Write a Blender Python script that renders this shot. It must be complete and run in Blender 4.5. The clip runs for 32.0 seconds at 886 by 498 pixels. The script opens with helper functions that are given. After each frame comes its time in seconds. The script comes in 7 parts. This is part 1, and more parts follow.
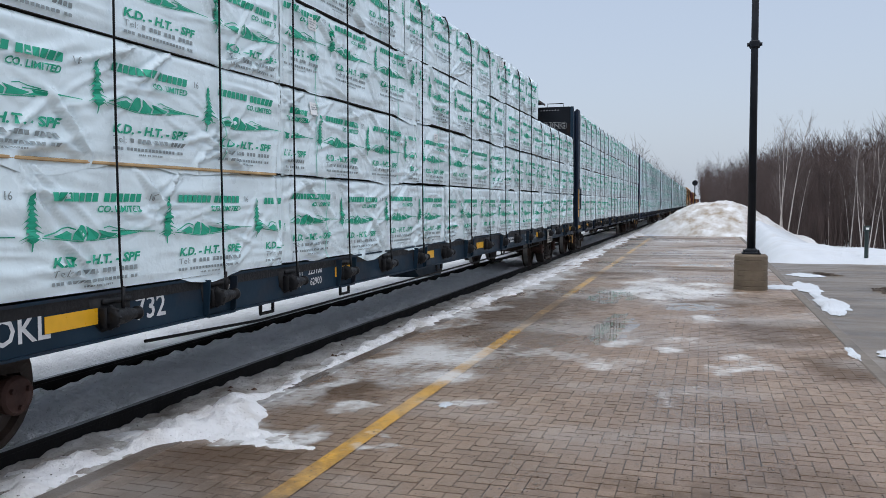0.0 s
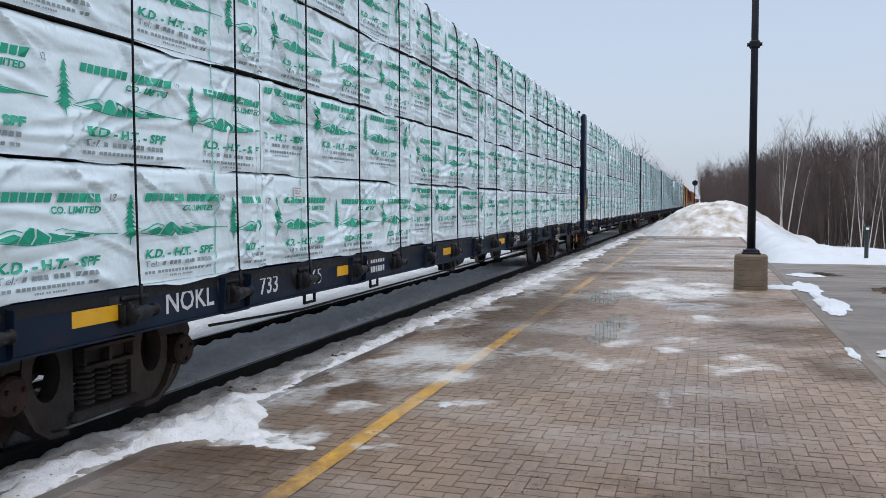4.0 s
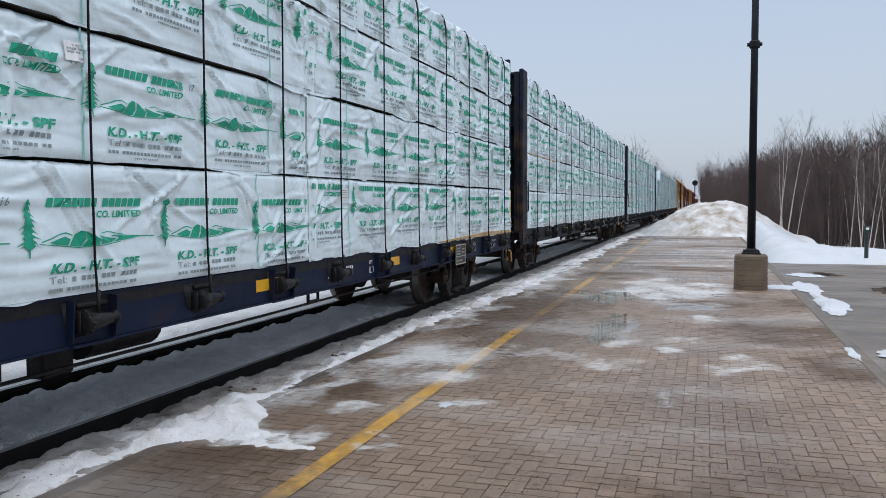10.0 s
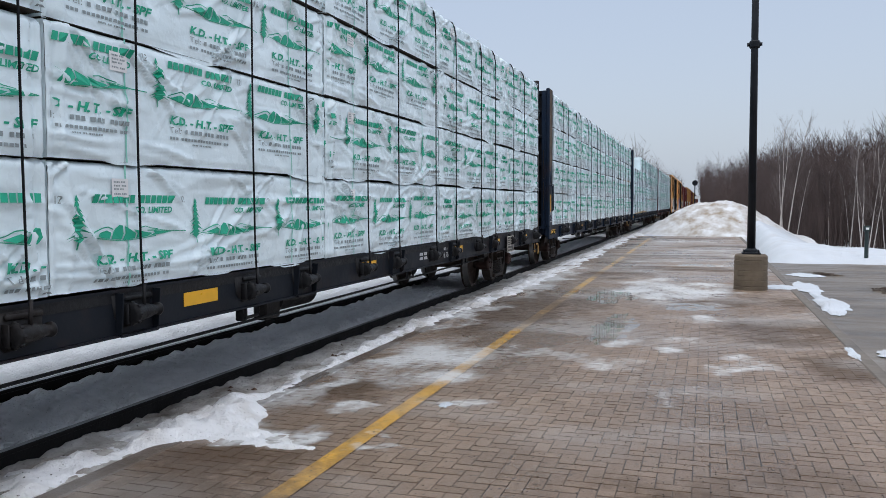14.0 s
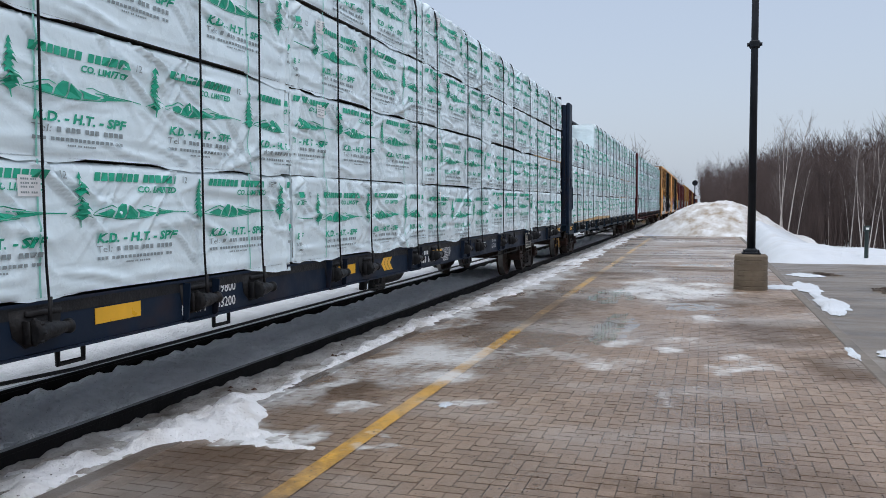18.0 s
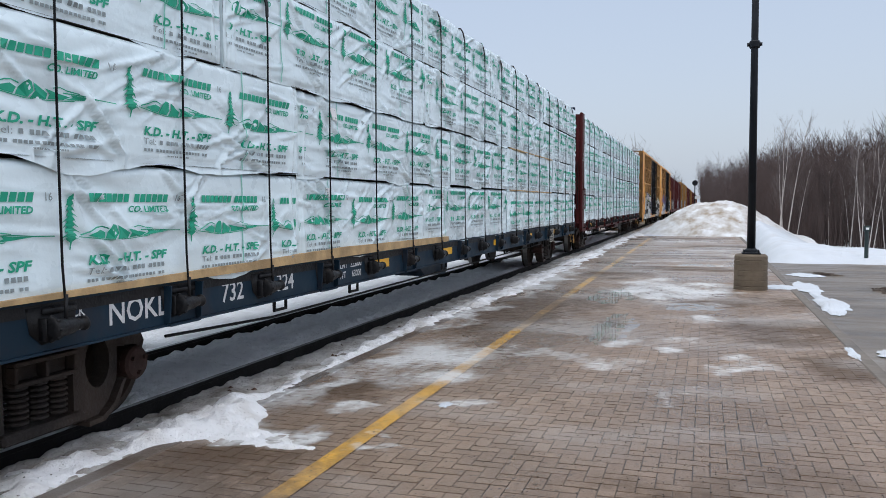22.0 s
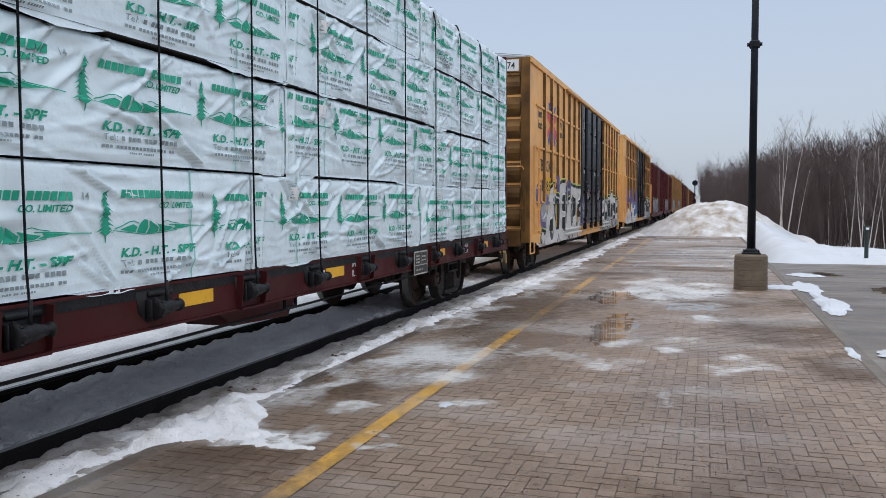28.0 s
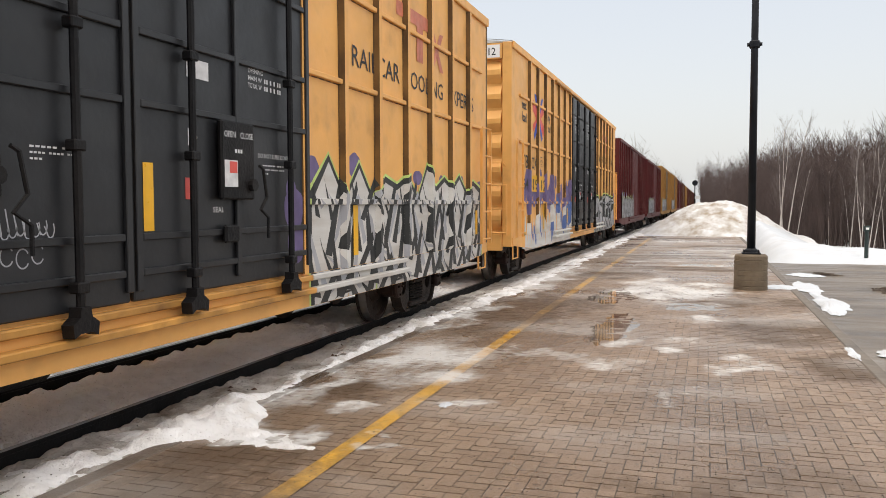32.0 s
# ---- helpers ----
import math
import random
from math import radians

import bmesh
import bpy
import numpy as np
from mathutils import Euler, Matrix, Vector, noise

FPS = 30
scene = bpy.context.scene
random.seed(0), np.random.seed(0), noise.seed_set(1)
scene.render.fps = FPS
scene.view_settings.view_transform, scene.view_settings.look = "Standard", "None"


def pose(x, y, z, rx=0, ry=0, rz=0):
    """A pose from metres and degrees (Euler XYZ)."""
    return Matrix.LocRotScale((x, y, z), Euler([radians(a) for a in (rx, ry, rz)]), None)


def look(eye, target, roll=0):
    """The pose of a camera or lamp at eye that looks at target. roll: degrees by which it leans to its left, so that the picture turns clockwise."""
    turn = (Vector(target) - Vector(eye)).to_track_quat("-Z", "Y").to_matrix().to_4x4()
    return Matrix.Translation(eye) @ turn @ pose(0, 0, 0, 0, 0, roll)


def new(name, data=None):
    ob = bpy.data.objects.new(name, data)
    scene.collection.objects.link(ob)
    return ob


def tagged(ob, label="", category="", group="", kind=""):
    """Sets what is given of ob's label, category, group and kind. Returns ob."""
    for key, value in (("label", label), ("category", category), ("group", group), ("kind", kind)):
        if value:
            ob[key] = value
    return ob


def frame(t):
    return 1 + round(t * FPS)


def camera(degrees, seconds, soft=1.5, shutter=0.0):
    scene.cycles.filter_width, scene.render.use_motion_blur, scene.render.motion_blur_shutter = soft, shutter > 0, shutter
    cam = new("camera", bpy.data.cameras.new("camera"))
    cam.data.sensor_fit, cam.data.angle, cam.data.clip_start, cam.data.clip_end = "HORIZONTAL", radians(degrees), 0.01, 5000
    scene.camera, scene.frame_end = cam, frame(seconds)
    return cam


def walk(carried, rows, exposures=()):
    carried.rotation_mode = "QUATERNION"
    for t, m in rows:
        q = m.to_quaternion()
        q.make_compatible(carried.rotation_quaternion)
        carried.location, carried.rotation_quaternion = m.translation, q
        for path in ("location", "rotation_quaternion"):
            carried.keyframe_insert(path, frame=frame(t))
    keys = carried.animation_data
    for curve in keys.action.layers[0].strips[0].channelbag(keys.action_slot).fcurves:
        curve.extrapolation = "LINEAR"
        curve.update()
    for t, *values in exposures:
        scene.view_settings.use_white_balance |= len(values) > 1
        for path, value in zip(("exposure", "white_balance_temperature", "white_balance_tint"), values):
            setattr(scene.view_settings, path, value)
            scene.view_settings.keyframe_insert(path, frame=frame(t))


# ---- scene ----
cam = camera(56.8, 32.0, soft=0.85, shutter=0.0)
EYE = (0.0, 0.0, 1.66)
VIEW = look(EYE, (-30.464, 95.089, 1.66 - 5.483), -0.17)
walk(cam, [(0.0, VIEW), (32.0, VIEW)], exposures=[(0.0, 0.0, 6500, 10), (2.0, 0.0, 6500, 10), (3.5, 0.12, 6500, 10), (5.5, 0.0, 6500, 10), (7.0, 0.06, 6500, 10), (8.0, 0.18, 6500, 10), (9.0, 0.0, 6500, 10), (11.2, 0.0, 6500, 10), (12.0, 0.14, 6500, 10), (12.5, 0.24, 6500, 10), (13.0, 0.03, 6500, 10), (13.5, 0.0, 6500, 10),
    (16.0, 0.05, 6500, 10), (17.0, 0.22, 6500, 10), (18.0, 0.0, 6500, 10), (20.3, 0.0, 6500, 10), (21.0, 0.14, 6500, 10), (21.5, 0.22, 6500, 10), (22.3, 0.0, 6500, 10), (24.0, 0.0, 6500, 10), (25.0, 0.05, 6500, 10), (26.0, 0.12, 6500, 10), (28.0, 0.0, 6500, 10), (29.0, 0.05, 6500, 10), (30.0, 0.24, 6850, 10), (31.0, 0.35, 7700, 11), (32.0, 0.44, 7800, 11)])

# ---------------------------------------------------------------- world, sun
world = bpy.data.worlds.new("overcast_sky")
scene.world = world
world.use_nodes = True
wn, wl = world.node_tree.nodes, world.node_tree.links
wn.clear()
sky = wn.new("ShaderNodeTexSky")
sky.sky_type, sky.sun_disc = "NISHITA", False
sky.sun_elevation, sky.sun_rotation = radians(60), radians(128)
sky.air_density, sky.dust_density, sky.ozone_density = 1.0, 4.0, 1.0
bg_sky = wn.new("ShaderNodeBackground")
bg_sky.inputs["Strength"].default_value = 0.05
cloud = wn.new("ShaderNodeBackground")
coord = wn.new("ShaderNodeTexCoord")
sep = wn.new("ShaderNodeSeparateXYZ")
ramp = wn.new("ShaderNodeValToRGB")
ramp.color_ramp.elements[0].position, ramp.color_ramp.elements[0].color = 0.0, (0.545, 0.612, 0.712, 1)
ramp.color_ramp.elements[1].position, ramp.color_ramp.elements[1].color = 0.30, (0.478, 0.56, 0.70, 1)
top = ramp.color_ramp.elements.new(1.0)
top.color = (1.20, 1.30, 1.46, 1)
cloud.inputs["Strength"].default_value = 0.82
add = wn.new("ShaderNodeAddShader")
wout = wn.new("ShaderNodeOutputWorld")
wl.new(coord.outputs["Generated"], sep.inputs[0])
wl.new(sep.outputs["Z"], ramp.inputs[0])
wl.new(ramp.outputs[0], cloud.inputs["Color"])
wl.new(sky.outputs[0], bg_sky.inputs["Color"])
wl.new(bg_sky.outputs[0], add.inputs[0])
wl.new(cloud.outputs[0], add.inputs[1])
wl.new(add.outputs[0], wout.inputs["Surface"])
sun = new("sun", bpy.data.lights.new("sun", "SUN"))
sun.data.energy, sun.data.angle, sun.data.color = 1.15, radians(60), (1.0, 0.97, 0.93)
sun.matrix_world = look((-18, -14, 40), (0, 0, 0))


# ---------------------------------------------------------------- materials
def mat(name, base, rough=0.6, metal=0.0, vary=0.12, scale=3.0, dirt=None, dirt_amount=0.0, dirt_scale=1.2, bump=0.1,
        bump_scale=40.0, rough_vary=0.1, spread=0.0, stretch=(1, 1, 1), spec=0.5):
    """A surface with grain and stains at two scales, and fine relief."""
    m = bpy.data.materials.new(name)
    m.use_nodes = True
    n, l = m.node_tree.nodes, m.node_tree.links
    b = n["Principled BSDF"]
    tc = n.new("ShaderNodeTexCoord")
    mp = n.new("ShaderNodeMapping")
    mp.inputs["Scale"].default_value = stretch
    l.new(tc.outputs["Object"], mp.inputs[0])
    info = n.new("ShaderNodeObjectInfo")
    wv = n.new("ShaderNodeMath")
    wv.operation = "MULTIPLY"
    wv.inputs[1].default_value = 37.0
    l.new(info.outputs["Random"], wv.inputs[0])

    def nz(s, detail=4.0):
        t = n.new("ShaderNodeTexNoise")
        t.noise_dimensions = "4D"
        t.inputs["Scale"].default_value, t.inputs["Detail"].default_value = s, detail
        l.new(mp.outputs[0], t.inputs["Vector"])
        l.new(wv.outputs[0], t.inputs["W"])
        return t.outputs["Fac"]

    def mix(fac, a, c):
        x = n.new("ShaderNodeMix")
        x.data_type = "RGBA"
        l.new(fac, x.inputs[0])
        for sock, val in ((x.inputs[6], a), (x.inputs[7], c)):
            if isinstance(val, tuple):
                sock.default_value = (*val, 1)
            else:
                l.new(val, sock)
        return x.outputs[2]

    def remap(v, lo, hi, a, c):
        r = n.new("ShaderNodeMapRange")
        for i, val in enumerate((lo, hi, a, c)):
            r.inputs[i + 1].default_value = val
        l.new(v, r.inputs[0])
        return r.outputs[0]

    dark = tuple(max(0, c * (1 - vary)) for c in base)
    light = tuple(min(1, c * (1 + vary)) for c in base)
    col = mix(remap(nz(scale), 0.3, 0.7, 0, 1), dark, light)
    if spread:
        hs = n.new("ShaderNodeHueSaturation")
        l.new(remap(info.outputs["Random"], 0, 1, 1 - spread, 1 + spread), hs.inputs["Value"])
        l.new(col, hs.inputs["Color"])
        col = hs.outputs[0]
    if dirt:
        col = mix(remap(nz(dirt_scale, 8.0), 0.62 - dirt_amount * 0.4, 0.72, 0, min(1, dirt_amount * 1.6)), col, dirt)
    l.new(col, b.inputs["Base Color"])
    l.new(remap(nz(scale * 2.3), 0.3, 0.7, max(0.02, rough - rough_vary), min(1, rough + rough_vary)), b.inputs["Roughness"])
    b.inputs["Metallic"].default_value = metal
    b.inputs["Specular IOR Level"].default_value = spec
    if bump:
        bp = n.new("ShaderNodeBump")
        bp.inputs["Strength"].default_value, bp.inputs["Distance"].default_value = bump, 0.02
        l.new(nz(bump_scale, 6.0), bp.inputs["Height"])
        l.new(bp.outputs[0], b.inputs["Normal"])
    return m


RUST = (0.05, 0.026, 0.016)


def wrap_material(name, base):
    """Woven plastic lumber wrap: creased, slightly glossy, with water stains."""
    m = mat(name, base, 0.29, vary=0.06, scale=2.5, dirt=(0.58, 0.60, 0.60), dirt_amount=0.10, dirt_scale=1.2, bump=0.12, bump_scale=30.0)
    n, l = m.node_tree.nodes, m.node_tree.links
    b = n["Principled BSDF"]
    fine = b.inputs["Normal"].links[0].from_node
    tc = n.new("ShaderNodeTexCoord")
    info = n.new("ShaderNodeObjectInfo")
    last = fine
    for scale, stretch, turn, dist, strength, lift in ((1.5, (1, 0.6, 2.4), 18, 0.078, 0.85, 19.0), (3.4, (1, 0.55, 2.2), -38, 0.028, 0.8, 53.0)):
        mp = n.new("ShaderNodeMapping")
        mp.inputs["Rotation"].default_value = (radians(turn), 0, 0)
        mp.inputs["Scale"].default_value = stretch
        l.new(tc.outputs["Object"], mp.inputs[0])
        w = n.new("ShaderNodeMath")
        w.operation = "MULTIPLY"
        w.inputs[1].default_value = lift
        l.new(info.outputs["Random"], w.inputs[0])
        t = n.new("ShaderNodeTexNoise")
        t.noise_dimensions, t.noise_type, t.normalize = "4D", "RIDGED_MULTIFRACTAL", False
        t.inputs["Scale"].default_value, t.inputs["Detail"].default_value, t.inputs["Roughness"].default_value = scale, 1.2, 0.4
        t.inputs["Distortion"].default_value = 0.5
        l.new(mp.outputs[0], t.inputs["Vector"])
        l.new(w.outputs[0], t.inputs["W"])
        bp = n.new("ShaderNodeBump")
        bp.inputs["Strength"].default_value, bp.inputs["Distance"].default_value = strength, dist
        l.new(t.outputs["Fac"], bp.inputs["Height"])
        l.new(last.outputs[0], bp.inputs["Normal"])
        last = bp
    l.new(last.outputs[0], b.inputs["Normal"])
    return m


M_WRAP = wrap_material("white_lumber_wrap", (0.77, 0.895, 0.935))
# near-black instead of lumber colour: shade of the layer gaps put into the base
M_UNDER = mat("shaded_pack_underside", (0.035, 0.026, 0.018), 0.8, vary=0.3, scale=6, bump=0.2)
M_GREEN = mat("green_print", (0.0, 0.36, 0.215), 0.6, vary=0.12, scale=9, bump=0)
for m_, w_, r_ in ((M_WRAP, 0.5, 0.22), (M_GREEN, 0.25, 0.3)):
    m_.node_tree.nodes["Principled BSDF"].inputs["Coat Weight"].default_value = w_
    m_.node_tree.nodes["Principled BSDF"].inputs["Coat Roughness"].default_value = r_
M_GREYINK = mat("grey_print", (0.27, 0.32, 0.33), 0.5, vary=0.2, scale=20, bump=0)
M_TEAL = mat("teal_strap", (0.25, 0.62, 0.52), 0.4, vary=0.1, bump=0)
M_PAPER = mat("paper_tag", (0.8, 0.8, 0.8), 0.6, vary=0.05, bump=0)
M_LUMBER = mat("sawn_lumber", (0.50, 0.34, 0.17), 0.75, vary=0.3, scale=6, bump=0.3, spread=0.15)
M_DRUM = mat("greasy_black_drum", (0.009, 0.0095, 0.011), 0.55, spec=0.3, vary=0.4, scale=8, dirt=(0.03, 0.02, 0.015), dirt_amount=0.25, bump=0.3)
M_STRAP = mat("black_cable", (0.006, 0.0065, 0.008), 0.6, vary=0.3, bump=0, spec=0.15)
M_BLACK = mat("black_iron", (0.006, 0.006, 0.007), 0.5, spec=0.2, vary=0.4, scale=5, dirt=(0.025, 0.02, 0.018), dirt_amount=0.3, bump=0.3)
M_TRUCK = mat("truck_casting", (0.026, 0.021, 0.019), 0.7, spec=0.25, vary=0.35, scale=6, dirt=(0.075, 0.048, 0.034), dirt_amount=0.35, bump=0.5)
M_AXLEBOX = mat("rusty_axle_cap", (0.042, 0.022, 0.018), 0.7, spec=0.2, vary=0.3, scale=9, dirt=(0.035, 0.026, 0.022), dirt_amount=0.35, bump=0.3, spread=0.4)
M_WHEEL = mat("wheel_steel", (0.034, 0.022, 0.017), 0.65, 0.0, spec=0.3, vary=0.4, scale=5, dirt=(0.085, 0.045, 0.030), dirt_amount=0.4, bump=0.3)
M_TREAD = mat("polished_tread", (0.28, 0.27, 0.26), 0.4, 0.7, vary=0.2, bump=0.05)
M_YEL = mat("yellow_reflector", (0.80, 0.42, 0.02), 0.35, vary=0.08, scale=8, dirt=(0.25, 0.15, 0.05), dirt_amount=0.15, bump=0.05)
M_PINK = mat("faded_pink_paint", (0.55, 0.20, 0.22), 0.6, vary=0.25, scale=12, bump=0)
M_TANRUST = mat("tan_rust", (0.085, 0.052, 0.028), 0.75, vary=0.35, scale=4, dirt=(0.045, 0.028, 0.018), dirt_amount=0.45, dirt_scale=5.0, bump=0.3)
M_FADED = mat("faded_stencil", (0.26, 0.26, 0.265), 0.6, vary=0.3, scale=14, bump=0)
M_WHITE = mat("white_stencil", (0.62, 0.63, 0.64), 0.6, vary=0.15, scale=14, bump=0)
M_BLACKINK = mat("black_stencil", (0.02, 0.02, 0.022), 0.6, vary=0.2, bump=0)
M_BOARDFRAME = mat("weathered_white_frame", (0.50, 0.48, 0.43), 0.6, vary=0.2, scale=14, dirt=(0.20, 0.16, 0.11), dirt_amount=0.4, dirt_scale=9, bump=0)
M_BOARD = mat("faded_black_board", (0.035, 0.034, 0.032), 0.6, vary=0.3, scale=8, dirt=(0.10, 0.09, 0.07), dirt_amount=0.35, dirt_scale=6, bump=0)
M_OCHRE = mat("ochre_hose", (0.45, 0.26, 0.08), 0.6, bump=0.1)


def paint(name, base, rough=0.5, dirt_amount=0.25, dirt=RUST, vary=0.18, spec=0.16):
    return mat(name, base, rough, vary=vary, scale=1.6, dirt=dirt, dirt_amount=dirt_amount, dirt_scale=2.6, bump=0.12, bump_scale=18, spec=spec)


M_NAVY = paint("navy_car_paint", (0.009, 0.018, 0.036))
M_TEALBLUE = paint("blue_grey_car_paint", (0.012, 0.030, 0.050))
M_DARKNAVY = paint("black_car_paint", (0.0105, 0.0135, 0.019))
M_DEEPBLUE = paint("deep_blue_car_paint", (0.0085, 0.0155, 0.040))
M_RUSTY = paint("rust_streaked_navy_paint", (0.010, 0.014, 0.026), 0.6, 0.42, (0.15, 0.09, 0.045))
# grime and the shade of the deep end recess, together in one base colour
M_GRIMESHADE = paint("shaded_grimy_end_paint", (0.006, 0.0078, 0.0115), 0.6)
M_MAROON = paint("maroon_car_paint", (0.065, 0.012, 0.013))
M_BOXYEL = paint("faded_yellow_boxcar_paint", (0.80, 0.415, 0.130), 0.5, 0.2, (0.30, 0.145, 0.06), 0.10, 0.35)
# grime plus the shade between cars and on post flanks, put into the colour
M_BOXEND = paint("shaded_grimy_yellow_paint", (0.175, 0.090, 0.029), 0.6, 0.55, (0.045, 0.025, 0.015), 0.3)
M_BOXTRACK = paint("scuffed_yellow_track_paint", (0.56, 0.28, 0.075), 0.5, 0.45, (0.07, 0.034, 0.018), 0.2, 0.3)
# rust and post shade in one dark colour; also used for the rail dashes
M_SEAM = mat("rust_and_shade_seam", (0.05, 0.026, 0.014), 0.8, vary=0.4, scale=9, bump=0)
M_BOXDULL = paint("dull_yellow_boxcar_paint", (0.34, 0.18, 0.055), 0.55, 0.3, (0.10, 0.05, 0.03), 0.18)
M_BOXRED = paint("oxide_red_boxcar_paint", (0.095, 0.019, 0.019), 0.5)
M_BOXBROWN = paint("brown_boxcar_paint", (0.11, 0.045, 0.028), 0.55)
M_DOORBLK = paint("black_door_paint", (0.014, 0.015, 0.0175), 0.40, 0.25, (0.032, 0.031, 0.031), 0.3, 0.42)
M_ROOF = mat("galvanised_roof", (0.45, 0.46, 0.46), 0.45, 0.4, vary=0.2, dirt=(0.25, 0.2, 0.15), dirt_amount=0.3)
M_SPRAYWHITE = mat("silver_spray_paint", (0.60, 0.59, 0.565), 0.5, vary=0.10, scale=2, dirt=(0.36, 0.30, 0.24), dirt_amount=0.36, dirt_scale=2.2, bump=0.05, stretch=(1, 0.35, 2.2))
M_SPRAYBLACK = mat("black_spray_paint", (0.02, 0.022, 0.022), 0.5, vary=0.3, bump=0.03)
M_SPRAYPURPLE = mat("purple_spray_paint", (0.13, 0.095, 0.22), 0.5, vary=0.25, scale=5, bump=0.03)
M_SPRAYLIME = mat("lime_spray_paint", (0.50, 0.65, 0.20), 0.5, vary=0.15, bump=0.03)
M_SPRAYBLUE = mat("blue_spray_paint", (0.08, 0.14, 0.34), 0.5, vary=0.25, scale=5, bump=0.03)
M_SPRAYEDGE = mat("white_spray_paint", (0.75, 0.75, 0.75), 0.5, vary=0.08, bump=0)
M_BUBBLE = mat("grey_spray_bubbles", (0.36, 0.37, 0.40), 0.5, vary=0.1, bump=0)
M_SPRAYPALE = mat("pale_grey_spray_paint", (0.36, 0.36, 0.38), 0.5, vary=0.2, scale=5, bump=0.03)
M_LOGOPALE = mat("faded_red_emblem_paint", (0.55, 0.16, 0.09), 0.5, vary=0.25, scale=5, bump=0)
M_LOGORED = mat("red_emblem_paint", (0.68, 0.09, 0.07), 0.5, vary=0.1, bump=0)
M_LOGOBLUE = mat("blue_emblem_paint", (0.04, 0.08, 0.40), 0.5, vary=0.1, bump=0)
M_POST = mat("black_post_paint", (0.008, 0.010, 0.014), 0.45, vary=0.3, scale=4, bump=0.05, spec=0.2)
M_CONC = mat("wet_stained_concrete", (0.155, 0.118, 0.080), 0.8, vary=0.25, scale=6, dirt=(0.07, 0.052, 0.036), dirt_amount=0.5, dirt_scale=3, bump=0.5)
M_RAIL = mat("rail_steel", (0.012, 0.011, 0.011), 0.7, 0.0, spec=0.15, vary=0.3, scale=3, bump=0.3)
M_RAILTOP = mat("worn_rail_head", (0.16, 0.16, 0.17), 0.4, 0.8, vary=0.3, scale=2, bump=0.05)
M_BARK = mat("grey_brown_bark", (0.06, 0.046, 0.040), 0.9, vary=0.3, scale=1.5, bump=0)
M_CROWN = mat("pale_bare_twigs", (0.15, 0.122, 0.112), 0.9, vary=0.3, scale=0.7, bump=0)
M_TWIG = mat("reddish_brown_twigs", (0.072, 0.049, 0.044), 0.9, vary=0.3, scale=0.7, bump=0)
M_BIRCH = mat("white_birch_bark", (0.52, 0.475, 0.44), 0.8, vary=0.3, scale=3, dirt=(0.10, 0.08, 0.07), dirt_amount=0.3, bump=0)
M_GRIT = mat("dark_grit", (0.035, 0.028, 0.022), 0.8, vary=0.4, scale=9, bump=0)
M_LITTER = mat("rotten_leaves", (0.085, 0.042, 0.026), 0.8, vary=0.4, scale=9, bump=0.2)
M_SIGN = mat("white_sign", (0.6, 0.6, 0.6), 0.6, bump=0)
M_GREENPOST = mat("dark_green_pipe_paint", (0.016, 0.032, 0.032), 0.5, bump=0.05)


def snow_material(name, base, dirt, dirt_amount, dirt_scale, grit=0.5, lumps=0.8, spot=None):
    """Old snow: grains, lumps, stained patches and dark specks of grit."""
    m = mat(name, base, 0.62, vary=0.07, scale=1.3, dirt=dirt, dirt_amount=dirt_amount, dirt_scale=dirt_scale, bump=0.6, bump_scale=85.0)
    n, l = m.node_tree.nodes, m.node_tree.links
    b = n["Principled BSDF"]
    tc = n.new("ShaderNodeTexCoord")
    last = b.inputs["Normal"].links[0].from_node
    for scale, dist in ((26.0, 0.02), (9.0, 0.05)):
        t = n.new("ShaderNodeTexNoise")
        t.inputs["Scale"].default_value, t.inputs["Detail"].default_value = scale, 5.0
        l.new(tc.outputs["Object"], t.inputs["Vector"])
        bp = n.new("ShaderNodeBump")
        bp.inputs["Strength"].default_value, bp.inputs["Distance"].default_value = lumps, dist
        l.new(t.outputs["Fac"], bp.inputs["Height"])
        l.new(last.outputs[0], bp.inputs["Normal"])
        last = bp
    l.new(last.outputs[0], b.inputs["Normal"])
    if spot:
        # the grit lies round one place and thins out away from it
        d = n.new("ShaderNodeVectorMath")
        d.operation = "DISTANCE"
        d.inputs[1].default_value = spot[:3]
        l.new(tc.outputs["Object"], d.inputs[0])
        thin = n.new("ShaderNodeMapRange")
        for k, val in enumerate((spot[3] * 0.45, spot[3] * 1.3, 1.0, 0.12)):
            thin.inputs[k + 1].default_value = val
        l.new(d.outputs["Value"], thin.inputs[0])
        stain = b.inputs["Base Color"].links[0].from_node
        times = n.new("ShaderNodeMath")
        times.operation = "MULTIPLY"
        l.new(stain.inputs[0].links[0].from_socket, times.inputs[0])
        l.new(thin.outputs[0], times.inputs[1])
        l.new(times.outputs[0], stain.inputs[0])
    sp = n.new("ShaderNodeTexVoronoi")
    sp.inputs["Scale"].default_value = 22.0
    l.new(tc.outputs["Object"], sp.inputs["Vector"])
    near = n.new("ShaderNodeMapRange")
    for k, val in enumerate((0.05, 0.16, grit, 0.0)):
        near.inputs[k + 1].default_value = val
    l.new(sp.outputs["Distance"], near.inputs[0])
    x = n.new("ShaderNodeMix")
    x.data_type = "RGBA"
    l.new(near.outputs[0], x.inputs[0])
    l.new(b.inputs["Base Color"].links[0].from_socket, x.inputs[6])
    x.inputs[7].default_value = (0.10, 0.08, 0.06, 1)
    l.new(x.outputs[2], b.inputs["Base Color"])
    return m


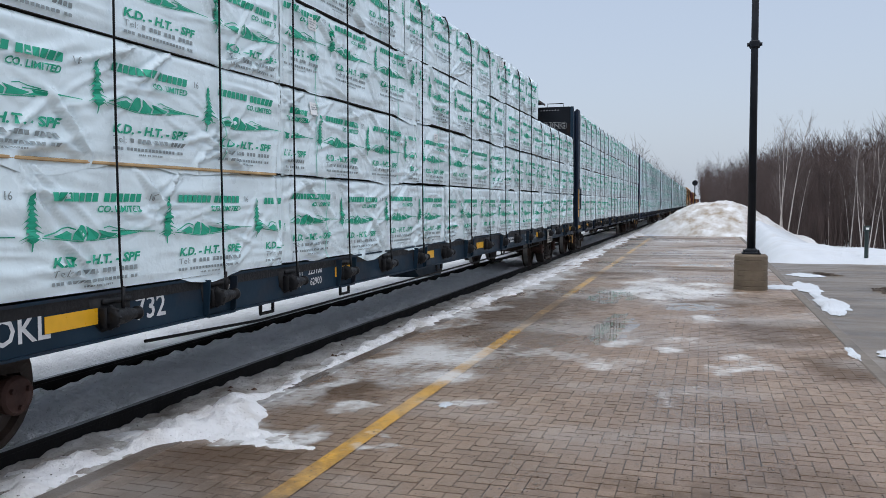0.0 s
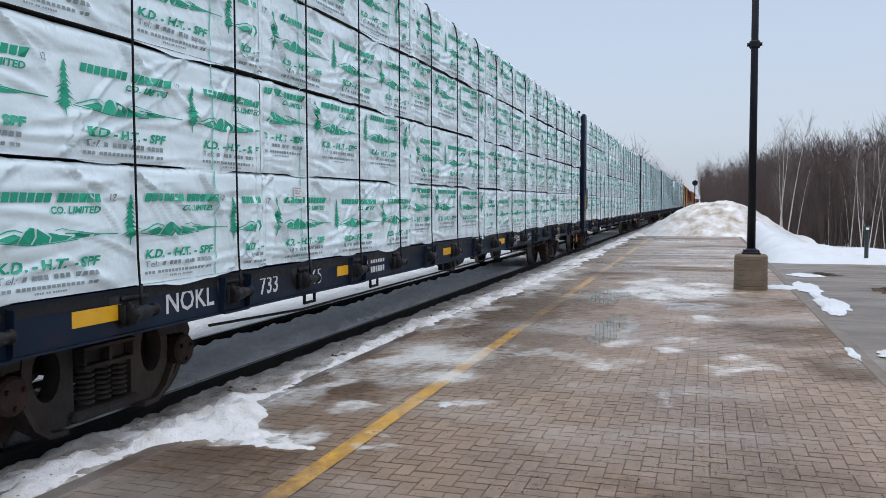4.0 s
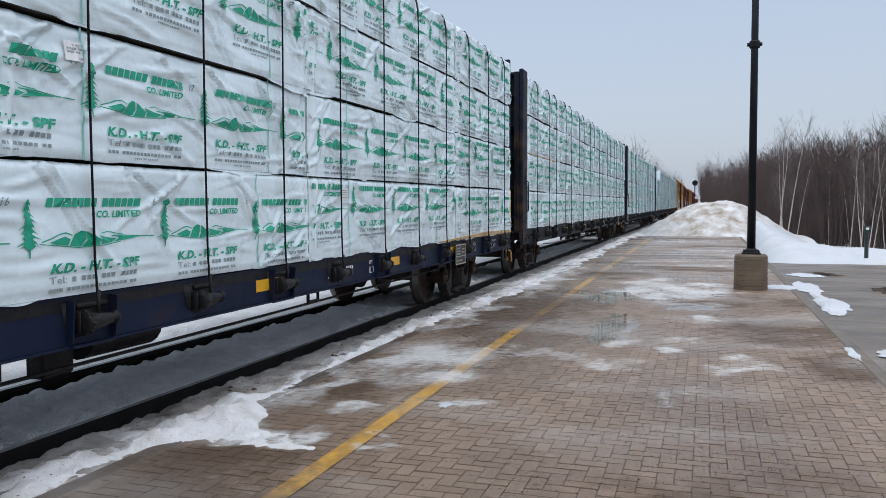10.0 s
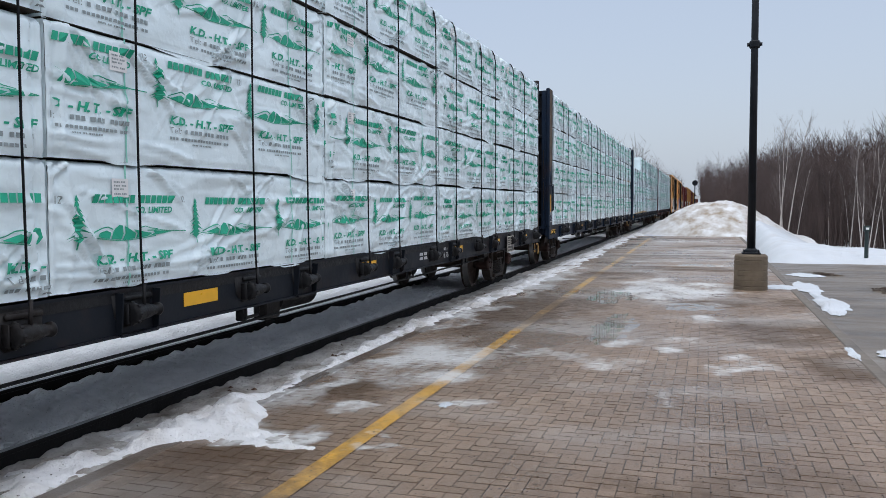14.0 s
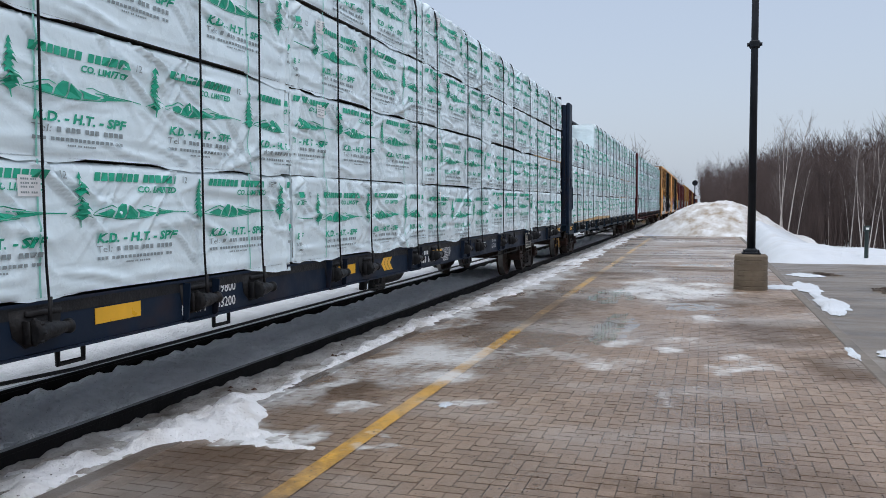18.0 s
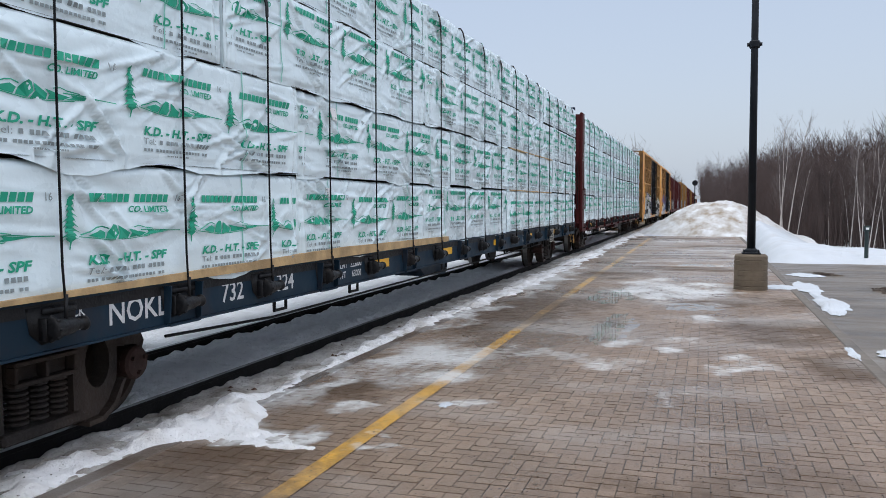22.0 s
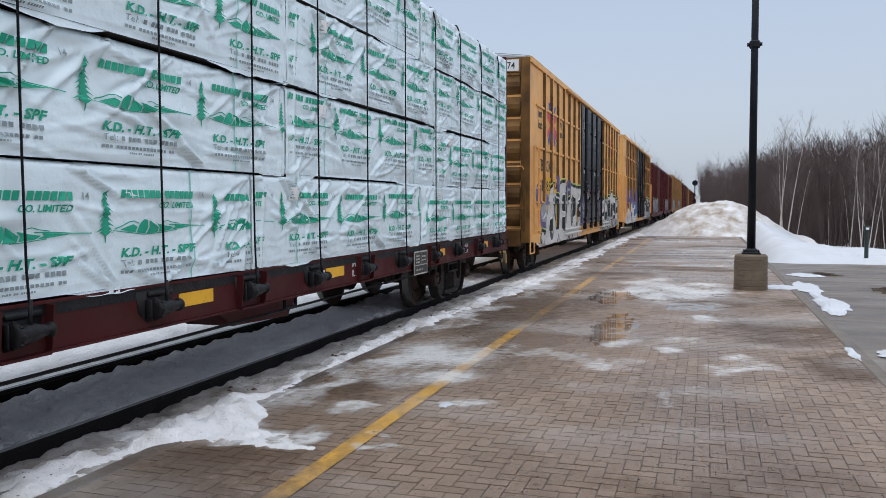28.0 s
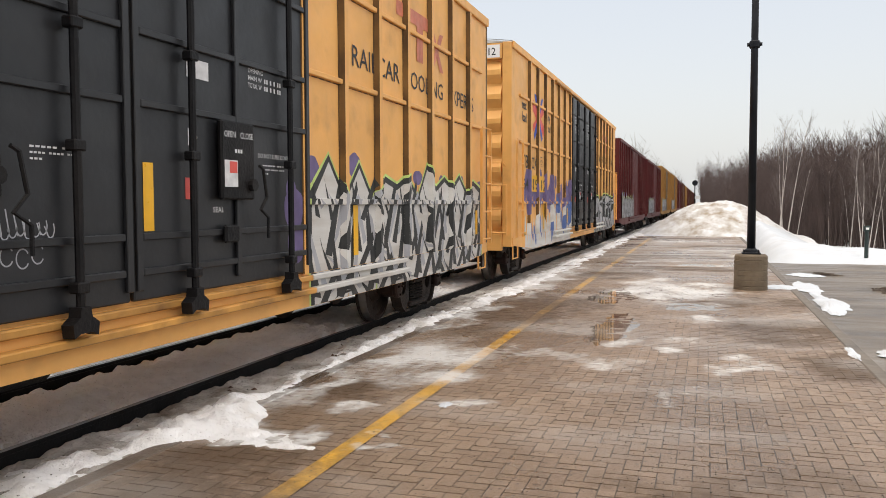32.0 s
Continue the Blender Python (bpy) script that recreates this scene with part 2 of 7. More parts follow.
M_SNOWCLEAN = snow_material("snow", (0.58, 0.615, 0.655), (0.42, 0.40, 0.37), 0.22, 1.0, 0.0, 0.6)
M_SNOWTRACK = snow_material("trackside_snow", (0.87, 0.89, 0.91), (0.55, 0.55, 0.56), 0.25, 1.6, 0.15, 0.8)
M_SNOWRIDGE = snow_material("granular_old_snow", (0.84, 0.845, 0.85), (0.40, 0.35, 0.29), 0.40, 2.3, 0.6, 0.8)
M_SNOWDIRTY = snow_material("gritty_ploughed_snow", (0.70, 0.715, 0.73), (0.24, 0.165, 0.085), 0.72, 2.0, 0.0, 0.8, (0.3, 45.0, 1.0, 3.2))
M_SLUSH = snow_material("grey_track_slush", (0.93, 0.93, 0.94), (0.66, 0.65, 0.64), 0.25, 5.5, 0.45, 1.0)
M_ICEDIRT = snow_material("dirty_trackside_ice", (0.60, 0.585, 0.56), (0.17, 0.135, 0.10), 0.60, 3.0, 0.8, 1.0)


M_WATER = bpy.data.materials.new("meltwater")
M_WATER.use_nodes = True
wb = M_WATER.node_tree.nodes["Principled BSDF"]
wb.inputs["Base Color"].default_value = (0.93, 0.92, 0.90, 1)
wb.inputs["Roughness"].default_value, wb.inputs["IOR"].default_value, wb.inputs["Transmission Weight"].default_value = 0.03, 1.33, 1.0


# ---------------------------------------------------------------- mesh tools
class Geo:
    """Collects faces, with a material slot each, for one mesh."""

    def __init__(self):
        self.v, self.f, self.m = [], [], []

    def add(self, verts, faces, slot=0):
        o = len(self.v)
        self.v.extend(tuple(p) for p in verts)
        for q in faces:
            self.f.append([o + i for i in q])
            self.m.append(slot)
        return self

    def box(self, x0, x1, y0, y1, z0, z1, b=0.0, slot=0):
        if b <= 0 or 2.2 * b > min(abs(x1 - x0), abs(y1 - y0), abs(z1 - z0)):
            vs = [(x, y, z) for z in (z0, z1) for y in (y0, y1) for x in (x0, x1)]
            return self.add(vs, [(0, 2, 3, 1), (4, 5, 7, 6), (0, 1, 5, 4), (2, 6, 7, 3), (0, 4, 6, 2), (1, 3, 7, 5)], slot)
        lo, hi, vs = (x0, y0, z0), (x1, y1, z1), []
        idx = {}
        for c in range(8):
            s = [(c >> i) & 1 for i in range(3)]
            for a in range(3):
                p = []
                for i in range(3):
                    full = hi[i] if s[i] else lo[i]
                    p.append(full if i == a else full + (-b if s[i] else b))
                idx[c, a] = len(vs)
                vs.append(p)
        cx = Vector([(lo[i] + hi[i]) / 2 for i in range(3)])
        fs = []

        def face(ids):
            pts = [Vector(vs[i]) for i in ids]
            nrm = (pts[1] - pts[0]).cross(pts[2] - pts[0])
            mid = sum(pts, Vector()) / len(pts)
            fs.append(ids if nrm.dot(mid - cx) > 0 else ids[::-1])
        for a in range(3):
            u, w = [i for i in range(3) if i != a]
            for s in (0, 1):
                cs = [(s << a) | (i << u) | (j << w) for i, j in ((0, 0), (1, 0), (1, 1), (0, 1))]
                face([idx[c, a] for c in cs])
            for i in (0, 1):
                for j in (0, 1):
                    c0 = (i << u) | (j << w)
                    c1 = c0 | (1 << a)
                    face([idx[c0, u], idx[c1, u], idx[c1, w], idx[c0, w]])
        for c in range(8):
            face([idx[c, 0], idx[c, 1], idx[c, 2]])
        return self.add(vs, fs, slot)

    def rod(self, p0, p1, r0, r1=None, n=8, slot=0, caps=True):
        p0, p1 = Vector(p0), Vector(p1)
        r1 = r0 if r1 is None else r1
        d = (p1 - p0).normalized()
        a = d.orthogonal().normalized()
        c = d.cross(a)
        vs = []
        for p, r in ((p0, r0), (p1, r1)):
            for i in range(n):
                t = 2 * math.pi * i / n
                vs.append(p + (a * math.cos(t) + c * math.sin(t)) * r)
        fs = [(i, (i + 1) % n, n + (i + 1) % n, n + i) for i in range(n)]
        if caps:
            fs += [tuple(range(n))[::-1], tuple(range(n, 2 * n))]
        return self.add(vs, fs, slot)

    def pipe(self, pts, r, n=6, slot=0):
        """A bent tube through the points, one skin."""
        pts = [Vector(p) for p in pts]
        up, vs = None, []
        for i, p in enumerate(pts):
            d = (pts[min(i + 1, len(pts) - 1)] - pts[max(i - 1, 0)]).normalized()
            up = d.orthogonal().normalized() if up is None else (up - d * up.dot(d)).normalized()
            c = d.cross(up)
            vs += [p + (up * math.cos(2 * math.pi * k / n) + c * math.sin(2 * math.pi * k / n)) * r for k in range(n)]
        fs = [tuple(range(n))[::-1], tuple(range(len(vs) - n, len(vs)))]
        for i in range(len(pts) - 1):
            fs += [(i * n + k, i * n + (k + 1) % n, i * n + n + (k + 1) % n, i * n + n + k) for k in range(n)]
        return self.add(vs, fs, slot)

    def lathe(self, profile, axis="x", n=24, at=(0, 0, 0), slot=0, caps=True):
        """profile: (along, radius) rings."""
        vs = []
        for s, r in profile:
            for i in range(n):
                t = 2 * math.pi * i / n
                u, w = r * math.cos(t), r * math.sin(t)
                p = {"x": (s, u, w), "y": (w, s, u), "z": (u, w, s)}[axis]
                vs.append(tuple(p[j] + at[j] for j in range(3)))
        fs = []
        for k in range(len(profile) - 1):
            for i in range(n):
                j = (i + 1) % n
                fs.append((k * n + i, k * n + j, k * n + n + j, k * n + n + i))
        if caps:
            fs += [tuple(range(n))[::-1], tuple(range((len(profile) - 1) * n, len(profile) * n))]
        return self.add(vs, fs, slot)

    def slab(self, outline, x0, x1, slot=0):
        """An outline in y, z, given anticlockwise as seen from +x, as a plate from x0 to x1."""
        n = len(outline)
        vs = [(x0, y, z) for y, z in outline] + [(x1, y, z) for y, z in outline]
        fs = [tuple(range(n))[::-1], tuple(range(n, 2 * n))]
        fs += [(i, (i + 1) % n, n + (i + 1) % n, n + i) for i in range(n)]
        return self.add(vs, fs, slot)

    def decal(self, outline, x, slot=0):
        """A painted shape in the plane x, facing +x."""
        return self.add([(x, y, z) for y, z in outline], [tuple(range(len(outline)))], slot)

    def mesh(self, name, mats, smooth=False):
        me = bpy.data.meshes.new(name)
        me.from_pydata(self.v, [], self.f)
        for m in (mats if isinstance(mats, (list, tuple)) else [mats]):
            me.materials.append(m)
        me.polygons.foreach_set("material_index", self.m)
        if smooth:
            me.polygons.foreach_set("use_smooth", [True] * len(self.f))
        me.update()
        return me


def part(name, geo, material, parent, label="", at=(0, 0, 0), turn=0.0, smooth=False):
    """One mesh under a thing or part. geo: a Geo, or a mesh that alike parts share."""
    me = geo.mesh(name, material, smooth) if isinstance(geo, Geo) else geo
    ob = new(name, me)
    ob.parent = parent
    ob.matrix_basis = pose(*at, 0, 0, turn)
    return tagged(ob, label)


def thing(name, label, category, at=(0, 0, 0), turn=0.0, group="", kind=""):
    ob = new(name)
    ob.empty_display_size = 0.3
    ob.matrix_basis = pose(*at, 0, 0, turn)
    return tagged(ob, label, category, group, kind)


def solid(name, geo, material, label, category="", at=(0, 0, 0), group="", kind="", smooth=False):
    ob = new(name, geo.mesh(name, material, smooth))
    ob.matrix_basis = pose(*at)
    return tagged(ob, label, category, group, kind)


TEXTS = {}


def lettering(body, size, bold=0.02, slant=0.0):
    """Flat letters: points (u, w) from the left end of the base line, and faces."""
    key = (body, size, bold, slant)
    if key not in TEXTS:
        cu = bpy.data.curves.new("letters", "FONT")
        cu.body, cu.size, cu.offset, cu.shear, cu.resolution_u = body, size * 1.38, bold * size, slant, 2
        ob = bpy.data.objects.new("letters", cu)
        scene.collection.objects.link(ob)
        bpy.context.view_layer.update()
        me = bpy.data.meshes.new_from_object(ob)
        TEXTS[key] = ([(v.co.x, v.co.y) for v in me.vertices], [tuple(p.vertices) for p in me.polygons])
        bpy.data.objects.remove(ob)
        bpy.data.curves.remove(cu)
        bpy.data.meshes.remove(me)
    return TEXTS[key]


def letters_on(geo, body, size, x, y, z, width=None, bold=0.02, slant=0.0, slot=0, depth=None):
    """Letters on a wall that faces +x, from y to the right, base line at z."""
    vs, fs = lettering(body, size, bold, slant)
    k = 1.0
    if width:
        k = width / (max(u for u, w in vs) - min(u for u, w in vs))
    out = []
    for u, w in vs:
        yy, zz = y + u * k, z + w
        out.append((x + (depth(yy, zz) if depth else 0.0), yy, zz))
    geo.add(out, fs, slot)


def bars_on(geo, x, y, z, width, height, words, slot=0, depth=None, slant=0.0, fill=0.72):
    """Plain blocks, one for each letter of writing that is not spelt out. words: letters in each word."""
    total = sum(words) + 0.7 * (len(words) - 1)
    step = width / total
    u = y
    for w in words:
        k = max(1, int(round(w)))
        for i in range(k):
            a, c = u + step * w * i / k, u + step * w * (i + fill) / k
            vs = [(a, z), (c, z), (c + slant * height, z + height), (a + slant * height, z + height)]
            geo.add([(x + (depth(p, q) if depth else 0.0), p, q) for p, q in vs], [(0, 1, 2, 3)], slot)
        u += step * (w + 0.7)


def letters_end(geo, body, size, y, x, z, width=None, bold=0.01):
    """Letters on an end wall that faces -y, from x to the right."""
    vs, fs = lettering(body, size, bold)
    k = width / (max(u for u, w in vs) - min(u for u, w in vs)) if width else 1.0
    geo.add([(x + u * k, y, z + w) for u, w in vs], fs)


# ---------------------------------------------------------------- the train's way
TRACK_X, GAUGE = -5.265, 1.505
SIDE = 1.525                       # half the width of the loads
SPEEDS = [(0, 5.853), (2, 5.816), (4, 5.763), (6, 5.679), (8, 5.588), (10, 5.473), (12, 5.338), (14, 5.323), (16, 5.42), (18, 5.51), (20, 5.543),
          (22, 5.553), (24, 5.627), (26, 5.654), (28, 5.666), (30, 5.758), (32, 5.913)]
STEPS = np.arange(0, 32.0 + 1e-6, 0.01)
RUN = np.concatenate(([0.0], np.cumsum(np.interp(STEPS[1:] - 0.005, [a for a, c in SPEEDS], [c for a, c in SPEEDS]) * 0.01)))


def run(t):
    return float(np.interp(t, STEPS, RUN))


# ---------------------------------------------------------------- large ground
def sheet(x0, x1, y0, y1, nx, ny, height):
    """A grid with its own relief; height(x, y) gives z. ny may be a list of y."""
    xs = np.linspace(x0, x1, nx + 1) if isinstance(nx, int) else np.array(nx)
    ys = np.linspace(y0, y1, ny + 1) if isinstance(ny, int) else np.array(ny)
    g = Geo()
    k = len(xs)
    g.v = [(float(x), float(y), float(height(x, y))) for y in ys for x in xs]
    g.f = [(j * k + i, j * k + i + 1, (j + 1) * k + i + 1, (j + 1) * k + i) for j in range(len(ys) - 1) for i in range(k - 1)]
    g.m = [0] * len(g.f)
    return g


def fbm(x, y, s, seed=0.0, octaves=3):
    return sum(noise.noise((x * s * 2 ** i + seed, y * s * 2 ** i - seed, seed * 1.7)) / 2 ** i for i in range(octaves))


def stretch_steps(a, b, first, grow):
    out, d = [a], first
    while out[-1] < b:
        out.append(out[-1] + d)
        d *= grow
    return out


KERB_X, EDGE_X, END_Y = 1.69, -3.62, 43.0


def ground_height(x, y):
    base = -0.30
    if x < -6.6:
        base = -0.10 + 0.10 * min(1.0, (-6.6 - x) / 1.0) + 0.05 * fbm(x, y, 0.6)
    if y > END_Y and x > -3.4:
        base = -0.05 + 0.3 * min(1, (y - END_Y) / 8) + 0.12 * fbm(x, y, 0.15)
    if x > 1.9 and y > 26.4:
        k = min(1.0, (y - 26.4) / 1.6) * min(1, (x - 1.9) / 1.0)
        crest = -0.30 + (0.50 + 0.06 * fbm(x, y, 0.5)) * k
        drop = min(1.0, max(0.0, (y - 28.5 - 6.0 * max(0.0, min(1.0, (5.5 - x) / 2.5))) / 6.0))
        base = crest - 0.75 * drop
    return base


# One snow-covered sheet out to the horizon.
gx = sorted(set([-3000, -1200, -500, -220, -100, -50, -30, -20, -15] + [round(-12 + 0.5 * i, 2) for i in range(14)] + [-4.5, -3.7, -3, 0, 1.9, 2.2, 2.6, 3.1, 3.6]
                + [4 + i for i in range(0, 30, 1)] + [40, 55, 80, 130, 250, 600, 1500, 3000]))
gy = [-3000, -800, -200, -60, -25, -12] + stretch_steps(-6, 120, 0.6, 1.012) + [150, 200, 300, 450, 700, 1200, 2000, 4000]
ground = solid("ground", sheet(0, 0, 0, 0, gx, gy, ground_height), M_SNOWCLEAN, "snow-covered ground reaching to the horizon", "ground",
               kind="structure", smooth=True)

# Trackbed: grey slush packed between the rails, whiter snow beyond the far one.
ty = stretch_steps(-6, 17, 0.042, 1.0) + stretch_steps(17.05, 400, 0.05, 1.03)


def bed_height(x, y):
    d = abs(x - TRACK_X)
    z = -0.060 + 0.020 * fbm(x, y, 2.6, 3.0) + 0.050 * fbm(x, y, 6.5, 5.0, 2) + 0.022 * fbm(x, y, 15, 9.0, 1)
    if d > 0.60:
        z -= 0.09 * min(1, (d - 0.60) / 0.08)
    return z


def far_bank_height(x, y):
    return -0.07 + 0.10 * min(1.0, max(0, (-6.2 - x) / 0.8)) + 0.03 * fbm(x, y, 1.4, 3.0) + 0.018 * fbm(x, y, 6, 5.0, 2)


trackbed = solid("trackbed", sheet(0, 0, 0, 0, [TRACK_X - 0.73 + 0.0365 * i for i in range(41)], ty, bed_height), M_SLUSH, "grey wet slush packed between the rails", "trackbed",
                 kind="structure", smooth=True)
solid("snow_bank", sheet(0, 0, 0, 0, [-6.085 - 0.12 * i for i in range(16)][::-1], ty, far_bank_height), M_SNOWTRACK, "greyish snow bank beyond the far rail", "snow",
      kind="structure", smooth=True)


def rail_geo():
    prof = [(-0.07, -0.17), (0.07, -0.17), (0.07, -0.155), (0.012, -0.13), (0.012, -0.04), (0.036, -0.03), (0.036, -0.006), (0.028, 0.0),
            (-0.028, 0.0), (-0.036, -0.006), (-0.036, -0.03), (-0.012, -0.04), (-0.012, -0.13), (-0.07, -0.155)]
    g = Geo()
    ys = stretch_steps(-30, 700, 12, 1.0)
    n = len(prof)
    for i, y in enumerate(ys):
        g.v.extend((x, y, z) for x, z in prof)
    for i in range(len(ys) - 1):
        for j in range(n):
            q = (j + 1) % n
            g.f.append((i * n + j, i * n + q, i * n + n + q, i * n + n + j))
            g.m.append(1 if j == 7 else 0)
    return g


rail_mesh = rail_geo().mesh("rail", [M_RAIL, M_RAILTOP])
for s in (-1, 1):
    r = new("rail", rail_mesh)
    r.matrix_basis = pose(TRACK_X + s * GAUGE / 2, 0, 0)
    tagged(r, "dark steel running rail with a worn head", "rail", "rails of the track", "structure")


# ---------------------------------------------------------------- lumber packs
def wrinkle(seed):
    """Relief of a wrapped pack's side: folds that fan out from where the wrap is pinched, swags along the edges and a soft bulge."""
    rng = random.Random(int(seed * 1000))
    folds = []

    def fold(y, z, ang, length, a, w):
        c, s = math.cos(ang), math.sin(ang)
        folds.append((y, z, c, s, length, a, w, y + min(0, c * length) - 3 * w, y + max(0, c * length) + 3 * w))
    y = -2.7
    while y < 2.7:
        top = rng.random() < 0.6
        z0 = 0.80 if top else 0.03
        lean = rng.choice((-1, 1))
        mid = -lean * rng.uniform(0.45, 0.9) if top else lean * rng.uniform(0.4, 0.8)
        if lean < 0:
            mid += math.pi
        for k in range(rng.randint(4, 7)):
            fold(y + rng.uniform(-0.06, 0.06), z0, mid + rng.uniform(-0.35, 0.35), rng.uniform(0.35, 1.1), rng.uniform(0.012, 0.032), rng.uniform(0.018, 0.042))
        for k in range(2):
            fold(y + rng.uniform(-0.3, 0.3), rng.uniform(0.08, 0.74), rng.gauss(0, 0.22), rng.uniform(0.4, 1.2), rng.uniform(0.009, 0.028), rng.uniform(0.022, 0.05))
        y += rng.uniform(0.35, 0.75)

    def depth(y, z):
        x = 0.014 * noise.noise((y * 0.9 + seed, z * 1.6, seed)) + 0.012 * noise.noise((y * 2.3 - z, z * 3.0 + y * 0.6, seed + 5))
        for fy, fz, c, s, length, a, w, lo, hi in folds:
            if lo < y < hi:
                u = (y - fy) * c + (z - fz) * s
                if -0.1 < u < length:
                    v = ((z - fz) * c - (y - fy) * s + 0.02 * math.sin(u * 5 + fy * 9)) / (w * (0.6 + 0.8 * u / length))
                    if -2.4 < v < 2.4:
                        e = min(1.0, (u + 0.1) / 0.12, (length - u) / (0.45 * length))
                        x += a * e * ((1 - abs(v)) ** 1.6 if abs(v) < 1 else 0.0) - 0.28 * a * e * math.exp(-(abs(v) - 1.3) ** 2 * 4)
        return max(-0.04, min(0.045, x))
    return depth


PACK_H, PACK_D = 0.822, 1.30
FT = 0.3153


def pack_geo(length, seed):
    d = wrinkle(seed)
    g = Geo()
    ny, nz = int(length / 0.022), 36
    h = length / 2
    rows = []
    for j in range(nz + 1):
        t = j / nz
        rows.append([])
        for i in range(ny + 1):
            y = -h + length * i / ny
            z = PACK_H * t
            if j == 0:
                z -= max(0, 0.13 * noise.noise((y * 1.1, seed, 2)) + 0.012 * noise.noise((y * 7, seed, 4)))
            x = d(y, z) * min(1.0, (h - abs(y)) / 0.07 + 0.15)
            e = min(1.0, t / 0.055, (1 - t) / 0.055)
            x -= 0.034 * (1 - e) ** 2
            if j == 0:
                x = max(x, -0.008) + 0.012 * min(1.0, -z / 0.03)
            # the wrap is gathered at the pack's ends
            q = h - abs(y)
            x += 0.016 * math.exp(-((q - 0.13 - 0.03 * math.sin(z * 5 + seed)) / 0.03) ** 2) - 0.022 * math.exp(-((q - 0.06) / 0.03) ** 2)
            if i in (0, ny):
                x -= 0.015
            rows[-1].append((x, y, z))
    for j in range(3):      # top, back from the edge
        t = (0.05, 0.4, PACK_D)[j]
        rows.append([(-t, -h + length * i / ny, PACK_H + 0.012 * noise.noise((i * 0.3, t * 3, seed)) * (j < 2)) for i in range(ny + 1)])
    k = ny + 1
    for r in rows:
        g.v.extend(r)
    for j in range(len(rows) - 1):
        for i in range(ny):
            g.f.append((j * k + i, j * k + i + 1, j * k + k + i + 1, j * k + k + i))
            g.m.append(0)
    for s in (-h, h):       # folded ends
        g.add([(-0.02, s, 0), (-0.02, s, PACK_H), (-PACK_D, s, PACK_H), (-PACK_D, s, 0)], [(0, 1, 2, 3) if s > 0 else (3, 2, 1, 0)], 0)
    g.add([(-PACK_D, -h, 0), (-PACK_D, h, 0), (-PACK_D, h, PACK_H), (-PACK_D, -h, PACK_H)], [(0, 3, 2, 1)], 0)
    # underside, painted with the shade of the gap below it
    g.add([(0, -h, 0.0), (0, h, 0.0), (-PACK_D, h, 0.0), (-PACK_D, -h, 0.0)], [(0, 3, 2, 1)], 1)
    return g


def tree_shape(g, x, y, z, h, depth):
    """The printed spruce: a narrow spire of ragged drooping boughs on a bare stem."""
    tiers = 9
    for i in range(tiers):
        t0, t1 = 1 - i / tiers, 1 - (i + 1.5) / tiers
        w = (0.03 + 0.185 * ((i + 1) / tiers) ** 0.85) * h / 0.34
        zt, zb = z + h * (0.16 + 0.84 * t0), z + h * (0.16 + 0.84 * max(0, t1))
        k = (0.62, 1.0, 0.8)[i % 3]
        o = [(y, zt), (y - 0.22 * w, (zt + zb) / 2), (y - 0.5 * w * k, zb - 0.006), (y - 0.22 * w, zb + 0.012), (y, zb - 0.012),
             (y + 0.2 * w, zb + 0.014), (y + 0.5 * w * (1.62 - k), zb - 0.002), (y + 0.22 * w, (zt + zb) / 2)]
        g.add([(x + depth(p, q) + 0.0005 * i, p, q) for p, q in o], [tuple(range(8))], 0)
    o = [(y - 0.004, z), (y + 0.004, z), (y + 0.009, z + 0.2 * h), (y - 0.009, z + 0.2 * h)]
    g.add([(x + depth(p, q), p, q) for p, q in o], [(0, 1, 2, 3)], 0)


def hills_shape(g, x, y, z, w, depth, rng):
    """The printed range: a long low solid hill cut by pale gullies, ridges in outline and a thin shore line."""
    def strip(pts, th):
        for (a, p), (c, q) in zip(pts, pts[1:]):
            vs = [(a, p - th), (c, q - th), (c, q + th), (a, p + th)]
            g.add([(x + depth(u, v), u, v) for u, v in vs], [(0, 1, 2, 3)], 0)

    def patch_of(pts):
        g.add([(x + depth(y + u * w, z + v), y + u * w, z + v) for u, v in pts], [tuple(range(len(pts)))], 0)
    strip([(y + u * w, z + v) for u, v in ((0.0, 0.002), (0.08, 0.022), (0.15, 0.046), (0.20, 0.052), (0.25, 0.036))], 0.004)
    strip([(y + u * w, z + v) for u, v in ((0.52, 0.040), (0.58, 0.050), (0.64, 0.036), (0.73, 0.026))], 0.003)
    # slopes of the solid hill, left apart by the gullies
    patch_of([(0.06, -0.004), (0.14, -0.020), (0.21, -0.026), (0.235, 0.012), (0.19, 0.030), (0.13, 0.016)])
    patch_of([(0.225, -0.028), (0.32, -0.036), (0.35, 0.004), (0.345, 0.058), (0.31, 0.064), (0.27, 0.040), (0.25, 0.014)])
    patch_of([(0.335, -0.038), (0.46, -0.032), (0.475, 0.002), (0.43, 0.026), (0.40, 0.040), (0.365, 0.056), (0.368, 0.006)])
    patch_of([(0.475, -0.030), (0.60, -0.022), (0.66, 0.000), (0.56, 0.012), (0.51, 0.022), (0.455, 0.030), (0.492, 0.002)])
    patch_of([(0.615, -0.020), (0.76, -0.010), (0.90, 0.004), (0.76, 0.012), (0.67, 0.016), (0.685, 0.000)])
    strip([(y + u * w, z + v) for u, v in ((0.60, 0.020), (0.75, 0.018), (0.90, 0.008), (1.06, 0.004))], 0.0035)
    strip([(y + u * w, z + v) for u, v in ((-0.02, -0.008), (0.15, -0.026), (0.3, -0.042), (0.5, -0.036), (0.7, -0.020))], 0.0028)


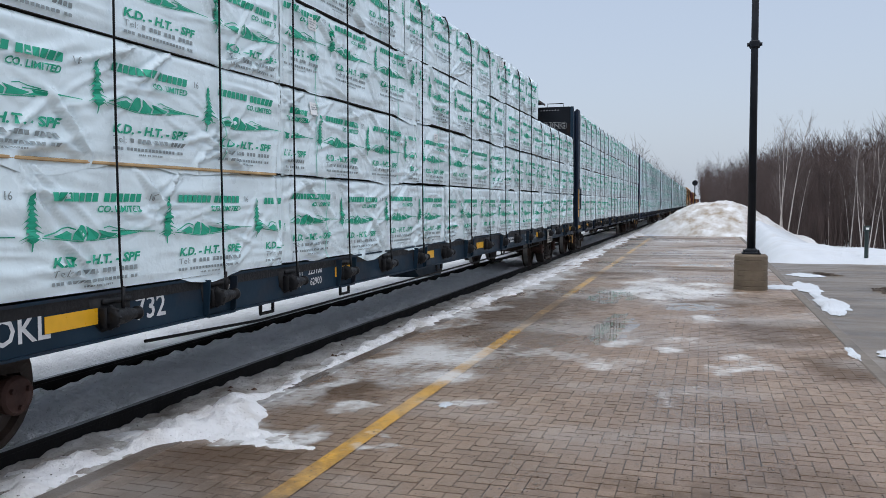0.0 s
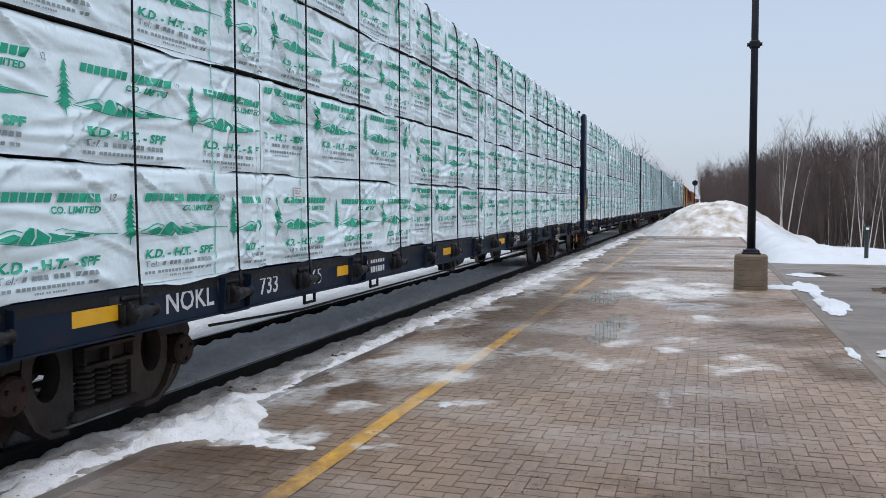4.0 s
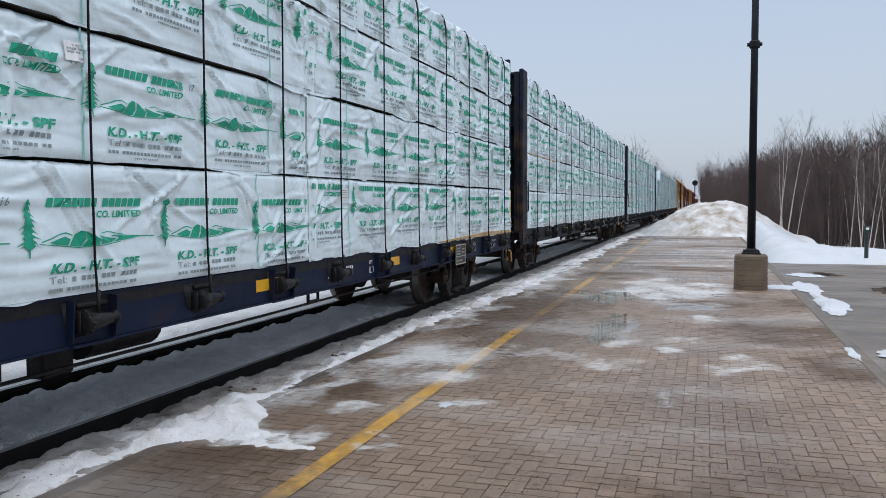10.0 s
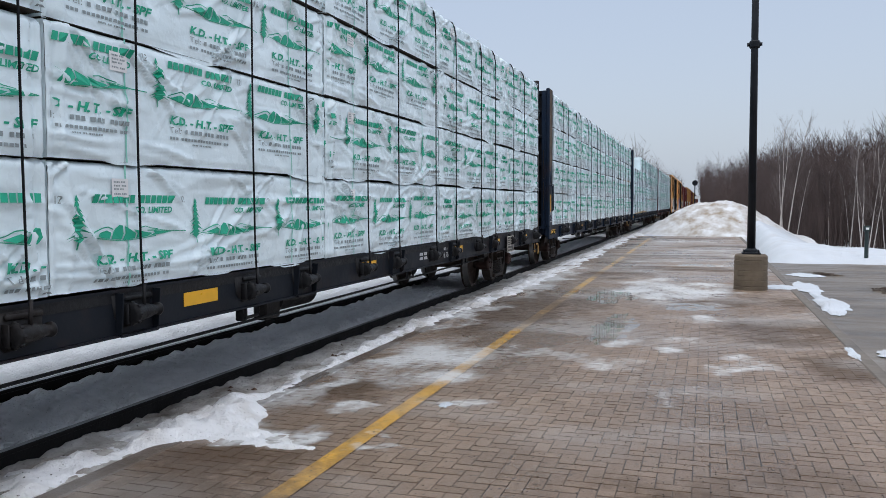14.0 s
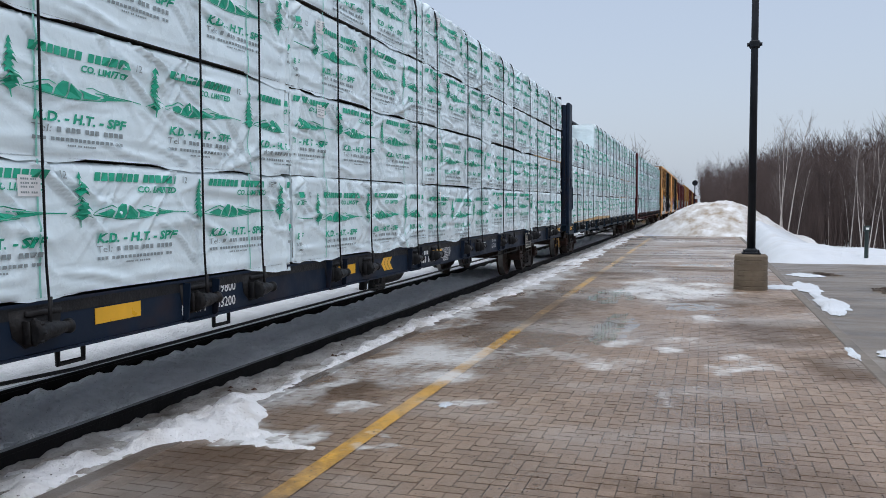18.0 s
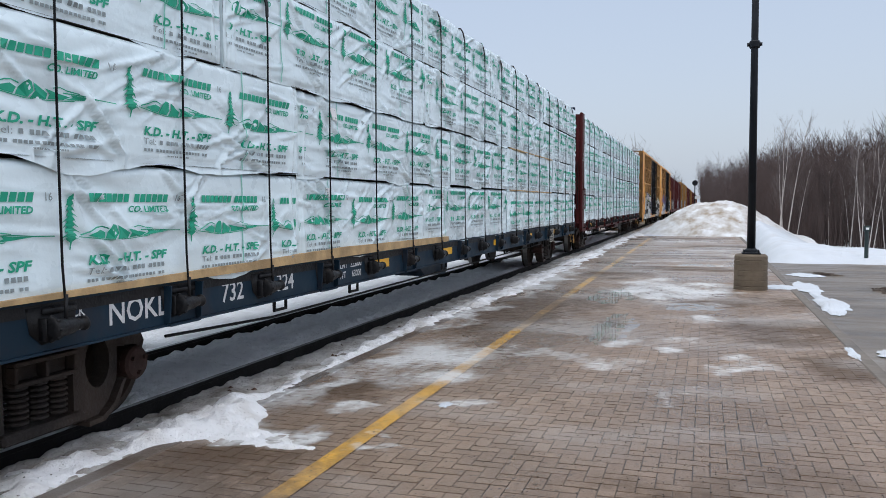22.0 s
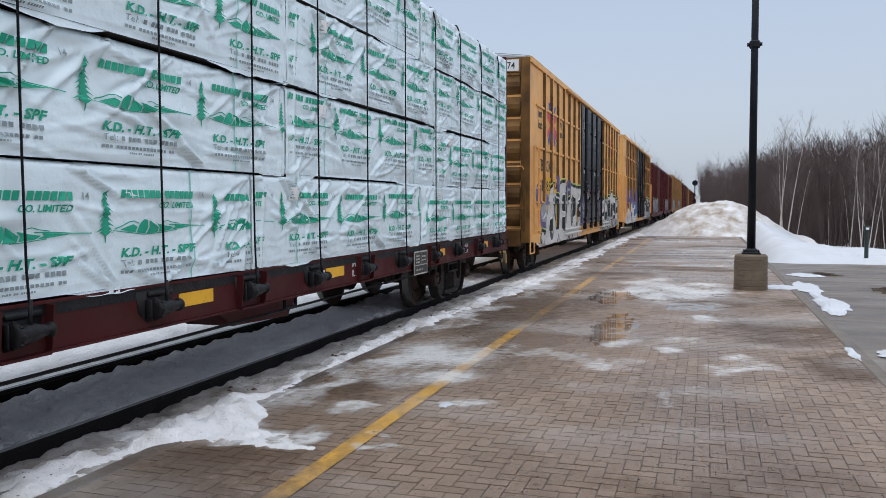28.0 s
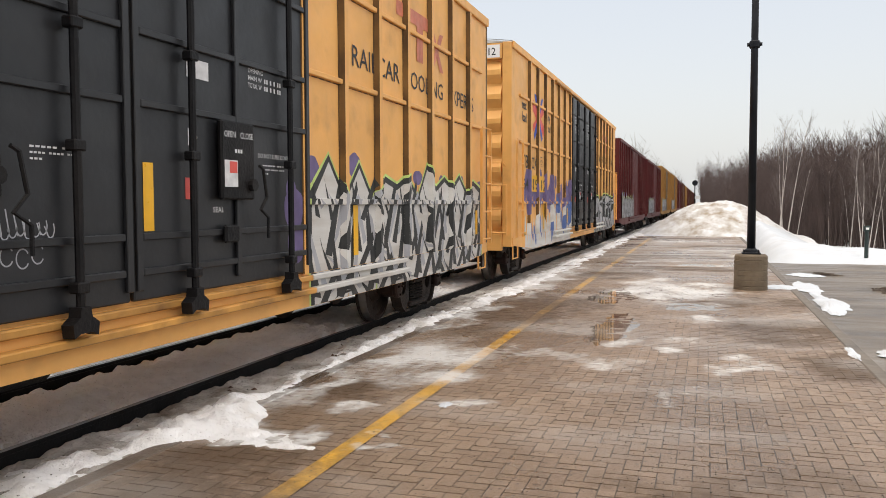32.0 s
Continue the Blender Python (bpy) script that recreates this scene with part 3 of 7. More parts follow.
def print_geo(length, seed, phase, lift):
    relief = wrinkle(seed)

    def d(y, z):
        # the ink lies on the crest of the folds round it
        return max(relief(y + a, z + e) for a, e in ((0, 0), (0.011, 0.011), (-0.011, 0.011), (0.011, -0.011), (-0.011, -0.011)))
    rng = random.Random(seed)
    inks, fines = [], []
    x, h = 0.0055, length / 2
    y = -h + phase - 1.2
    while y < h:
        drop = lift + rng.uniform(-0.012, 0.012)
        ink, fine = Geo(), Geo()
        tree_shape(ink, x, y, 0.255 + drop, 0.35, d)
        hills_shape(ink, x, y + 0.09, 0.342 + drop, 0.98, d, rng)
        bars_on(ink, x, y + 0.135, 0.552 + drop, 0.85, 0.056, (7, 6), 0, d, 0.25, 0.82)
        letters_on(ink, "CO. LIMITED", 0.044, x, y + 0.55, 0.484 + drop, 0.42, 0.04, 0.2, 0, d)
        letters_on(ink, "K.D. - H.T. - SPF", 0.060, x, y + 0.145, 0.152 + drop, 0.82, 0.05, 0.22, 0, d)
        letters_on(fine, "Tel:", 0.045, x, y + 0.145, 0.088 + drop, 0.14, 0.0, 0, 0, d)
        bars_on(fine, x, y + 0.33, 0.092 + drop, 0.61, 0.030, (1, 3, 3, 4), 0, d)
        bars_on(fine, x, y + 0.145, 0.038 + drop, 0.79, 0.021, (3, 14, 2), 0, d)
        bars_on(fine, x, y + 0.42, 0.008 + drop, 0.26, 0.012, (4, 2, 6), 0, d)
        letters_on(fine, "%d" % round(length / FT), 0.05, x, y + 1.06, 0.560 + drop, None, 0.01, 0, 0, d)
        for g, out in ((ink, inks), (fine, fines)):
            keep = [k for k, f in enumerate(g.f) if all(abs(g.v[i][1]) < h - 0.015 and 0.012 < g.v[i][2] < PACK_H - 0.02 for i in f)]
            g.f, g.m = [g.f[k] for k in keep], [g.m[k] for k in keep]
            if g.f:
                out.append(g)
        y += 1.265 + rng.uniform(-0.015, 0.015)
    straps = []
    for s in (-0.32, 0.30):
        strap = Geo()
        straps.append(strap)
        k = 12
        pts = [(d(s * length + 0.004 * math.sin(i), PACK_H * i / k) + 0.004, s * length, PACK_H * i / k) for i in range(k + 1)]
        for a, c in zip(pts, pts[1:]):
            strap.add([(a[0], a[1] - 0.008, a[2]), (a[0], a[1] + 0.008, a[2]), (c[0], c[1] + 0.008, c[2]), (c[0], c[1] - 0.008, c[2])], [(0, 1, 2, 3)])
    tag = Geo()
    ya, za = -0.36 * length, 0.60
    n = 4
    for i in range(n):
        a, c = ya + 0.17 * i / n, ya + 0.17 * (i + 1) / n
        tag.add([(d(p, q) + 0.010, p, q) for p, q in ((a, za), (c, za), (c, za + 0.125), (a, za + 0.125))], [(0, 1, 2, 3)])
    for k, (w, z) in enumerate(((0.12, 0.097), (0.13, 0.072), (0.10, 0.050), (0.13, 0.018))):
        bars_on(tag, 0.0122, ya + 0.02, za + z, w, 0.011, (4, 3), 1, d)
    return inks, fines, straps, tag


PACKS = {}


def pack_kind(feet, variant):
    key = (feet, variant)
    if key not in PACKS:
        L, seed = feet * FT - 0.02, feet * 3.1 + variant * 11.7
        inks, fines, straps, tag = print_geo(L, seed, 0.15 + 0.27 * variant, (0.0, 0.07, 0.02, 0.15, 0.04)[variant])
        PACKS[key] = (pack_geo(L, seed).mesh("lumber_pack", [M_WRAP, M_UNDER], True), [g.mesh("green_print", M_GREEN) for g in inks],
                      [g.mesh("grey_print", M_GREYINK) for g in fines], [g.mesh("band", M_TEAL) for g in straps], tag.mesh("tag", [M_PAPER, M_GREYINK]))
    return PACKS[key]


LAYERS = [1.105, 1.945, 2.785, 3.625]
ROWS = {"16": [16, 16, 16, 24], "12": [12] * 6, "14": [14, 14, 14, 14, 16], "mix": [16, 12, 16, 12, 16]}


DUNNAGE = {f: Geo().box(-0.5, 0.016, -f * FT * 0.46, f * FT * 0.47, -0.022, -0.002, 0.004).mesh("dunnage_board", M_LUMBER) for f in (12, 14, 16)}


TOP_END = 5.85                     # where a short top layer ends


def load_car(car, rows, seed, top_gap=0, span=(-11.33, 11.31)):
    """Four layers of wrapped packs on both sides of the centre beam. top_gap: 1 where the top layer is short at the tail, -1 where it lacks its first pack."""
    rng = random.Random(seed)
    for side in (1, -1):
        for li, z in enumerate(LAYERS):
            order = list(ROWS[rows])
            rng.shuffle(order)
            order = [f if f != 24 else 12 for f in order] + ([12] if 24 in order else [])
            total = sum(order) * FT
            y, k = span[0], (span[1] - span[0]) / total
            if top_gap > 0 and li == 3:
                order, k = [12, 14, 14, 14], 1.0
                y = TOP_END - sum(order) * FT
            if top_gap < 0 and li == 3:
                order.sort()
                order = [16] + [f for f in order if f == 12] + [16] * (order.count(16) - 1)
            for number, f in enumerate(order):
                L = f * FT * k
                if not (top_gap < 0 and li == 3 and number == 0):
                    v = (li * 2 + number * 3 + rng.randrange(2) + seed) % 5
                    body, ink, fine, band, tag = pack_kind(f, v)
                    dx = rng.uniform(-0.02, 0.012)
                    p = part("lumber_pack", body, None, car, "", (side * (SIDE + dx), y + L / 2 * 1.0, z + rng.uniform(-0.005, 0.008)), 0 if side > 0 else 180)
                    p.matrix_basis = p.matrix_basis @ pose(0, 0, 0, rng.uniform(-0.22, 0.22), 0, 0)
                    p.scale = (1.0, k, 1.0)
                    if side > 0:
                        for g in ink:
                            part("green_print", g, None, p)
                        for g in fine:
                            part("grey_print", g, None, p)
                        for g in band:
                            part("band", g, None, p)
                        if rng.random() < 0.6:
                            part("tag", tag, None, p)
                        if rng.random() < (0.16 if li in (1, 2) and seed in (11, 16) else 0.02):
                            part("dunnage_board", DUNNAGE[f], None, p)
                y += L


# ---------------------------------------------------------------- bogies
def wheelset_meshes():
    g = Geo()
    for s in (-1, 1):
        x = s * (GAUGE / 2)
        prof = [(x - s * 0.085, 0.10), (x - s * 0.08, 0.485), (x - s * 0.05, 0.485), (x - s * 0.045, 0.462), (x + s * 0.06, 0.452), (x + s * 0.065, 0.40),
                (x + s * 0.02, 0.38), (x + s * 0.005, 0.20), (x + s * 0.07, 0.15), (x + s * 0.075, 0.09)]
        if s < 0:
            prof = prof[::-1]
        g.lathe(prof, "x", 28)
        ring = [(x - s * 0.044, 0.464), (x + s * 0.062, 0.454)]
        g.lathe(ring if s > 0 else ring[::-1], "x", 28, slot=1, caps=False)
        for a in range(3):
            t = a * 2.094
            g.rod((x + s * 0.012, 0.28 * math.cos(t), 0.28 * math.sin(t)), (x + s * 0.018, 0.28 * math.cos(t), 0.28 * math.sin(t)), 0.035, None, 8)
    g.rod((-0.95, 0, 0), (0.95, 0, 0), 0.085, None, 12)
    return g.mesh("wheelset", [M_WHEEL, M_TREAD])


WHEELSET = wheelset_meshes()
WHEEL_R, BASE = 0.457, 0.89


def plate_round(g, outer, cy, cz, ry, rz, x0, x1):
    """A plate with an oval hole; the outline must be in full view of the hole's middle."""
    angles = sorted([math.atan2(z - cz, y - cy) for y, z in outer] + [2 * math.pi * (k + 0.5) / 20 - math.pi for k in range(20)])
    rim, hole = [], []
    for a in angles:
        c, s_ = math.cos(a), math.sin(a)
        best = None
        for (y0, z0), (y1, z1) in zip(outer, outer[1:] + outer[:1]):
            ey, ez = y1 - y0, z1 - z0
            den = c * ez - s_ * ey
            if abs(den) > 1e-9:
                t, w = ((y0 - cy) * ez - (z0 - cz) * ey) / den, ((y0 - cy) * s_ - (z0 - cz) * c) / den
                if t > 0 and -1e-6 <= w <= 1 + 1e-6 and (best is None or t < best):
                    best = t
        rim.append((cy + best * c, cz + best * s_))
        hole.append((cy + ry * c, cz + rz * s_))
    n = len(rim)
    vs = [(x, y, z) for x in (x0, x1) for loop in (rim, hole) for y, z in loop]
    fs = []
    for i in range(n):
        j = (i + 1) % n
        fs += [(2 * n + i, 2 * n + j, 3 * n + j, 3 * n + i), (j, i, n + i, n + j), (i, j, 2 * n + j, 2 * n + i), (n + j, n + i, 3 * n + i, 3 * n + j)]
    g.add(vs, fs)


def sideframe_geo():
    """Cast side frame: round-holed arms swept down from the bearing jaws to the spring seat, and the bolster's end between the columns."""
    g = Geo()
    x0, x1 = 0.93, 1.07
    g.slab([(-0.30, 0.71), (0.30, 0.71), (0.30, 0.86), (-0.30, 0.86)], x0, x1)
    for s in (-1, 1):
        arm = [(s * y, z) for y, z in ((0.302, 0.86), (0.302, 0.17), (0.40, 0.125), (0.54, 0.135), (0.65, 0.22), (0.74, 0.36), (0.755, 0.50), (0.75, 0.62), (0.72, 0.775), (0.50, 0.84))]
        plate_round(g, arm[::-1] if s > 0 else arm, s * 0.545, 0.52, 0.125, 0.185, x0, x1)
        jaw = [(s * y, z) for y, z in ((0.758, 0.60), (0.84, 0.595), (0.98, 0.585), (1.03, 0.50), (1.07, 0.60), (1.02, 0.70), (0.93, 0.75), (0.728, 0.785))]
        g.slab(jaw if s > 0 else jaw[::-1], x0 + 0.01, x1 - 0.005)
        lip = [(s * y, z) for y, z in ((0.66, 0.20), (0.76, 0.35), (0.80, 0.36), (0.70, 0.18), (0.56, 0.09), (0.40, 0.085), (0.40, 0.12), (0.54, 0.128))]
        g.slab(lip if s > 0 else lip[::-1], x0 + 0.03, x1 + 0.045)
    g.box(x0 - 0.05, x1 + 0.06, -0.36, 0.36, 0.14, 0.215, 0.02)
    # bolster end, a frame with two pockets
    g.box(x0, x1 - 0.01, -0.26, 0.26, 0.50, 0.66, 0.02)
    for z in (0.50, 0.635):
        g.box(x1 - 0.008, x1 + 0.075, -0.27, 0.27, z, z + 0.03, 0.006)
    for y in (-0.27, -0.014, 0.242):
        g.box(x1 - 0.008, x1 + 0.073, y, y + 0.028, 0.531, 0.634, 0.005)
    return g


def spring_geo():
    g = Geo()
    for k in range(7):
        z = 0.24 + k * 0.038
        g.lathe([(z, 0.055), (z + 0.008, 0.075), (z + 0.022, 0.075), (z + 0.03, 0.055)], "z", 10, (1.04, 0, 0))
    return g


def bearing_geo():
    g = Geo()
    g.lathe([(0.90, 0.118), (1.075, 0.118), (1.085, 0.128), (1.13, 0.128), (1.15, 0.11), (1.155, 0.06)], "x", 20)
    for i in range(3):
        t = 2.094 * i + 0.5
        g.rod((1.15, 0.075 * math.cos(t), 0.075 * math.sin(t)), (1.178, 0.075 * math.cos(t), 0.075 * math.sin(t)), 0.019, None, 6)
    return g


SIDEFRAME = sideframe_geo().mesh("side_frame", M_TRUCK)
SPRING = spring_geo().mesh("spring", M_TRUCK)
BEARING = bearing_geo().mesh("bearing", M_AXLEBOX)
BOLSTER = Geo().box(-0.98, 0.98, -0.20, 0.20, 0.42, 0.66, 0.03).box(-0.25, 0.25, -0.25, 0.25, 0.66, 0.74, 0.02).box(-0.9, 0.9, -0.62, -0.52, 0.38, 0.46).box(-0.9, 0.9, 0.52, 0.62, 0.38, 0.46).mesh("bolster", M_TRUCK)
ROLLING = []


def bogie(car, y, full=True):
    b = part("bogie", BOLSTER, None, car, "black cast bogie", (0, y, 0))
    for s in (0, 180):
        part("side_frame", SIDEFRAME, None, b, "", (0, 0, 0), s)
        if full:
            for e in (-0.17, 0.0, 0.17):
                part("spring", SPRING, None, b, "", (0, e, 0), s)
    for a in (-BASE, BASE):
        w = part("wheelset", WHEELSET, None, b, "", (0, a, WHEEL_R))
        if full:
            ROLLING.append((w, a))
            for s in (0, 180):
                part("bearing", BEARING, None, b, "", (0, a if s == 0 else a, WHEEL_R), s)
    return b


# ---------------------------------------------------------------- centre-beam flat cars
HALF = 11.79
CARS = []


def winch_geo():
    """A tapered strap winch on its back plate, with a ratchet wheel and a pawl."""
    g = Geo()
    g.lathe([(-0.13, 0.03), (-0.128, 0.072), (-0.105, 0.074), (-0.10, 0.056), (-0.03, 0.058), (0.04, 0.050), (0.10, 0.036), (0.135, 0.034), (0.137, 0.046), (0.158, 0.046), (0.16, 0.02)], "y", 16, (1.572, 0, 0.925))
    for k in range(8):
        a = k * math.pi / 4
        g.rod((1.572 + 0.072 * math.cos(a), -0.127, 0.925 + 0.072 * math.sin(a)), (1.572 + 0.072 * math.cos(a), -0.106, 0.925 + 0.072 * math.sin(a)), 0.012, None, 5)
    g.box(1.499, 1.56, -0.146, -0.133, 0.85, 0.99, 0.005)
    g.slab([(-0.24, 1.055), (-0.21, 0.90), (-0.12, 0.825), (0.04, 0.84), (0.15, 0.90), (0.17, 1.055)], 1.4965, 1.5005)
    g.box(1.499, 1.53, -0.13, 0.15, 1.005, 1.045, 0.01)
    g.rod((1.59, -0.02, 0.97), (1.580, 0.0, 1.12), 0.012, None, 6)
    return g


WINCH = winch_geo().mesh("winch", M_DRUM, True)


def strap_geo(height):
    g = Geo()
    pts = [(1.575, 0.02, 1.0)] + [(1.572, 0.006 * math.sin(z * 2.1), z) for z in (1.3, 1.94, 2.4, 2.79, 3.2, 3.62, 4.0, 4.40) if z < height - 0.3]
    pts += [(1.566, 0.0, height - 0.20), (1.540, 0.0, height - 0.07), (1.505, 0.0, height - 0.005), (1.46, 0.0, height + 0.004), (0.12, 0.0, height + 0.012)]
    return g.pipe(pts, 0.0085, 5)


STRAPS = {h: strap_geo(h).mesh("tie_down_cable", M_STRAP) for h in (4.45, 3.61)}


# A black corner guard where a cable bends over the load's top edge.
def guard_geo():
    line = [(1.577, -0.30), (1.575, -0.20), (1.550, -0.07), (1.512, 0.006), (1.44, 0.012)]
    vs, fs = [], []
    for k, (x, z) in enumerate(line):
        w = 0.017 + 0.003 * k
        vs += [(x, -w, z), (x, w, z), (x - 0.012, w, z - 0.006), (x - 0.012, -w, z - 0.006)]
    for k in range(len(line) - 1):
        fs += [(4 * k + e, 4 * k + (e + 1) % 4, 4 * k + 4 + (e + 1) % 4, 4 * k + 4 + e) for e in range(4)]
    g = Geo()
    g.add(vs, fs + [(3, 2, 1, 0)])
    return g


GUARD = guard_geo().mesh("corner_guard", M_DRUM)


STENCILS = [[("SPRG 6 OC D5", 2.965, 0.51), ("7 IC D6", 2.895, 0.70), ("4 IIC D6A", 2.825, 0.70), ("2 OC STABILIZ", 2.755, 0.70), ("GRADE F COUPLER", 2.35, 0.55), ("MODEL 710G-8", 1.585, 0.56)],
            [("SPRG 9 OC D5", 2.955, 0.51), ("8 IC D5", 2.885, 0.70), ("NO 24 BRAKE BEAM", 2.32, 0.56), ("MODEL", 1.585, 0.56)],
            [("SPRG 7 OC D-5", 3.555, 0.56), ("SPRG 5 IC D-5", 3.475, 0.56), ("36 WHEELS IW CLASS C", 3.03, 0.45), ("28 INTERMEDIATE HOSE", 2.955, 0.50), ("AAR NO 24 BRAKE BEAM", 2.88, 0.50),
             ("EF511CE COUPLER", 2.805, 0.57), ("CUSHION UNIT", 1.60, 0.41), ("PNL 15-24H", 1.52, 0.41)],
            [("D6", 2.985, 0.78), ("D6A", 2.915, 0.78), ("6 OC STABILIZING", 2.845, 0.66), ("5 IC STABILIZING", 2.775, 0.66), ("GRADE F COUPLER", 2.35, 0.55), ("MODEL 710G-8", 1.585, 0.56)]]


PLATES = (-9.83, -5.95, -2.2, 1.5, 4.6, 7.12, 9.65)


def flat_car(name, u, paintwork, label, rows, seed, texts, top_gap=0, chevron=False, straps=(-10.50, 1.25, 0.0), tank_at=None, tail=11.45, strips=(1, 0), board=8.0, post=None, stencil_kind=0, plates=PLATES, foot=None, strip_y=-11.665, strip_z=1.06, span=(-11.33, 11.31), end_mark="", bogies=(-9.06, 9.06)):
    car = thing(name, label, "freight car", (TRACK_X, u, 0), group="centre-beam lumber cars")
    CARS.append((car, u))
    P = lambda n, g, m=paintwork, lab="", at=(0, 0, 0), turn=0, smooth=False: part(n, g, m, car, lab, at, turn, smooth)
    # underframe: side sills with flanges, deck, centre sill
    for s in (1, -1):
        g = Geo()
        ze = 0.785
        o = [(-HALF, ze), (tail, ze), (tail, 1.07), (-HALF, 1.07)]
        g.slab(o, *((1.475, 1.495) if s > 0 else (-1.495, -1.475)))
        fl = (1.42, 1.512) if s > 0 else (-1.512, -1.42)
        P("sill_flange", Geo().box(*fl, -HALF, tail, 1.072, 1.092))
        P("sill_flange", Geo().box(*((1.43, 1.52) if s > 0 else (-1.52, -1.43)), -HALF, tail, 0.768, 0.783))
        P("side_sill", g)
    # black strip laid on the sill as the shade under the overhanging load
    P("deck_edge", Geo().box(1.4955, 1.4995, -11.36, 11.36, 1.0, 1.07), M_DRUM, "black strip standing for the shade below the load")
    g = Geo().box(-1.41, 1.41, -HALF, tail, 1.02, 1.07, 0.01)
    for i in range(19):
        y = -10.98 + 1.22 * i
        g.box(-1.40, 1.40, y - 0.05, y + 0.05, 0.84, 1.015)
    P("deck", g)
    P("centre_sill", Geo().box(-0.32, 0.32, -HALF + 0.3, tail - 0.3, 0.70, 1.01, 0.02), M_BLACK)
    # centre beam: top chord, posts and diagonal bracing
    g = Geo().box(-0.12, 0.12, -11.25, 11.25, 4.46, 4.60, 0.02)
    for i in range(10):
        y = -10.98 + 2.44 * i
        g.box(-0.09, 0.09, y - 0.07, y + 0.07, 1.07, 4.46)
        if i < 9:
            a, c = (1.4, 4.3) if i % 2 else (4.3, 1.4)
            g.rod((0, y + 0.1, a), (0, y + 2.34, c), 0.05, None, 6)
    P("centre_beam", g)
    P("top_plate", Geo().box(-0.65, 0.65, -11.30, 11.30, 4.605, 4.625), M_GRIMESHADE, "dark plate along the top of the centre beam")
    for s in (1, -1):
        P("plate_edge", Geo().box(*((0.651, 0.662) if s > 0 else (-0.662, -0.651)), -11.30, 11.30, 4.575, 4.632), M_RUSTY)
    # end walls and ribs painted dark for the recess's shade, except on maroon
    grime_shade = M_GRIMESHADE if paintwork is not M_MAROON else paintwork
    # bulkheads: recessed ribbed end wall between two side posts with a flange and a hand hole
    for s in (1, -1):
        bare = s > 0
        yo = tail if bare else -11.46
        w = 1.40
        b = P("bulkhead", Geo().box(-w, w, *sorted((yo, yo - s * 0.06)), 1.07, 4.54), (M_RUSTY if chevron else post or grime_shade) if bare else grime_shade)
        for sx in (1, -1):
            if bare:
                g = Geo().box(*((1.405, 1.498) if sx > 0 else (-1.498, -1.405)), tail - 0.085, tail, 0.80, 4.54, 0.012)
            else:
                g = Geo().box(*((1.405, 1.50) if sx > 0 else (-1.50, -1.405)), -11.79, span[0] - 0.025, 0.80, 4.56, 0.02)
                g.box(*((1.30, 1.404) if sx > 0 else (-1.404, -1.30)), -11.79, -11.755, 1.07, 4.50)
                if sx > 0:
                    yy = -11.553
                    oval = [(yy + 0.068 * math.cos(k * math.pi / 8), 2.28 + 0.140 * math.sin(k * math.pi / 8)) for k in range(16)]
                    hole = [(yy + 0.044 * math.cos(k * math.pi / 8), 2.28 + 0.112 * math.sin(k * math.pi / 8)) for k in range(16)]
                    g.slab(oval, 1.501, 1.512)
                    # no opening is cut: a black oval on top gives the hole's dark
                    part("hand_hole", Geo().slab(hole, 1.513, 1.515), M_BLACK, b)
                    gr = Geo().pipe([(1.50, -11.76, 2.11), (1.56, -11.76, 2.11), (1.56, -11.65, 2.12), (1.56, -11.64, 1.48), (1.50, -11.74, 1.48)], 0.011)
                    part("grab_iron", gr, paintwork, b)
                    gr = Geo().pipe([(1.50, -11.50, 2.14), (1.55, -11.50, 2.15), (1.55, -11.45, 2.12), (1.55, -11.45, 1.50), (1.50, -11.45, 1.48)], 0.011)
                    part("grab_iron", gr, paintwork, b)
            part("end_post", g, M_RUSTY if bare and chevron else post or paintwork, b)
        if bare:
            part("grab_iron", Geo().pipe([(1.44, tail, 2.11), (1.46, tail + 0.09, 2.11), (1.46, tail + 0.09, 1.48), (1.44, tail, 1.48)], 0.011), paintwork, b)
        for z in (1.30, 1.96, 2.64, 3.32, 3.99, 4.44):
            part("rib", Geo().box(-w + 0.005, w - 0.005, *sorted((yo + s * 0.001, yo + s * (0.05 if bare else 0.13))), z, z + 0.085, 0.012), grime_shade, b)
        part("stiffener", Geo().box(-0.06, 0.06, *sorted((yo + s * 0.001, yo + s * (0.045 if bare else 0.10))), 1.24, 4.09), grime_shade, b)
        long_ = strips[1 if bare else 0]
        if long_:
            ys = (tail - 0.082, tail - 0.003) if bare else (strip_y, strip_y + 0.105)
            part("reflector_strip", Geo().box(1.502, 1.506, *ys, *((strip_z, strip_z + 0.87) if long_ == 1 else (1.44, 1.44 + 0.9 * long_))), M_YEL, b)
        # grab irons and ladder
        ir = Geo()
        for z in (1.5, 2.3):
            yy = tail + 0.10 if bare else -11.83
            ya = tail if bare else -11.76
            ir.pipe([(1.36, ya, z), (1.36, yy, z), (1.36, yy, z + 0.7), (1.36, ya, z + 0.7)], 0.012)
        for z in (1.3, 1.65, 2.0, 2.35, 2.7):
            ir.pipe([(0.65, yy, z), (1.1, yy, z)], 0.011)
        ir.pipe([(0.65, yy, 1.2), (0.65, yy, 2.8)], 0.014).pipe([(1.1, yy, 1.2), (1.1, yy, 2.8)], 0.014)
        part("ladder", ir, M_BLACK, b)
        sl = Geo()
        oy = yo + s * 0.136
        if s < 0:
            if end_mark:
                em = Geo()
                letters_end(em, end_mark, 0.10, yo - 0.0015, 0.41, 3.55, 0.85, 0.012)
                part("end_lettering", em, M_FADED, b, "faded white reporting mark")
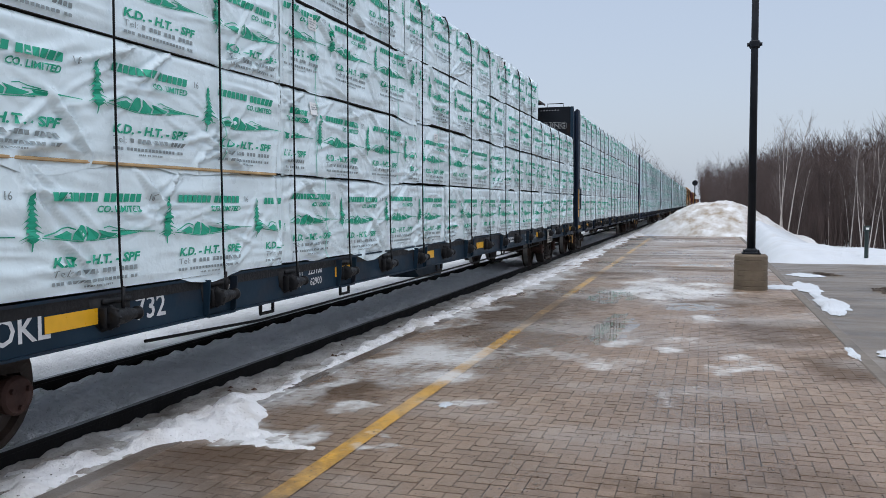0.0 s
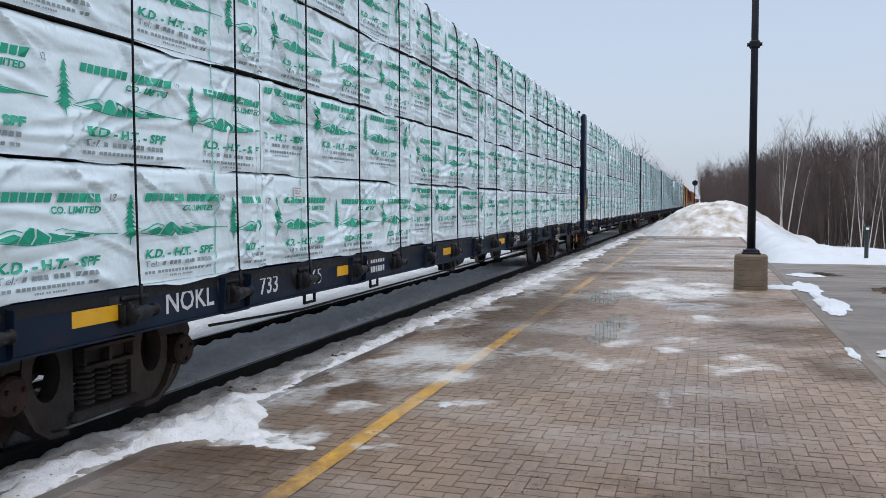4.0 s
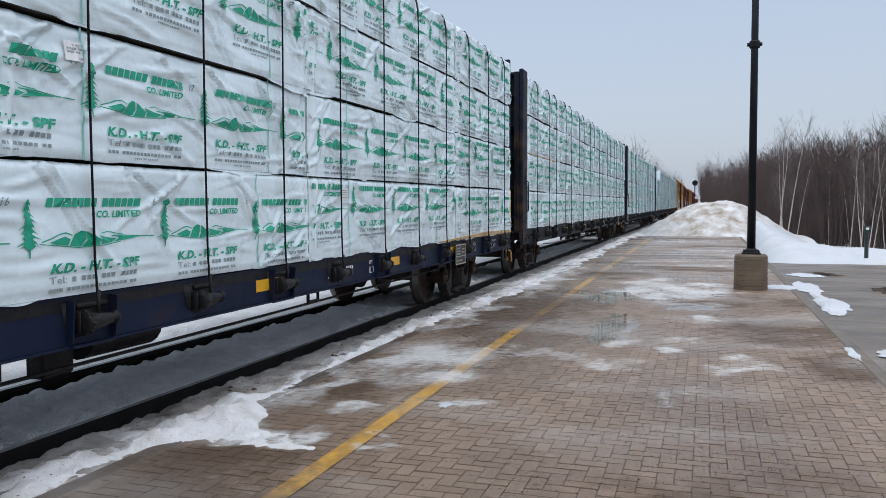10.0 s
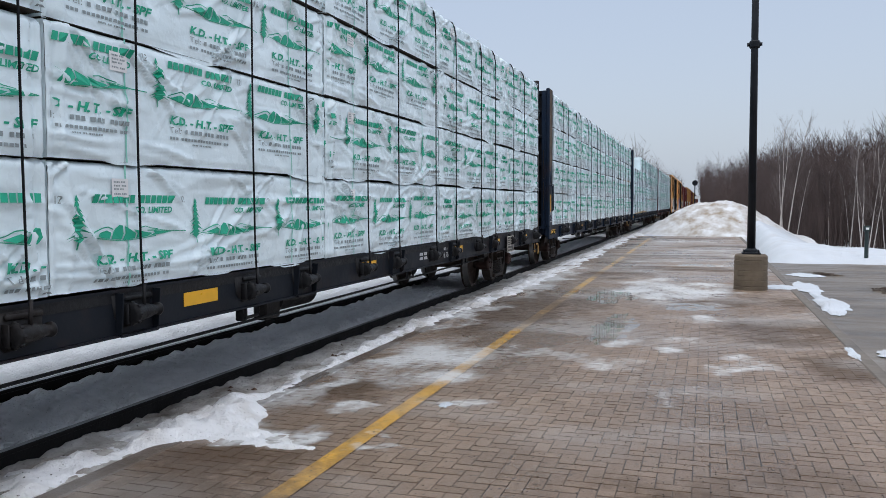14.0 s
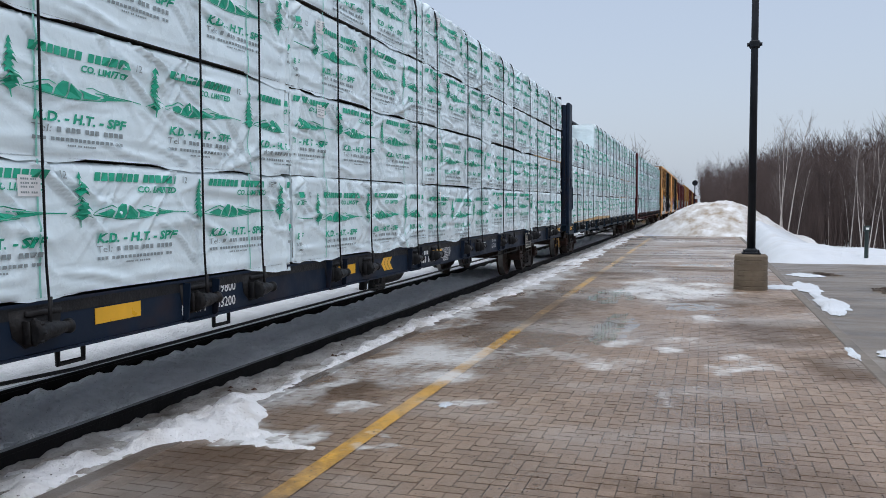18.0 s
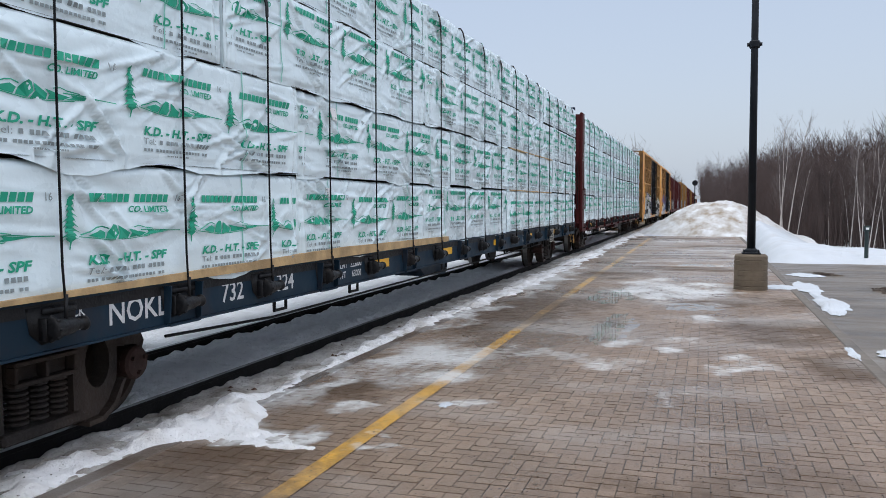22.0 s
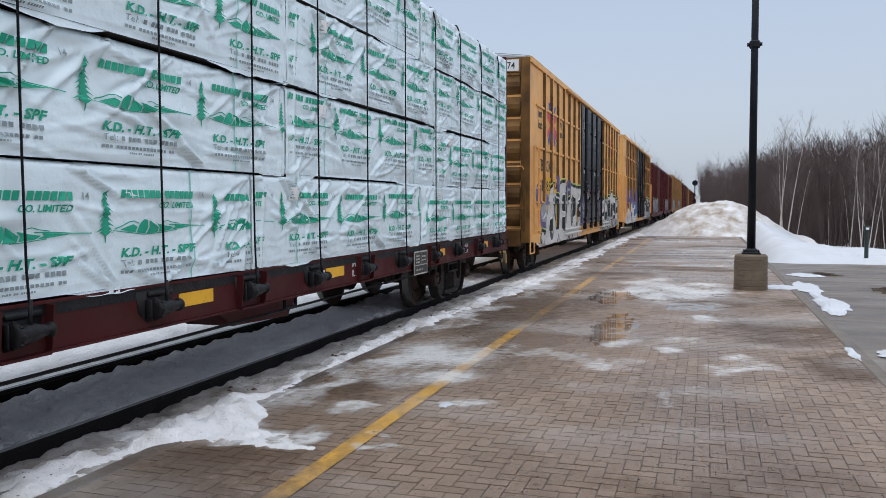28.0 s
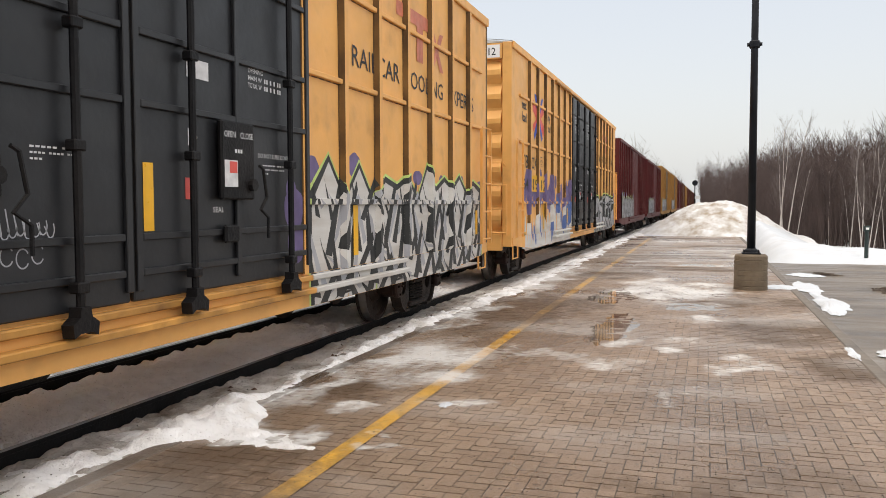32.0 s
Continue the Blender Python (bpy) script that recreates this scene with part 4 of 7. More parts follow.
            for body, z, x in STENCILS[stencil_kind]:
                sl = Geo()
                letters_end(sl, body, 0.052, yo - 0.0015, x, z)
                part("stencilling", sl, M_FADED, b, "faded white stencil lettering")
        if bare and top_gap > 0:
            # warning stencilled inside a broken line, a worn line above it, and a rail on top
            wt = Geo()
            yi = yo - 0.0615
            letters_end(wt, "WARNING", 0.135, yi, 0.13, 3.925, 1.12, 0.012)
            for k in range(9):
                for z in (3.885, 4.075):
                    x = 0.08 + 0.134 * k
                    wt.add([(x, yi, z), (x + 0.105, yi, z), (x + 0.105, yi, z + 0.012), (x, yi, z + 0.012)], [(0, 1, 2, 3)])
            for x in (0.08, 1.275):
                wt.add([(x, yi, 3.91), (x + 0.012, yi, 3.91), (x + 0.012, yi, 4.06), (x, yi, 4.06)], [(0, 1, 2, 3)])
            part("lettering", wt, M_FADED, b, "white warning stencil")
            worn = Geo()
            for k in range(7):
                x = 0.50 + 0.085 * k
                worn.add([(x, yi, 4.43), (x + 0.05, yi, 4.43), (x + 0.045, yi, 4.455 + 0.01 * (k % 3)), (x + 0.01, yi, 4.45)], [(0, 1, 2, 3)])
            part("worn_marks", worn, M_FADED, b)
            part("hand_rail", Geo().pipe([(0.70, yo - 0.03, 4.54), (0.71, yo - 0.03, 4.64), (1.19, yo - 0.03, 4.64), (1.20, yo - 0.03, 4.54)], 0.012), M_BLACK, b)
        pf = Geo().box(-1.30, 1.30, *sorted((s * 11.83, s * 11.95)), 1.02, 1.045)
        part("end_platform", pf, M_BLACK, b)
        # sill step and uncoupling lever
        stp = Geo().pipe([(1.47, s * 11.62, 0.76), (1.50, s * 11.62, 0.54), (1.50, s * 11.02, 0.54), (1.47, s * 11.00, 0.76)], 0.018) if s < 0 else Geo().pipe([(1.44, 11.40, 0.76), (1.44, 11.40, 0.58), (1.44, 11.16, 0.58), (1.44, 11.14, 0.76)], 0.016)
        stp.pipe([(1.20, s * 11.84, 0.90), (1.34, s * 11.86, 0.86), (0.9, s * 11.88, 0.78), (0.1, s * 11.95, 0.80)], 0.014)
        for e in (11.05, 11.42):
            stp.pipe([(1.495, s * e, 0.965), (1.545, s * e, 0.965), (1.55, s * (e + 0.02), 0.91), (1.545, s * (e + 0.16), 0.90), (1.495, s * (e + 0.17), 0.87)], 0.011)
        P("sill_step", stp, M_BLACK)
        cp = Geo().box(-0.16, 0.16, *sorted((s * 11.3, s * 11.95)), 0.70, 0.98, 0.03).box(-0.22, 0.20, *sorted((s * 11.95, s * 12.27)), 0.66, 0.98, 0.06)
        P("coupler", cp, M_BLACK)
        hose = Geo()
        hp = [(0.35, s * (11.75 + 0.42 * t), 0.66 - 0.34 * math.sin(t * 2.2)) for t in (0, 0.2, 0.4, 0.6, 0.8, 1.0)]
        hose.pipe(hp, 0.026)
        P("air_hose", hose, M_BLACK)
        if s > 0:
            P("hand_lever", Geo().pipe([(1.36, 11.72, 0.70), (1.40, 11.80, 0.69), (1.41, 11.84, 0.62), (1.41, 11.85, 0.46)], 0.018).pipe([(1.30, 11.72, 0.70), (1.32, 11.84, 0.67), (1.32, 11.88, 0.58), (1.32, 11.88, 0.48)], 0.018), M_OCHRE)
    # straps and winches
    ties = [y for y in (straps[0] + straps[1] * i + straps[2] * (i % 2) for i in range(18)) if y < 11.0]
    for y in ties:
        low = (top_gap > 0 and y > TOP_END) or (top_gap < 0 and y < span[0] + 16 * FT)
        h = 3.61 if low else 4.45
        for s in (0, 180):
            P("tie_down_cable", STRAPS[h], None, "", (0, y, 0), s)
        P("winch", WINCH, None, "", (0, y + 0.02, 0), 0)
        P("corner_guard", GUARD, None, "", (0, y, h))
    pocket = Geo()
    for e in (-0.20, 0.19):
        pocket.add([(1.497, e, 0.765), (1.545, e, 0.80), (1.565, e, 1.068), (1.497, e, 1.068), (1.497, e + 0.014, 0.765), (1.545, e + 0.014, 0.80), (1.565, e + 0.014, 1.068), (1.497, e + 0.014, 1.068)],
                   [(0, 1, 2, 3), (7, 6, 5, 4), (0, 4, 5, 1), (1, 5, 6, 2), (2, 6, 7, 3)])
    pocket.box(1.497, 1.545, -0.185, 0.189, 0.766, 0.782)
    pocket = pocket.mesh("winch_bracket", paintwork)
    for y in ties[::2]:
        P("winch_bracket", pocket, None, "", (0, y + 0.02, 0))
    # reflectors and stencils
    for y in plates:
        P("reflector", Geo().box(1.497, 1.501, y, y + 0.45, 0.885, 0.99), M_YEL)
    P("card_holder", Geo().box(1.497, 1.507, 8.30, 8.52, 0.885, 0.955, 0.003), M_FADED, "grey card holder")
    if chevron:
        g = Geo()
        for y in (-1.40, -1.30, -1.20):
            for q, z in ((1, 0.93), (-1, 0.93)):
                g.decal([(y, z), (y + 0.09, z), (y + 0.19, z + q * 0.09), (y + 0.10, z + q * 0.09)], 1.499)
        P("chevron", g, M_YEL, "yellow chevrons")
    for body, size, y, z in texts:
        g = Geo()
        if body.startswith("#"):
            bars_on(g, 1.498, y, z, (0.075 if len(body) == 6 else 0.13) * len(body), size, (6,) if len(body) == 6 else (3, 5, 4) if len(body) > 4 else (2, 3))
        else:
            letters_on(g, body, size, 1.498, y, z, None, 0.02)
        P("lettering", g, M_WHITE)
    bo = Geo().box(1.54, 1.55, board, board + 0.54, 0.70, 1.02, slot=1)
    for a_, c_, e_, f_ in ((0.0, 0.54, 0.70, 0.718), (0.0, 0.54, 1.002, 1.02), (0.0, 0.018, 0.718, 1.002), (0.522, 0.54, 0.718, 1.002), (0.27, 0.282, 0.835, 1.002), (0.018, 0.522, 0.823, 0.835)):
        bo.box(1.551, 1.553, board + a_, board + c_, e_, f_)
    for k, (yy, zz) in enumerate(((0.06, 0.945), (0.06, 0.90), (0.06, 0.86), (0.32, 0.93), (0.32, 0.88), (0.06, 0.755))):
        bars_on(bo, 1.5545, board + yy, zz, 0.16 if k < 5 else 0.30, 0.022, (4,) if k < 5 else (3, 2, 2))
    P("notice_board", bo, [M_BOARDFRAME, M_BOARD])
    # brake gear below
    if tank_at is not None:
        tank = Geo().slab([(tank_at - 0.75, 0.78), (tank_at - 0.35, 0.54), (tank_at + 0.70, 0.50), (tank_at + 0.80, 0.62), (tank_at + 0.84, 0.78)], 0.62, 1.12)
        tank.lathe([(0, 0.05), (0.04, 0.15), (0.3, 0.15), (0.34, 0.05)], "y", 12, (0.8, tank_at + 0.95, 0.66))
    else:
        tank = Geo().lathe([(0, 0.05), (0.05, 0.17), (0.85, 0.17), (0.9, 0.05)], "y", 16, (0.75, 0.1, 0.66))
        tank.box(0.95, 1.10, -0.55, -0.25, 0.50, 0.80, 0.02).box(1.0, 1.08, -0.95, -0.85, 0.55, 0.80, 0.01)
    P("air_reservoir", tank, paintwork if tank_at else M_BLACK)
    rod = Geo().pipe([(1.20, -7.9, 0.62), (1.20, -6.2, 0.55), (1.20, 1.0, 0.58), (1.20, 7.6, 0.62)], 0.013)
    for y in (-6.6, -4.9, -1.5, 2.6, 5.2):
        rod.pipe([(1.44, y, 0.79), (1.44, y, 0.67), (1.44, y + 0.22, 0.67), (1.44, y + 0.22, 0.79)], 0.018)
    P("brake_rod", rod, M_BLACK)
    for y in bogies:
        bogie(car, y)
    load_car(car, rows, seed, top_gap, span)
    if foot:
        a, c, e = foot
        P("bare_lumber", Geo().slab([(a, 1.095), (c, 1.095), (c, 1.095 + e), (a + 0.6 * (c - a), 1.10 + 1.3 * e), (a, 1.105)], 1.30, 1.556), M_LUMBER, "bare sawn lumber below the torn wrap")
    return car


# ---------------------------------------------------------------- boxcars
SILL_Z = 0.665
AFT = 0.18                         # the doors and marks sit this far behind the yellow cars' middle


def boxcar(name, u, length, height, paintwork, label, doors, full, stencil=(), stencil_no="", group="boxcars"):
    car = thing(name, label, "freight car", (TRACK_X, u, 0), group=group)
    CARS.append((car, u))
    h, W = length / 2, 1.575
    P = lambda n, g, m=paintwork, lab="", at=(0, 0, 0), turn=0, smooth=False: part(n, g, m, car, lab, at, turn, smooth)
    z0, z1 = 0.98, height - 0.19
    body = Geo()
    body.box(-W, W, -h, h, z0, z1)
    P("body", body)
    roof = Geo()
    n = int(length / 1.1)
    roof.add([(-W - 0.04, -h - 0.05, z1), (0, -h - 0.05, height), (W + 0.04, -h - 0.05, z1), (-W - 0.04, h + 0.05, z1), (0, h + 0.05, height), (W + 0.04, h + 0.05, z1)],
             [(0, 1, 4, 3), (1, 2, 5, 4), (0, 2, 1), (3, 4, 5), (0, 3, 5, 2)])
    for i in range(n + 1):
        y = -h + length * i / n
        roof.add([(0, y - 0.04, height + 0.035), (W, y - 0.04, z1 + 0.03), (W, y + 0.04, z1 + 0.03), (0, y + 0.04, height + 0.035), (-W, y - 0.04, z1 + 0.03), (-W, y + 0.04, z1 + 0.03)],
                 [(0, 1, 2, 3), (0, 3, 5, 4)])
    P("roof", roof, M_ROOF)
    for s in (1, -1):
        g = Geo().box(*sorted((s * (W + 0.002), s * (W + 0.045))), -h - 0.05, h + 0.05, z1 - 0.12, z1 + 0.02, 0.01)
        o = [(-h, 0.98), (-h, 0.82), (-h + 1.9, SILL_Z), (h - 1.9, SILL_Z), (h, 0.82), (h, 0.98)]
        g.slab(o, *sorted((s * (W - 0.02), s * (W + 0.02))))
        P("side_sill", g)
    dw, dc = doors, (0.03 + AFT if full else 0.0)
    if full:
        # hat-shaped side posts, rails between them
        for s in (1, -1):
            k = 0
            span = [(-8.26 + AFT, -2.66 + AFT), (2.52 + AFT, 8.30 + AFT)]
            for a, c in span:
                m = 6
                for i in range(m + 1):
                    y = a + (c - a) * i / m
                    g = Geo()
                    x0, x1 = W + 0.002, W + 0.062
                    o = [(y - 0.075, x0), (y - 0.045, x1), (y + 0.045, x1), (y + 0.075, x0)]
                    vs = [(s * x, yy, z) for z in (z0 + 0.02, z1 - 0.13) for yy, x in o]
                    fs = [(0, 1, 5, 4), (1, 2, 6, 5), (2, 3, 7, 6), (0, 3, 2, 1), (4, 5, 6, 7)]
                    g.add(vs, fs if s > 0 else [q[::-1] for q in fs])
                    if s > 0:
                        # the -y flank takes the darker yellow, its shade painted on
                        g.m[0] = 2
                        # dark strip beside the post: rust with the post's shade painted in
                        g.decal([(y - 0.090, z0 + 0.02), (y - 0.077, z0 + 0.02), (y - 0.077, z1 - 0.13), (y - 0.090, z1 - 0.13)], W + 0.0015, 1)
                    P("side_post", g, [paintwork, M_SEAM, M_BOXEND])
                for z in (1.66, 2.92, 3.87):
                    g = Geo().box(*sorted((s * (W + 0.003), s * (W + 0.04))), a - (0.95 if a < 0 else 0.05), c + (0.05 if a < 0 else 0.80), z, z + 0.055, 0.008)
                    if s > 0:
                        y = a + 0.1
                        while y < c - 0.2:
                            g.decal([(y, z + 0.058), (y + 0.10, z + 0.058), (y + 0.10, z + 0.066), (y, z + 0.066)], W + 0.0015, 1)
                            g.decal([(y, z - 0.012), (y + 0.13, z - 0.012), (y + 0.13, z - 0.002), (y, z - 0.002)], W + 0.0015, 1)
                            y += 0.16
                    P("side_rail", g, [paintwork, M_SEAM])
    else:
        for s in (1, -1):
            post_mesh = Geo().box(*sorted((s * (W + 0.002), s * (W + 0.06))), -0.05, 0.05, z0, z1 - 0.13).mesh("side_post", paintwork)
            for i in range(int(length / 0.95) + 1):
                P("side_post", post_mesh, None, "", (0, -h + 0.12 + (length - 0.24) * i / int(length / 0.95), 0))
    # plug doors
    for s in (1, -1):
        for q in (-1, 1):
            a, c = sorted((dc + 0.01 * q, dc + q * dw / 2))
            dg = Geo().box(*sorted((s * (W + 0.004), s * (W + 0.05))), a + 0.01, c - 0.01, z0 + 0.03, z1 - 0.16, 0.01)
            mdoor = M_DOORBLK if full or paintwork is M_BOXDULL else paintwork
            d = part("door", dg, mdoor, car, "black plug door with lock rods" if mdoor is M_DOORBLK else "")
            if full:
                fr = Geo()
                for yy in (a + 0.04, (a + c) / 2, c - 0.04):
                    fr.box(*sorted((s * (W + 0.052), s * (W + 0.085))), yy - 0.03, yy + 0.03, z0 + 0.1, z1 - 0.2, 0.006)
                for z in (1.18, 1.42, 2.32, 2.80, 3.45, 4.2):
                    fr.box(*sorted((s * (W + 0.052), s * (W + 0.08))), a + 0.08, c - 0.08, z, z + 0.05, 0.006)
                part("door_frame", fr, M_DOORBLK, d)
                for yy in ((a + 0.23 * (c - a), a + 0.81 * (c - a)) if q > 0 else (a + 0.20 * (c - a), a + 0.78 * (c - a))):
                    rd = Geo().rod((s * (W + 0.13), yy, z0 - 0.02), (s * (W + 0.13), yy, z1 - 0.25), 0.028, None, 8)
                    for z in (z0 + 0.15, z0 + 1.0, z0 + 1.72, z0 + 2.9):
                        rd.box(*sorted((s * (W + 0.08), s * (W + 0.165))), yy - 0.05, yy + 0.05, z, z + 0.07, 0.01)
                    foot_ = [(-0.10, -0.11), (-0.05, -0.085), (0.05, -0.085), (0.10, -0.11), (0.11, -0.03), (0.05, 0.01), (0.04, 0.07), (-0.04, 0.07), (-0.05, 0.01), (-0.11, -0.03)]
                    rd.slab([(yy + u, z0 + v) for u, v in (foot_[0], foot_[1], foot_[8], foot_[9])], *sorted((s * (W + 0.08), s * (W + 0.17))))
                    rd.slab([(yy + u, z0 + v) for u, v in foot_[1:3] + foot_[5:9]], *sorted((s * (W + 0.08), s * (W + 0.17))))
                    rd.slab([(yy + u, z0 + v) for u, v in foot_[2:6]], *sorted((s * (W + 0.08), s * (W + 0.17))))
                    part("lock_rod", rd, M_BLACK, d)
                if s > 0:
                    lo = a + 0.378 * (c - a)
                    gb = Geo().box(W + 0.082, W + 0.13, lo, lo + 0.48, 1.70, 2.32, 0.015)
                    gb.pipe([(W + 0.16, lo + 0.50, 1.98), (W + 0.17, lo + 0.55, 1.95), (W + 0.17, lo + 0.60, 1.72), (W + 0.17, lo + 0.50, 1.62), (W + 0.17, lo + 0.62, 1.55), (W + 0.17, lo + 0.62, 1.38)], 0.014)
                    gb.lathe([(W + 0.13, 0.05), (W + 0.17, 0.05)], "x", 10, (0, lo + 0.42, 1.82)).box(W + 0.08, W + 0.12, lo + 0.06, lo + 0.26, 1.36, 1.50, 0.015)
                    part("door_gear", gb, M_BLACK, d)
                    bl = Geo()
                    xx = W + 0.0535
                    for k, (wd, n) in enumerate(() if q < 0 else (("OPENING", 0), ("MAIN W", 6), ("TOTAL W", 6))):
                        letters_on(bl, wd, 0.040, xx, lo + 0.52, 2.76 - k * 0.062, 0.22 if n else 0.24, 0.005)
                        if n:
                            bars_on(bl, xx, lo + 0.78, 2.76 - k * 0.062, 0.30, 0.038, (2, 1, 1, 2))
                    if q > 0:
                        letters_on(bl, "DO NOT LUBE DOORS", 0.038, xx, lo + 0.66, 2.06, 0.57, 0.005)
                    for k, wd in enumerate(((5, 3), (4, 4, 3), (3,))):
                        bars_on(bl, xx, lo + 0.74, 1.99 - 0.035 * k, 0.38 if k < 2 else 0.1, 0.012, wd)
                    for k, wd in enumerate(("ESTA PUERTA", "ANTES DE CERRAR", "LA PUERTA PRINCIPAL")):
                        letters_on(bl, wd, 0.055, xx, a + 0.20 * (c - a), 3.87 - 0.085 * k, 0.05 * len(wd), 0.01)
                    for k in range(3):
                        bars_on(bl, xx, a + 0.24 * (c - a), 4.14 - 0.085 * k, 0.55, 0.04, (5, 4, 4))
                    letters_on(bl, "D", 0.13, xx, lo - 0.34, 2.10, 0.12, 0.02)
                    bl.decal([(lo - 0.33, 2.60), (lo - 0.05, 2.60), (lo - 0.05, 2.74), (lo - 0.33, 2.74)], xx)
                    xg = W + 0.1315
                    letters_on(bl, "OPEN", 0.05, xg, lo + 0.03, 2.19, 0.16, 0.01)
                    letters_on(bl, "CLOSE", 0.05, xg, lo + 0.26, 2.19, 0.19, 0.01)
                    bars_on(bl, xg, lo + 0.18, 2.07, 0.12, 0.03, (3,))
                    letters_on(bl, "SEAL", 0.045, xx, lo - 0.02, 1.60, 0.15, 0.01)
                    bl.decal([(lo + 0.03, 1.80), (lo + 0.22, 1.80), (lo + 0.22, 2.01), (lo + 0.03, 2.01)], xg)
                    part("stencilling", bl, M_WHITE, d, "white stencils and labels")
                    st = Geo().decal([(lo - 0.37, 1.70), (lo - 0.24, 1.70), (lo - 0.24, 1.86), (lo - 0.37, 1.86)], xx)
                    st.decal([(lo + 0.10, 1.91), (lo + 0.21, 1.91), (lo + 0.21, 2.0), (lo + 0.10, 2.0)], xg + 0.001)
                    part("sticker", st, M_LOGORED, d, "orange-red sticker")
                    part("reflector_strip", Geo().decal([(a + 0.115, 1.48), (a + 0.225, 1.48), (a + 0.225, 1.95), (a + 0.115, 1.95)], W + 0.0535), M_YEL, d)
        for z, out in ((z0 - 0.06, 0.075), (z0 - 0.18, 0.11), (z1 - 0.15, 0.11)):
            for a, c in ((-5.3 + AFT, -2.58 + AFT), (-2.577 + AFT, 2.64 + AFT), (2.643 + AFT, 5.3 + AFT)) if full else ((-dw, dw),):
                tr = Geo().box(*sorted((s * (W + 0.021), s * (W + out))), a, c, z, z + 0.055, 0.01)
                P("door_track", tr, M_SPRAYWHITE if full and s > 0 and abs(a + c) > 1 and z < 2 else M_BOXTRACK if full else paintwork)
    # ends
    for s in (1, -1):
        g, ribs = Geo(), []
        m = 7
        if full:
            for i in range(m):
                z = z0 + 0.18 + (z1 - z0 - 0.5) * i / m
                zz = (z1 - z0 - 0.5) / m
                rib = Geo()
                ribs.append(rib)
                rib.add([(-1.36, s * h, z), (1.36, s * h, z), (1.36, s * (h + 0.10), z + zz * 0.35), (-1.36, s * (h + 0.10), z + zz * 0.35), (1.36, s * (h + 0.10), z + zz * 0.55),
                       (-1.36, s * (h + 0.10), z + zz * 0.55), (1.36, s * h, z + zz * 0.9), (-1.36, s * h, z + zz * 0.9)],
                      [(0, 1, 2, 3), (3, 2, 4, 5), (5, 4, 6, 7)] if s < 0 else [(3, 2, 1, 0), (5, 4, 2, 3), (7, 6, 4, 5)])
                rib.add([(1.36, s * h, z), (1.36, s * h, z + zz * .9), (1.36, s * (h + .10), z + zz * .55), (1.36, s * (h + .10), z + zz * .35)], [(0, 1, 2, 3) if s < 0 else (3, 2, 1, 0)])
        g.box(1.39, W + 0.003, *sorted((s * h, s * (h + 0.09))), 0.80, z1, 0.01).box(-W - 0.003, -1.28, *sorted((s * h, s * (h + 0.09))), 0.80, z1, 0.01)
        g.box(-1.38, 1.38, *sorted((s * h, s * (h + 0.10))), z1 - 0.32, z1 - 0.02)
        g.box(-1.38, 1.38, *sorted((s * h, s * (h + 0.12))), 0.72, 1.10, 0.01)
        # the first car's ends are darkened for the gap's shade, along with grime
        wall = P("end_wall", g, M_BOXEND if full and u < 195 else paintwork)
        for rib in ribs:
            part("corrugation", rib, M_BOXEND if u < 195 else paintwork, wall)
        if full and s < 0:
            pn = Geo().add([(-1.34, -h - 0.103, z1 - 0.30), (1.34, -h - 0.103, z1 - 0.30), (1.34, -h - 0.103, z1 - 0.05), (-1.34, -h - 0.103, z1 - 0.05)], [(0, 1, 2, 3)])
            panel = P("number_panel", pn, M_SPRAYEDGE, "white panel with the car's number")
            nn = Geo()
            letters_end(nn, stencil_no, 0.15, -h - 0.105, 0.70, z1 - 0.25, 0.55)
            part("lettering", nn, M_BLACKINK, panel)
            en = Geo()
            for k, (body, z) in enumerate((("36 IN WHEELS", 3.62), ("NO 24 BRAKE BEAMS", 3.52), ("EF511CE COUPLERS", 3.42), ("KEY-BSG-B CUSHION UNIT", 2.96), ("BRAKE HOSE", 2.84))):
                letters_end(en, body, 0.055, -h - 0.1012, -1.2, z - 0.08)
            P("stencilling", en, M_BLACKINK)
        cp = Geo().box(-0.2, 0.2, *sorted((s * (h + 0.12), s * (h + 0.75))), 0.70, 0.98, 0.03).box(-0.22, 0.20, *sorted((s * (h + 0.75), s * (h + 1.1))), 0.66, 0.98, 0.06)
        P("coupler", cp, M_BLACK)
        if full:
            for where in ("end", "side"):
                ld = Geo()
                for z in (1.06, 1.53, 2.01, 2.48, 2.95):
                    if where == "end":
                        if z < 2.1:
                            ld.pipe([(1.0, s * (h + 0.16), z + 0.02), (1.48, s * (h + 0.16), z + 0.02)], 0.013)
                    else:
                        ld.pipe([(W + 0.10, s * (h - 0.03), z), (W + 0.10, s * (h - 0.60), z)], 0.013)
                if where == "end":
                    for x in (1.0, 1.48):
                        ld.box(x - 0.02, x + 0.02, *sorted((s * (h + 0.125), s * (h + 0.165))), 1.04, 2.05)
                else:
                    for y in (0.03, 0.60):
                        ld.box(W + 0.065, W + 0.11, s * (h - y) - 0.015, s * (h - y) + 0.015, 0.98, 2.92)
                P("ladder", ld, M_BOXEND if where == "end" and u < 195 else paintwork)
            P("grab_iron", Geo().pipe([(-0.6, s * (h + 0.09), 2.47), (-0.6, s * (h + 0.17), 2.48), (1.43, s * (h + 0.17), 2.48), (1.45, s * (h + 0.09), 2.42)], 0.014))
            stp = Geo().pipe([(W, s * (h - 0.05), 0.98), (W, s * (h - 0.05), 0.55), (W, s * (h - 0.5), 0.55), (W, s * (h - 0.5), 0.98)], 0.018)
            P("sill_step", stp)
